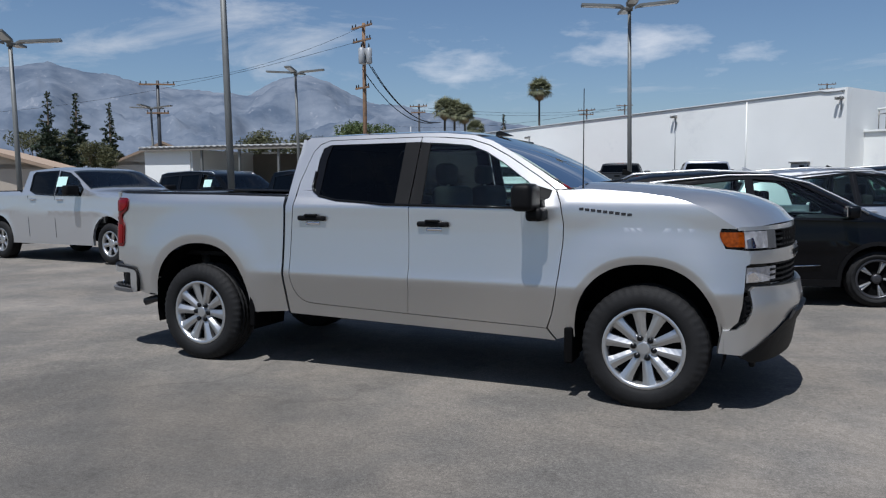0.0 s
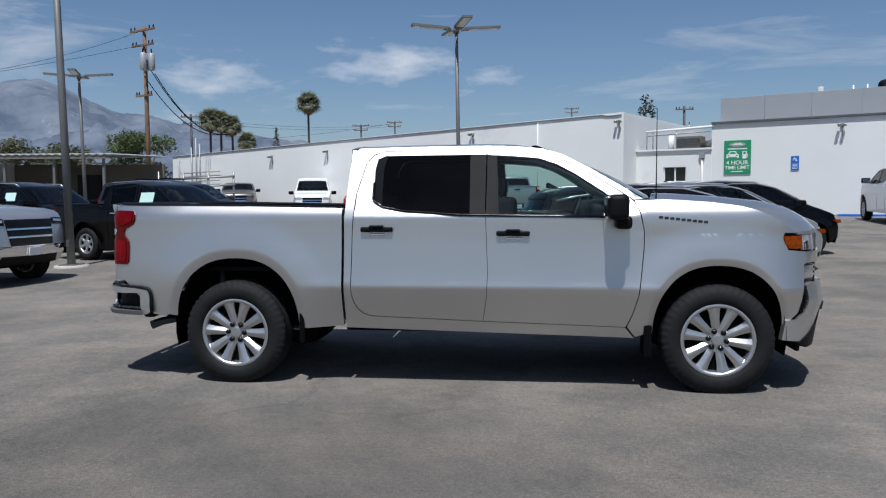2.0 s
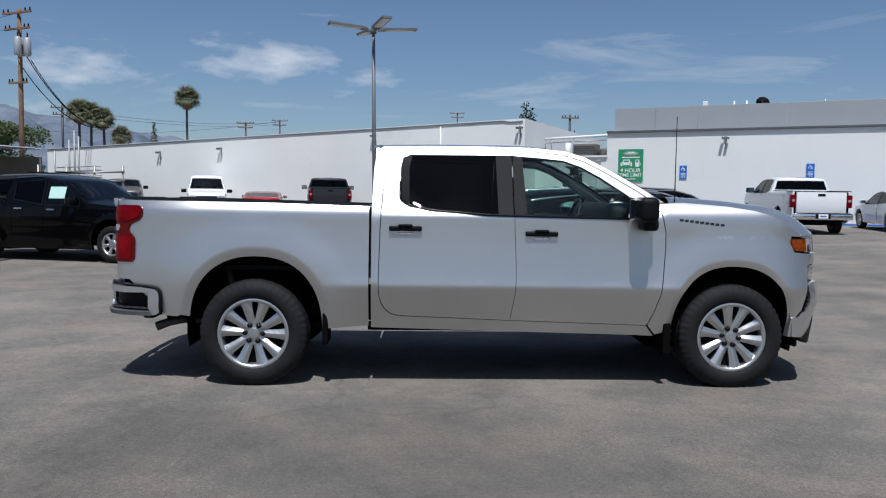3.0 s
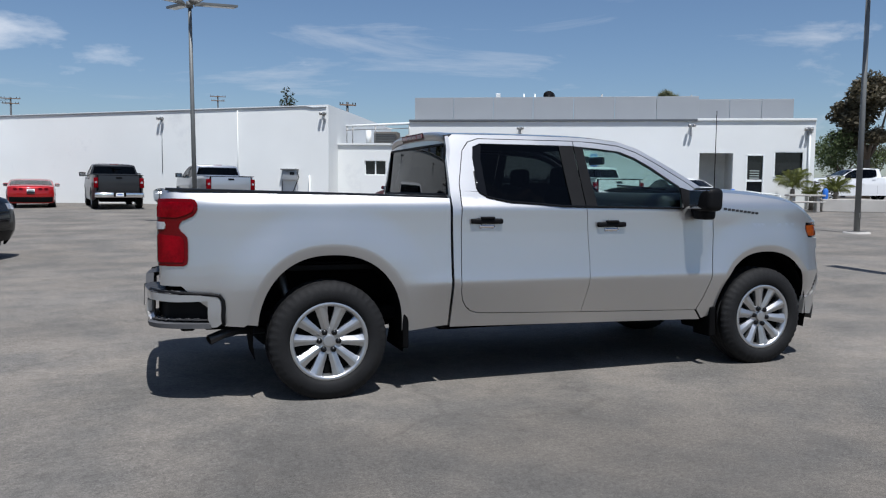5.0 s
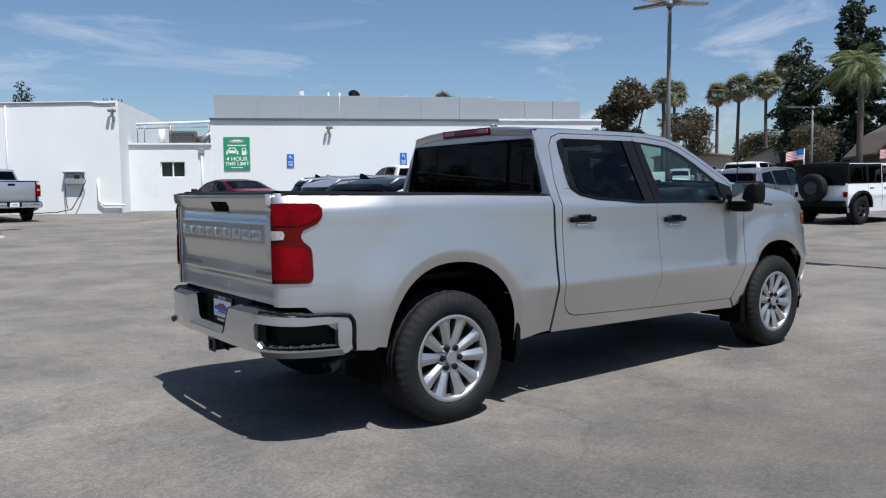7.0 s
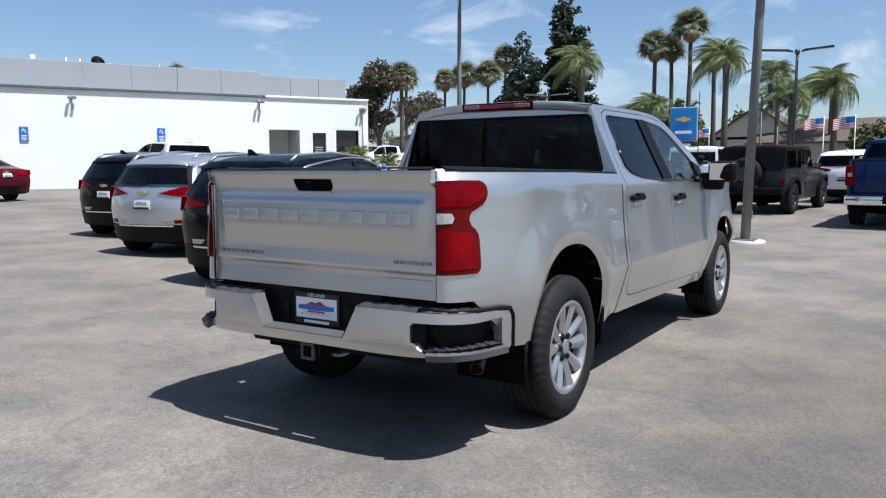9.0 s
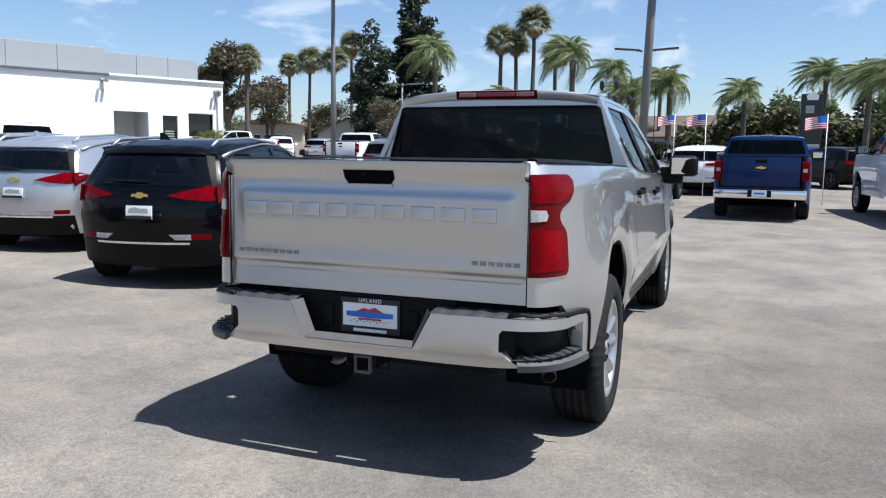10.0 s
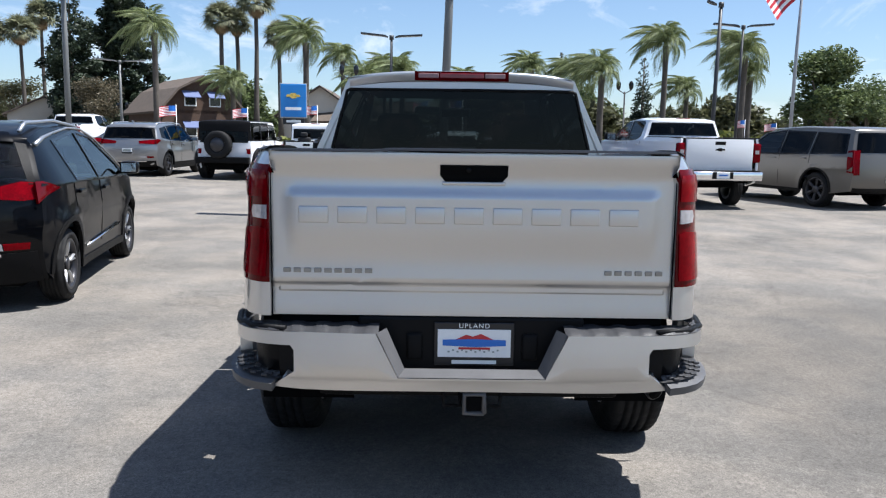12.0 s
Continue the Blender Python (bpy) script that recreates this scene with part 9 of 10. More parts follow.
house(71.0, 24.6, 38, 9.6, 7.4, 3.5, 3.1, WALL_BROWN, ROOF_BROWN, "brown shingled gambrel house with blue awnings", gambrel=True, awnings=True)
house(88.0, 13.4, 0, 11.0, 9.0, 4.0, 3.2, WALL_CREAM, ROOF_BROWN, "cream gabled house behind the street palms")
house(84.0, 6.0, 80, 14.0, 8.0, 3.6, 2.2, WALL_BEIGE, ROOF_BROWN, "beige house with brown roof beyond the street", 4)
house(100.0, 66.0, 30, 22.0, 10.0, 4.8, 0.7, WALL_BEIGE, ROOF_TAN, "low beige commercial building far along the street", 5)
house(84.0, 44.5, 28, 9.0, 7.0, 3.2, 1.8, WALL_CREAM, ROOF_BROWN, "small pale house among palms", 2)
house(116.0, 58.0, 20, 16.0, 10.0, 4.0, 1.0, WALL_BEIGE, ROOF_TAN, "beige shop building at the street's end", 4)
house(-42.0, 27.0, -48, 16.0, 9.0, 2.9, 1.3, WALL_BEIGE, ROOF_TAN, "low beige building with tan roof", 0)
house(-45.5, 44.5, -40, 11.0, 7.0, 3.3, 1.6, WALL_CREAM, ROOF_TAN, "cream house with tan hip roof", 2)
house(78.0, -26.0, 100, 22.0, 6.0, 2.6, 0.3, WALL_CREAM, CORRUGATED, "low pale building along the street", 4)


def build_carport():
    p1, p2 = Vector((-27.5, 29.2)), Vector((-17.6, 30.2))
    d = (p2 - p1)
    turn = math.degrees(math.atan2(d.y, d.x))
    L = d.length
    z0 = gz(-22, 30)
    t = thing("carport", pose(p1.x, p1.y, z0, 0, 0, turn), "long open carport with corrugated roof and white end wall", "carport")
    part("back_wall", box_mesh("back_wall", (L - 0.6, 0.2, 3.2), CARPORT_IN, 0, (L / 2 - 0.8, 6.5, 1.6)), t)
    part("end_wall", box_mesh("end_wall", (0.2, 6.5, 3.3), STUCCO, 0, (-0.1, 3.25, 1.65)), t, "white end wall")
    part("front_panel", box_mesh("front_panel", (3.2, 0.18, 3.3), STUCCO, 0, (-1.7, 0.0, 1.65)), t, "white front panel")
    n = 60
    verts, faces = [], []
    for i in range(n + 1):
        x = -3.4 + (L + 2.2) * i / n
        zz = 3.42 + (0.06 if i % 2 else 0.0)
        verts += [(x, -0.5, zz), (x, 7.0, zz + 0.25), (x, -0.5, zz - 0.05), (x, 7.0, zz + 0.2)]
    for i in range(n):
        o, q = 4 * i, 4 * i + 4
        faces += [(o, q, q + 1, o + 1), (o + 3, q + 3, q + 2, o + 2), (o + 2, q + 2, q, o)]
    part("roof", mesh_of("roof", verts, faces, CORRUGATED), t, "corrugated metal roof")
    part("fascia", box_mesh("fascia", (L + 2.0, 0.06, 0.14), CARPORT_IN, 0, ((L - 4.8) / 2, -0.42, 3.28)), t)
    for k in range(4):
        part("post", box_mesh("post", (0.12, 0.12, 3.3), POLE_GREY, 0.01, (0.8 + k * (L - 2.4) / 3, -0.2, 1.65)), t)
    part("doorway", box_mesh("doorway", (1.4, 0.1, 2.0), DARK_ROOM, 0, (L * 0.45, 6.35, 1.6)), t)
    for k in range(3):
        part("ceiling_batten", box_mesh("ceiling_batten", (1.3, 0.16, 0.08), LED_WHITE, 0.01, (1.2 + 2.6 * k, 2.5, 3.10)), t, "white ceiling lamp batten")
    r = thing("steel_rack", pose(-17.0, 31.0, gz(-17, 31), 0, 0, turn - 12), "grey steel rack of rails beside the carport", "rack")
    for k in range(4):
        part("rail", tube_mesh("rail", [(0, 0, 0.8 + 0.42 * k), (4.4, 0, 0.95 + 0.42 * k)], 0.05, STEEL, 6), r)
    for k in range(4):
        part("post", tube_mesh("post", [(0.1 + 1.4 * k, 0.05, 0), (0.1 + 1.4 * k, 0.05, 2.5)], 0.05, STEEL, 6), r)


build_carport()


# ---- utility poles and cables ----
def utility_pole(x, y, top, arms, label, cans=0, mat=None, r=0.16, turn=0.0):
    z0 = gz(x, y)
    t = thing("utility_pole", pose(x, y, z0, 0, 0, turn), label, "utility pole", "utility poles")
    h = top - z0
    part("pole", tube_mesh("pole", [(0, 0, -0.3), (0.02, 0, h * 0.5), (0, 0, h)], [r, r * 0.86, r * 0.68], mat or WOOD_POLE, 10), t)
    for dz, L in arms:
        ar = part("crossarm", box_mesh("crossarm", (L, 0.10, 0.12), WOOD_POLE, 0.01, (0, -0.16, h - dz)), t)
        for q in (-0.46, -0.30, 0.30, 0.46):
            part("insulator", tube_mesh("insulator", [(q * L, -0.16, h - dz + 0.05), (q * L, -0.16, h - dz + 0.24)], [0.05, 0.035], TRIM, 6), ar)
    for k in range(cans):
        cx, cy = ((0.40, -0.28), (0.86, -0.20), (0.62, -0.62))[k]
        cn = part("transformer", tube_mesh("transformer", [(cx, cy, h - 2.75), (cx, cy, h - 2.70), (cx, cy, h - 1.80), (cx, cy, h - 1.72)], [0.16, 0.20, 0.20, 0.12], STUCCO_GREY, 12), t, "grey transformer can")
        part("bushing", tube_mesh("bushing", [(cx, cy, h - 1.75), (cx, cy, h - 1.45)], 0.04, TRIM, 6), cn)
        part("hanger", box_mesh("hanger", (abs(cx), 0.05, 0.06), POLE_DARK, 0, (cx / 2, cy * 0.6, h - 2.1)), cn)
    return t


utility_pole(-21.6, 39.0, 12.0, ((0.25, 2.3), (1.15, 2.0), (4.2, 1.5)), "brown wooden utility pole with three transformers", 3, turn=-25)
utility_pole(-35.2, 74.7, 10.6, ((0.3, 2.2), (1.0, 1.8)), "far dark utility pole", mat=POLE_DARK)
utility_pole(-38.8, 38.2, 9.2, ((0.3, 2.6), (2.4, 1.6)), "dark utility pole behind a low house", mat=POLE_DARK, turn=30)
utility_pole(-22.1, 100.3, 11.6, ((0.2, 2.4), (0.8, 2.0)), "far utility pole over the white wall", mat=POLE_DARK)
utility_pole(-21.1, 121.0, 14.0, ((0.2, 2.6), (0.9, 2.2)), "far utility pole over the white wall", mat=POLE_DARK)
utility_pole(8.4, 132.9, 17.0, ((0.2, 2.6), (0.9, 2.2)), "far utility pole over the white wall", mat=POLE_DARK)
utility_pole(15.7, 66.7, 9.6, ((0.3, 1.6),), "dark utility pole behind the low roof", 1, mat=POLE_DARK)
lamp_mast(-34.1, 32.9, 6.5, 0.09, 4, 15, "grey light mast with crossed lamp heads by a low house", base=False)


def cable(a, c, sag, r=0.012):
    pts = []
    for k in range(13):
        f = k / 12
        p = Vector(a) * (1 - f) + Vector(c) * f
        pts.append(p - Vector((0, 0, 4 * sag * f * (1 - f))))
    place("power_cable", tube_mesh("power_cable", pts, r, TRIM, 4), label="thin black overhead power cable", category="cable", group="overhead cables")


for dx in (-0.4, 0.0, 0.3):
    cable((-21.2 + dx, 38.8, 9.4 - abs(dx)), (-19.2 + dx * 0.5, 45.5, 5.9), 1.1, 0.028)
for dz in (0, -0.35):
    cable((-21.1, 121.0, 13.6 + dz), (-35.2, 74.7, 10.2 + dz), 0.8, 0.02)
cable((-21.1, 121, 13.7), (-90, 160, 16.0), 2.0, 0.025)
cable((-21.6, 39, 11.8), (-38.8, 38.2, 9.0), 0.7)
cable((-21.6, 39, 10.9), (-75.0, 37.0, 8.0), 1.6)


# ---- fixtures of the dealership ----
def text_mesh(words, size, mat, extrude=0.003):
    cu = bpy.data.curves.new("lettering", "FONT")
    cu.body, cu.size, cu.align_x, cu.align_y, cu.extrude = words, size, "CENTER", "CENTER", extrude
    cu.offset = size * 0.012
    tmp = new("tmp_text", cu)
    me = bpy.data.meshes.new_from_object(tmp.evaluated_get(bpy.context.evaluated_depsgraph_get()))
    bpy.data.objects.remove(tmp)
    me.materials.clear()
    me.materials.append(mat)
    return me


FLAT = pose(0, 0, 0, 90, 0, 0)


def build_signs():
    C0 = 31.27
    t = thing("parking_sign", fpose(-3.80, C0 - 0.03, 3.18), "green charging-station sign with white car and pump", "sign")
    part("board", box_mesh("board", (1.16, 0.03, 1.50), SIGN_GREEN, 0.005, (0, 0, 0)), t)
    part("oval", prism_mesh("oval", [(0.36 * math.cos(k * 0.3927), 0.10 * math.sin(k * 0.3927)) for k in range(16)], (-0.024, -0.017), SIGN_GREY, "y"), t, m=Matrix.Translation((0, 0, 0.56)))
    part("oval_peak", prism_mesh("oval_peak", [(-0.26, 0), (-0.08, 0.07), (0.02, 0.05), (0.10, 0.08), (0.26, 0)], (-0.028, -0.02), SIGN_WHITE, "y"), t, m=Matrix.Translation((0, 0, 0.55)))
    part("line_of_text", box_mesh("line_of_text", (0.84, 0.008, 0.05), SIGN_WHITE, 0, (0, -0.02, 0.37)), t)
    part("car_picture", prism_mesh("car_picture", [(-0.27, -0.14), (-0.27, 0.02), (-0.19, 0.05), (-0.13, 0.17), (0.13, 0.17), (0.19, 0.05), (0.27, 0.02), (0.27, -0.14), (0.20, -0.14), (0.20, -0.09), (-0.20, -0.09), (-0.20, -0.14)], (-0.024, -0.017), SIGN_WHITE, "y"), t, m=Matrix.Translation((-0.20, 0, 0.10)))
    part("car_window", prism_mesh("car_window", [(-0.14, 0.05), (-0.10, 0.13), (0.10, 0.13), (0.14, 0.05)], (-0.028, -0.022), SIGN_GREEN, "y"), t, m=Matrix.Translation((-0.20, 0, 0.10)))
    for q in (-0.38, -0.02):
        part("car_lamp", box_mesh("car_lamp", (0.07, 0.008, 0.05), SIGN_GREEN, 0, (q, -0.025, 0.07)), t)
    part("pump_picture", prism_mesh("pump_picture", [(-0.10, -0.17), (-0.10, 0.16), (0.08, 0.16), (0.08, 0.06), (0.14, 0.02), (0.14, -0.12), (0.11, -0.12), (0.11, 0.0), (0.08, 0.02), (0.08, -0.17)], (-0.024, -0.017), SIGN_WHITE, "y"), t, m=Matrix.Translation((0.32, 0, 0.10)))
    part("pump_screen", box_mesh("pump_screen", (0.10, 0.008, 0.10), SIGN_GREEN, 0, (0.31, -0.026, 0.18)), t)
    part("lettering", text_mesh("4 HOUR", 0.26, SIGN_WHITE), t, m=Matrix.Translation((0, -0.022, -0.25)) @ FLAT)
    part("lettering", text_mesh("TIME LIMIT", 0.225, SIGN_WHITE), t, m=Matrix.Translation((0, -0.022, -0.47)) @ FLAT)
    part("line_of_text", box_mesh("line_of_text", (0.52, 0.008, 0.035), SIGN_WHITE, 0, (0, -0.02, -0.64)), t)
    for s, z in ((-1.40, 2.85), (3.86, 2.90)):
        a = thing("accessible_sign", fpose(s, C0 - 0.03, z), "blue accessible-parking sign with white wheelchair figure", "sign", "accessible-parking signs")
        part("board", box_mesh("board", (0.32, 0.02, 0.60), BLUE_CARD, 0.004), a)
        part("wheel_figure", tube_mesh("wheel_figure", [(0.065 * math.cos(k * 0.45) - 0.01, -0.014, 0.13 + 0.065 * math.sin(k * 0.45)) for k in range(-3, 10)], 0.011, SIGN_WHITE, 5), a)
        part("body_figure", tube_mesh("body_figure", [(-0.03, -0.014, 0.25), (-0.02, -0.014, 0.15), (0.05, -0.014, 0.15), (0.08, -0.014, 0.07)], 0.012, SIGN_WHITE, 5), a)
        for k in range(4):
            part("line_of_text", box_mesh("line_of_text", (0.22 - 0.03 * (k % 2), 0.006, 0.022), SIGN_WHITE, 0, (0, -0.012, -0.05 - 0.06 * k)), a)
    # wall lamps and cameras
    for s, c, z in ((-8.72, 29.6, 4.95), (-16.8, 29.6, 4.75), (-27.2, 29.6, 4.25), (-32.0, 29.6, 4.1), (0.40, C0, 4.40), (8.22, C0 - 0.05, 4.52), (13.3, C0, 4.35)):
        w = thing("wall_lamp", fpose(s, c - 0.02, z), "small grey twin floodlight on a bracket", "wall lamp", "wall lamps on the facade")
        part("bracket", box_mesh("bracket", (0.12, 0.10, 0.12), STUCCO_GREY, 0.01, (0, -0.03, 0)), w)
        for q in (-1, 1):
            part("lamp_head", box_mesh("lamp_head", (0.12, 0.20, 0.12), STEEL, 0.03, (q * 0.10, -0.18, -0.04), 3), w)
        part("conduit", tube_mesh("conduit", [(0, -0.01, -0.05), (0, -0.01, -0.5 if s > -12 or s < -20 else -2.6)], 0.022, STUCCO_GREY, 6), w)
    for s, z0, z1 in ((13.42, 0.6, 4.3), (-5.35, 0.6, 3.3), (-12.95, 0.6, 5.1)):
        w = thing("downpipe", fpose(s, (29.6 if s < -9 else C0) - 0.06, 0), "white-painted downpipe with box head", "downpipe", "downpipes")
        part("pipe", tube_mesh("pipe", [(0, 0, z0), (0, 0, z1)], 0.03 if s < -9 else 0.045, STUCCO, 8), w)
        if s > -9:
            part("box_head", box_mesh("box_head", (0.22, 0.16, 0.26), STUCCO_GREY, 0.02, (0, 0, z1), taper=1.2), w)
    # charger on the long wall
    ch = thing("wall_charger", fpose(-10.35, 29.6 - 0.12, 2.05), "grey wall-mounted vehicle charger with hanging cable", "charger")
    part("cabinet", box_mesh("cabinet", (0.72, 0.20, 0.48), STUCCO_GREY, 0.03, (0, 0, 0), 3), ch)
    part("hood", box_mesh("hood", (0.82, 0.30, 0.06), STEEL, 0.01, (0, -0.04, 0.27)), ch)
    part("screen", box_mesh("screen", (0.22, 0.01, 0.14), WINDOW_DARK, 0, (0.14, -0.105, 0.08)), ch)
    part("charge_cable", tube_mesh("charge_cable", [(0.38, -0.06, 0.15), (0.46, -0.08, -0.1), (0.22, -0.08, -0.7), (-0.12, -0.10, -1.28), (-0.60, -0.5, -1.40), (-1.5, -0.7, -1.42)], 0.022, TRIM, 6), ch, "black charging cable")
    part("charge_cable", tube_mesh("charge_cable", [(-0.36, -0.06, -0.2), (-0.34, -0.06, -0.9), (-0.30, -0.06, -1.25)], 0.02, TRIM, 6), ch)
    part("floor_pipe", tube_mesh("floor_pipe", [(0.95, 0.02, 0.0), (0.95, 0.02, -0.95), (1.15, 0.02, -1.12), (2.0, 0.02, -1.12)], 0.045, STUCCO, 8), ch, "white pipe along the wall foot")
    # roof equipment
    ac = thing("roof_unit", fpose(-6.35, C0 + 1.4, 3.50), "tan rooftop air-conditioning unit with duct", "air conditioner")
    part("cabinet", box_mesh("cabinet", (1.15, 0.9, 0.75), CARPORT_IN, 0.02, (0, 0, 0.42)), ac)
    for k in range(7):
        part("louvre", box_mesh("louvre", (0.95, 0.02, 0.035), STEEL, 0, (0, -0.46, 0.18 + 0.085 * k)), ac)
    part("duct", tube_mesh("duct", [(0.55, 0, 0.35), (0.95, 0, 0.40), (1.2, 0, 0.62), (1.3, 0, 0.30)], 0.20, STEEL, 10), ac)
    part("tank", tube_mesh("tank", [(-1.0, 0.2, 0), (-1.0, 0.2, 0.9)], 0.14, STUCCO, 10), ac)
    rl = thing("roof_rail", fpose(-6.6, C0 + 0.7, 3.50), "white pipe rail over the low roof", "rail")
    part("rail", tube_mesh("rail", [(-1.7, 0, 1.05), (1.6, 0, 1.18)], 0.06, STUCCO, 8), rl)
    part("rail", tube_mesh("rail", [(-1.7, 0, 0.85), (1.6, 0, 0.95)], 0.02, STEEL, 6), rl)
    for q in (-1.65, -1.35, -0.2, 1.5):
        part("post", tube_mesh("post", [(q, 0, 0), (q, 0, 1.1)], 0.025, STEEL, 6), rl)
    for s, z, kind in ((-0.85, 6.0, 0), (0.45, 6.0, 1), (1.0, 6.0, 1), (1.65, 5.95, 2), (4.3, 5.95, 3), (8.6, 5.9, 4)):
        v = thing("roof_vent", fpose(s, C0 + 2.4, 4.5), "small rooftop vent or aerial behind the panel screen", "vent", "rooftop vents")
        hh = z - 4.5 + 0.28
        if kind == 2:
            part("dish", tube_mesh("dish", [(0, 0, hh - 0.2), (0.05, -0.16, hh - 0.1), (0.06, -0.2, hh - 0.08)], [0.05, 0.26, 0.30], TRIM, 14), v)
            part("mast", tube_mesh("mast", [(0, 0, 0), (0, 0, hh - 0.1)], 0.03, STEEL, 6), v)
        elif kind == 0:
            part("hood", box_mesh("hood", (0.22, 0.2, 0.26), SIGN_WHITE, 0.02, (0, 0, hh - 0.1)), v)
            part("mast", tube_mesh("mast", [(0, 0, 0), (0, 0, hh - 0.2)], 0.05, STEEL, 6), v)
        else:
            part("mast", tube_mesh("mast", [(0, 0, 0), (0, 0, hh)], 0.035, SIGN_WHITE if kind == 1 else STEEL, 6), v)
    # conduits at the far left end of the long wall
    cd = thing("wall_conduits", fpose(-40.2, 29.6 - 0.08, 0), "grey conduits, meter boxes and brackets on the white wall", "conduits")
    for q, z0, z1 in ((-1.2, 0.8, 4.3), (0.2, 0.8, 5.0), (0.7, 0.8, 5.6), (1.1, 0.8, 5.2)):
        part("conduit", tube_mesh("conduit", [(q, 0, z0), (q, 0, z1)], 0.05, STUCCO_GREY, 6), cd)
    for z in (2.0, 2.6, 3.2):
        part("bracket", tube_mesh("bracket", [(-0.9, -0.05, z), (3.2, -0.05, z + 0.08)], 0.04, STUCCO_GREY, 6), cd)
    part("meter_box", box_mesh("meter_box", (0.7, 0.25, 1.0), STUCCO_GREY, 0.02, (-0.4, -0.05, 2.0)), cd)


build_signs()


def build_entrance():
    C0 = 31.27
    # white pipe handrails before the doors
    for s0, s1 in ((8.4, 9.9), (10.4, 11.9)):
        zf = 0.62
        r = thing("handrail", fpose(s0, C0 - 1.3, zf), "white-painted pipe handrail by the entrance", "handrail", "entrance handrails")
        for z in (0.45, 0.9):
            part("rail", tube_mesh("rail", [(0, 0, z), (s1 - s0, 0, z - 0.18)], 0.028, SIGN_WHITE, 8), r)
        for q in (0, 0.5, 1.0):
            part("post", tube_mesh("post", [(q * (s1 - s0), 0, 0), (q * (s1 - s0), 0, 0.9 - 0.18 * q)], 0.028, SIGN_WHITE, 8), r)
    for x, y in ((20.9, 19.6), (25.6, 19.4)):
        b_ = thing("bollard", pose(x, y, gz(x, y)), "blue-painted steel bollard beside the entrance", "bollard", "blue bollards")
        part("post", tube_mesh("post", [(0, 0, 0), (0, 0, 0.92), (0, 0, 1.0)], [0.11, 0.11, 0.05], BLUE_STEEL, 12), b_)
        part("foot", tube_mesh("foot", [(0, 0, -0.02), (0, 0, 0.04)], 0.16, CONCRETE, 12), b_)
    for i, (s, h) in enumerate(((12.5, 1.6), (14.3, 1.35), (13.3, 1.0))):
        p = U * s - N_OUT * (C0 - 1.0)
        rng = random.Random(300 + i)
        t = thing("small_palm", pose(p.x, p.y, gz(p.x, p.y)), "small green palm shrub by the entrance wall", "palm", "small palms by the entrance")
        part("trunk", tube_mesh("trunk", [(0, 0, -0.1), (0, 0, h * 0.6)], [0.12, 0.09], PALM_BARK, 8), t)
        part("crown", crown_of(rng, feather_frond(2.6, 1.2), 15, 5, 80, 0.30 * h, LEAF_YELLOW, "crown"), t, m=Matrix.Translation((0, 0, h * 0.6)))
    b_ = thing("bench", fpose(12.6, C0 - 2.4, gz(22.9, 20.3)), "grey concrete picnic bench by the entrance", "bench")
    part("top", box_mesh("top", (1.5, 0.6, 0.08), CONCRETE, 0.02, (0, 0, 0.72)), b_)
    for q in (-0.5, 0.5):
        part("leg", box_mesh("leg", (0.14, 0.4, 0.70), CONCRETE, 0.02, (q, 0, 0.35)), b_)
        part("seat", box_mesh("seat", (1.3, 0.25, 0.06), CONCRETE, 0.02, (0, 1.1 * q, 0.44)), b_)
    place("planter_kerb", box_mesh("planter_kerb", (8.0, 0.35, 0.55), CONCRETE, 0.03, (0, 0, 0.25)), m=pose(29.0, 17.6, gz(29, 17.6), 0, 0, -28), label="low pale concrete planter wall at the drive", category="kerb", kind="structure")


build_entrance()


# ---- flags, signs and posts along the street ----
def flag_mesh(w, h, ripple):
    """A striped flag with a star field, rippled; one mesh with three materials."""
    verts, faces, mi = [], [], []
    nx = 14
    for j in range(14):
        for i in range(nx + 1):
            u = i / nx
            verts.append((u * w, ripple * math.sin(u * 7 + 0.4) * u, -j * h / 13 - 0.12 * w * u * u))
    for j in range(13):
        for i in range(nx):
            o = j * (nx + 1) + i
            faces.append((o, o + 1, o + nx + 2, o + nx + 1))
            mi.append(2 if i < nx * 0.4 and j < 7 else (0 if j % 2 == 0 else 1))
    return mesh_of("cloth", verts, faces, [RED_CARD, WHITE_CARD, BLUE_CARD], smooth=True, index=mi)


def small_flag(x, y, z, turn, size=0.75, label="small striped flag on a slim white staff"):
    t = thing("flag", pose(x, y, z, 0, 0, turn), label, "flag", "small flags on parked cars")
    part("staff", tube_mesh("staff", [(0, 0, gz(x, y) - z - 0.05), (0, 0, 0.04)], 0.012, SIGN_WHITE, 6), t)
    part("cloth", flag_mesh(size, size * 0.6, 0.07), t)


for x, y, z, a in ((24.5, 9.7, 2.75, 120), (28.1, 8.0, 2.85, 110), (29.6, 5.4, 3.05, 110), (22.4, -0.6, 2.95, 95), (19.9, -3.9, 2.75, 100), (25.5, 0.6, 3.1, 100), (35.0, -15.0, 2.9, 100), (36.0, -17.0, 2.8, 80)):
    small_flag(x, y, z, a, 0.60)
fp = thing("flagpole", pose(37.1, -18.2, gz(37, -18), 0, 0, 0), "tall grey flagpole with a large striped flag", "flagpole")
part("pole", tube_mesh("pole", [(0, 0, 0), (0.02, -0.05, 6), (0.1, -0.25, 12.5)], [0.10, 0.085, 0.05], STUCCO_GREY, 10), fp)
part("cloth", flag_mesh(3.4, 2.1, 0.3), fp, "large striped flag", m=pose(0.1, -0.22, 11.5, 0, 34, 93))
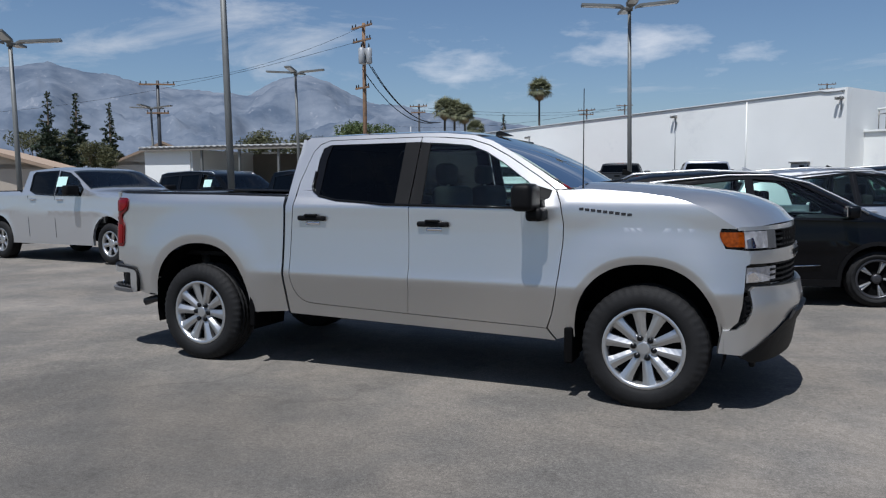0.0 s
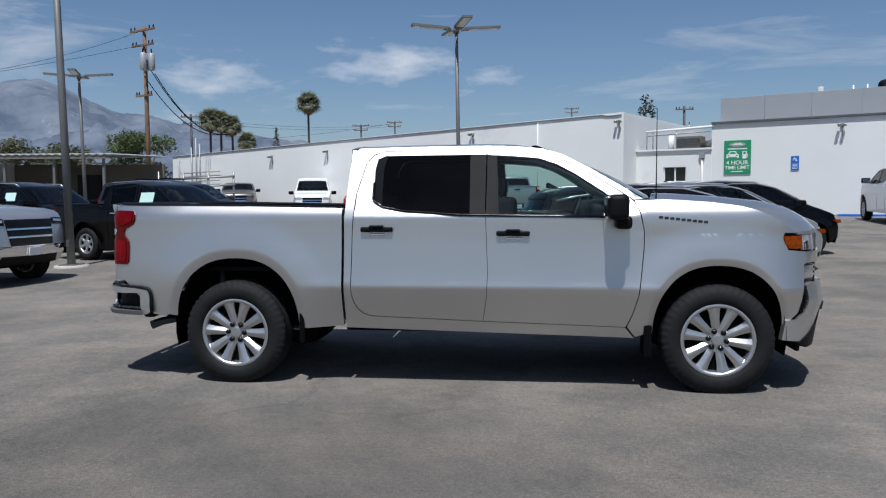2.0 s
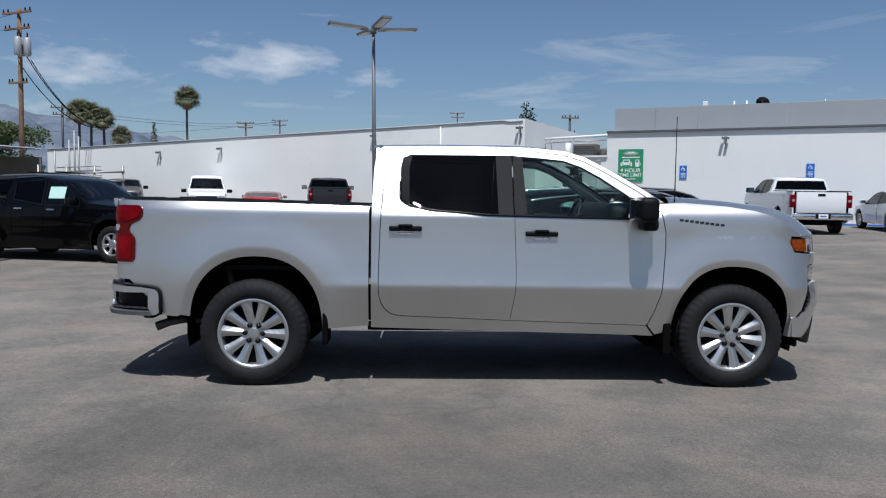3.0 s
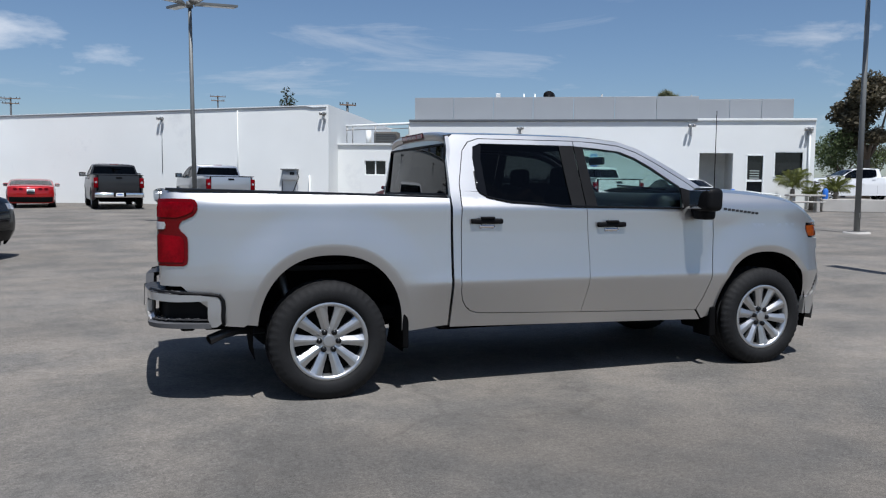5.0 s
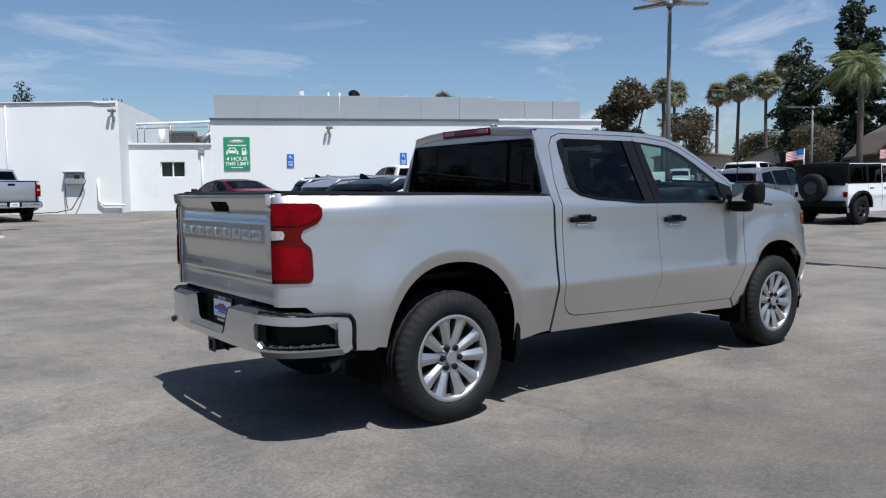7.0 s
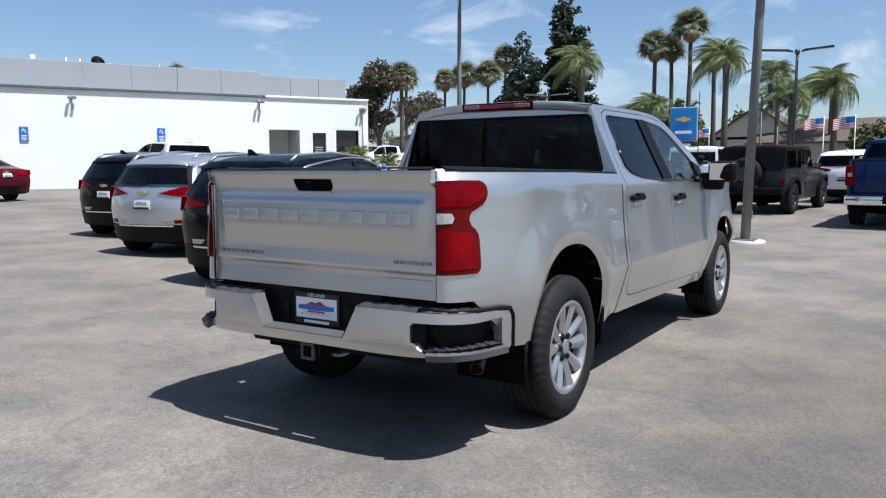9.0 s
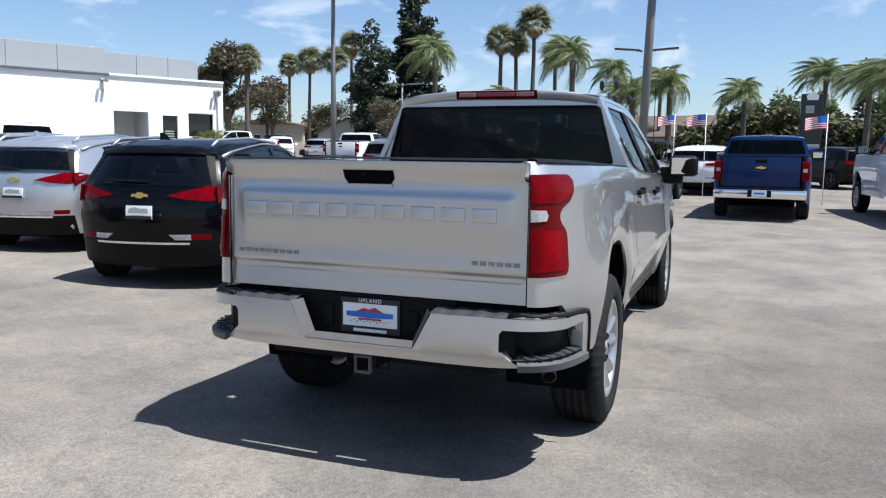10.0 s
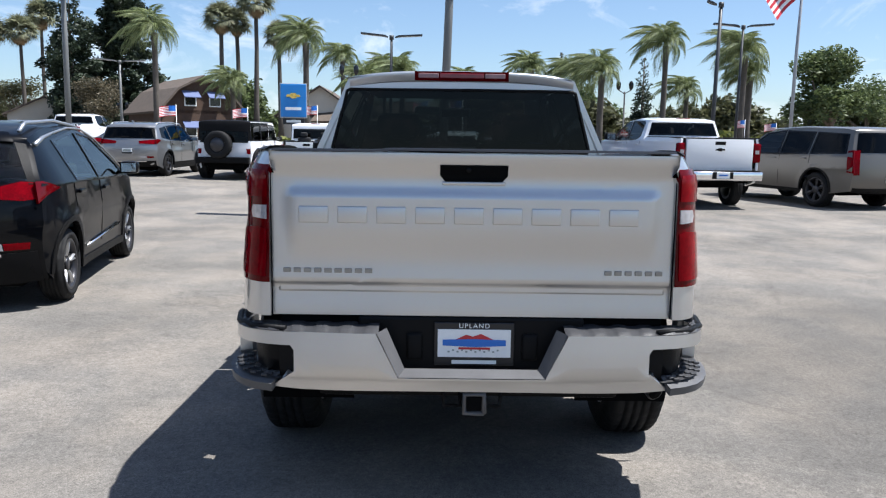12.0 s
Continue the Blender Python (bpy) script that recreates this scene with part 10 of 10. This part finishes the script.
sg = thing("brand_sign", pose(29.0, 6.3, gz(29, 6.3), 0, 0, 98), "blue dealer sign panel with a gold emblem on a post", "sign")
part("panel", box_mesh("panel", (1.05, 0.20, 1.35), SIGN_BLUE, 0.02, (0, 0, 2.75)), sg)
part("case", box_mesh("case", (1.12, 0.18, 1.42), STUCCO_GREY, 0.02, (0, -0.02, 2.75)), sg)
part("emblem", prism_mesh("emblem", [(-0.30, -0.05), (-0.12, -0.05), (-0.10, -0.11), (0.10, -0.11), (0.12, -0.05), (0.30, -0.05), (0.26, 0.05), (0.12, 0.05), (0.10, 0.11), (-0.10, 0.11), (-0.12, 0.05), (-0.26, 0.05)], (0.10, 0.13), GOLD, "y"), sg, m=Matrix.Translation((0, 0, 2.95)))
part("name_bar", box_mesh("name_bar", (0.66, 0.02, 0.12), SIGN_WHITE, 0, (0, 0.105, 2.42)), sg)
part("lower_board", box_mesh("lower_board", (0.9, 0.08, 0.26), BLACK_CARD, 0.01, (0, 0, 1.90)), sg)
part("text_bar", box_mesh("text_bar", (0.6, 0.02, 0.10), SIGN_WHITE, 0, (0, 0.045, 1.90)), sg)
part("post", box_mesh("post", (0.22, 0.14, 2.2), POLE_GREY, 0.01, (0, -0.03, 1.0)), sg)
py_ = thing("pylon_sign", pose(40.5, -5.1, gz(40.5, -5.1), 0, 0, 92), "tall dark pylon sign with a white badge on top", "sign")
part("panel", box_mesh("panel", (1.05, 0.35, 2.6), DARK_GREY_PAINT, 0.03, (0, 0, 3.1)), py_)
part("badge", prism_mesh("badge", [(-0.25, -0.18), (0.25, -0.18), (0.30, 0.05), (0.0, 0.26), (-0.30, 0.05)], (0.18, 0.22), SIGN_WHITE, "y"), py_, m=Matrix.Translation((0, 0, 4.25)))
part("screen", box_mesh("screen", (0.4, 0.02, 0.4), SIGN_GREY, 0, (0.1, 0.18, 3.6)), py_)
part("base", box_mesh("base", (0.9, 0.5, 1.8), STUCCO_GREY, 0.02, (0, 0, 0.9)), py_)
part("notice", box_mesh("notice", (0.5, 0.02, 0.7), BLUE_CARD, 0, (-0.2, 0.26, 1.3)), py_)
for x, y, z in ((40.3, 5.3, 5.8), (43.5, 5.0, 5.2), (70, 30, 5.0), (46.0, -11.5, 5.6)):
    sl = thing("street_lamp", pose(x, y, gz(x, y)), "black cast street lamp with twin globe lanterns", "street lamp", "street lamps")
    h = z - gz(x, y)
    part("post", tube_mesh("post", [(0, 0, 0), (0, 0, 0.6), (0, 0, 0.7), (0, 0, h - 0.6)], [0.16, 0.14, 0.07, 0.05], POLE_DARK, 8), sl)
    part("arm", tube_mesh("arm", [(0, -0.4, h - 0.5), (0, 0, h - 0.75), (0, 0.4, h - 0.5)], 0.03, POLE_DARK, 6), sl)
    for q in (-0.4, 0.4):
        part("lantern", tube_mesh("lantern", [(0, q, h - 0.5), (0, q, h - 0.35), (0, q, h - 0.12), (0, q, h), (0, q, h + 0.06)], [0.06, 0.14, 0.15, 0.10, 0.02], WINDOW_DARK, 10), sl)

# ---- cars farther off ----
car("pickup", 33.5, 17.2, 4, WHITE_PAINT, "white pickup parked beyond the compact sport utility", "pickup truck", emblem=TRIM_GLOSS, lift=0.05)
car("suv", 31.5, -5.2, 30, BLACK_PAINT, "black compact sport utility farther back", "suv", emblem=None)
car("pickup", 36.6, 27.9, 160, WHITE_PAINT, "white pickup parked in the side street", "pickup truck", emblem=None)
car("suv", 42.5, 28.0, -150, WHITE_PAINT, "white compact car in the side street", "suv", emblem=None)
car("suv", 47.0, 27.0, 10, SILVER_2, "silver compact sport utility in the street", "suv", emblem=None)
car("suv", 25.0, -0.6, -8, WHITE_PAINT, "white sport utility beyond the blue pickup", "suv", emblem=None)
car("sedan", 61.3, 35.3, 160, BLACK_PAINT, "black sedan parked along the far street", "sedan", emblem=None)
car("sedan", 30.5, 13.5, 0, DARK_GREY_PAINT, "dark grey sedan in the row", "sedan", emblem=None)
car("big_suv", 28.5, -14.5, 20, DARK_GREY_PAINT, "dark sport utility in the far row", "suv", emblem=None)
car("sedan", 23.0, -12.5, 15, WHITE_PAINT, "white car in the far row", "sedan", emblem=None)
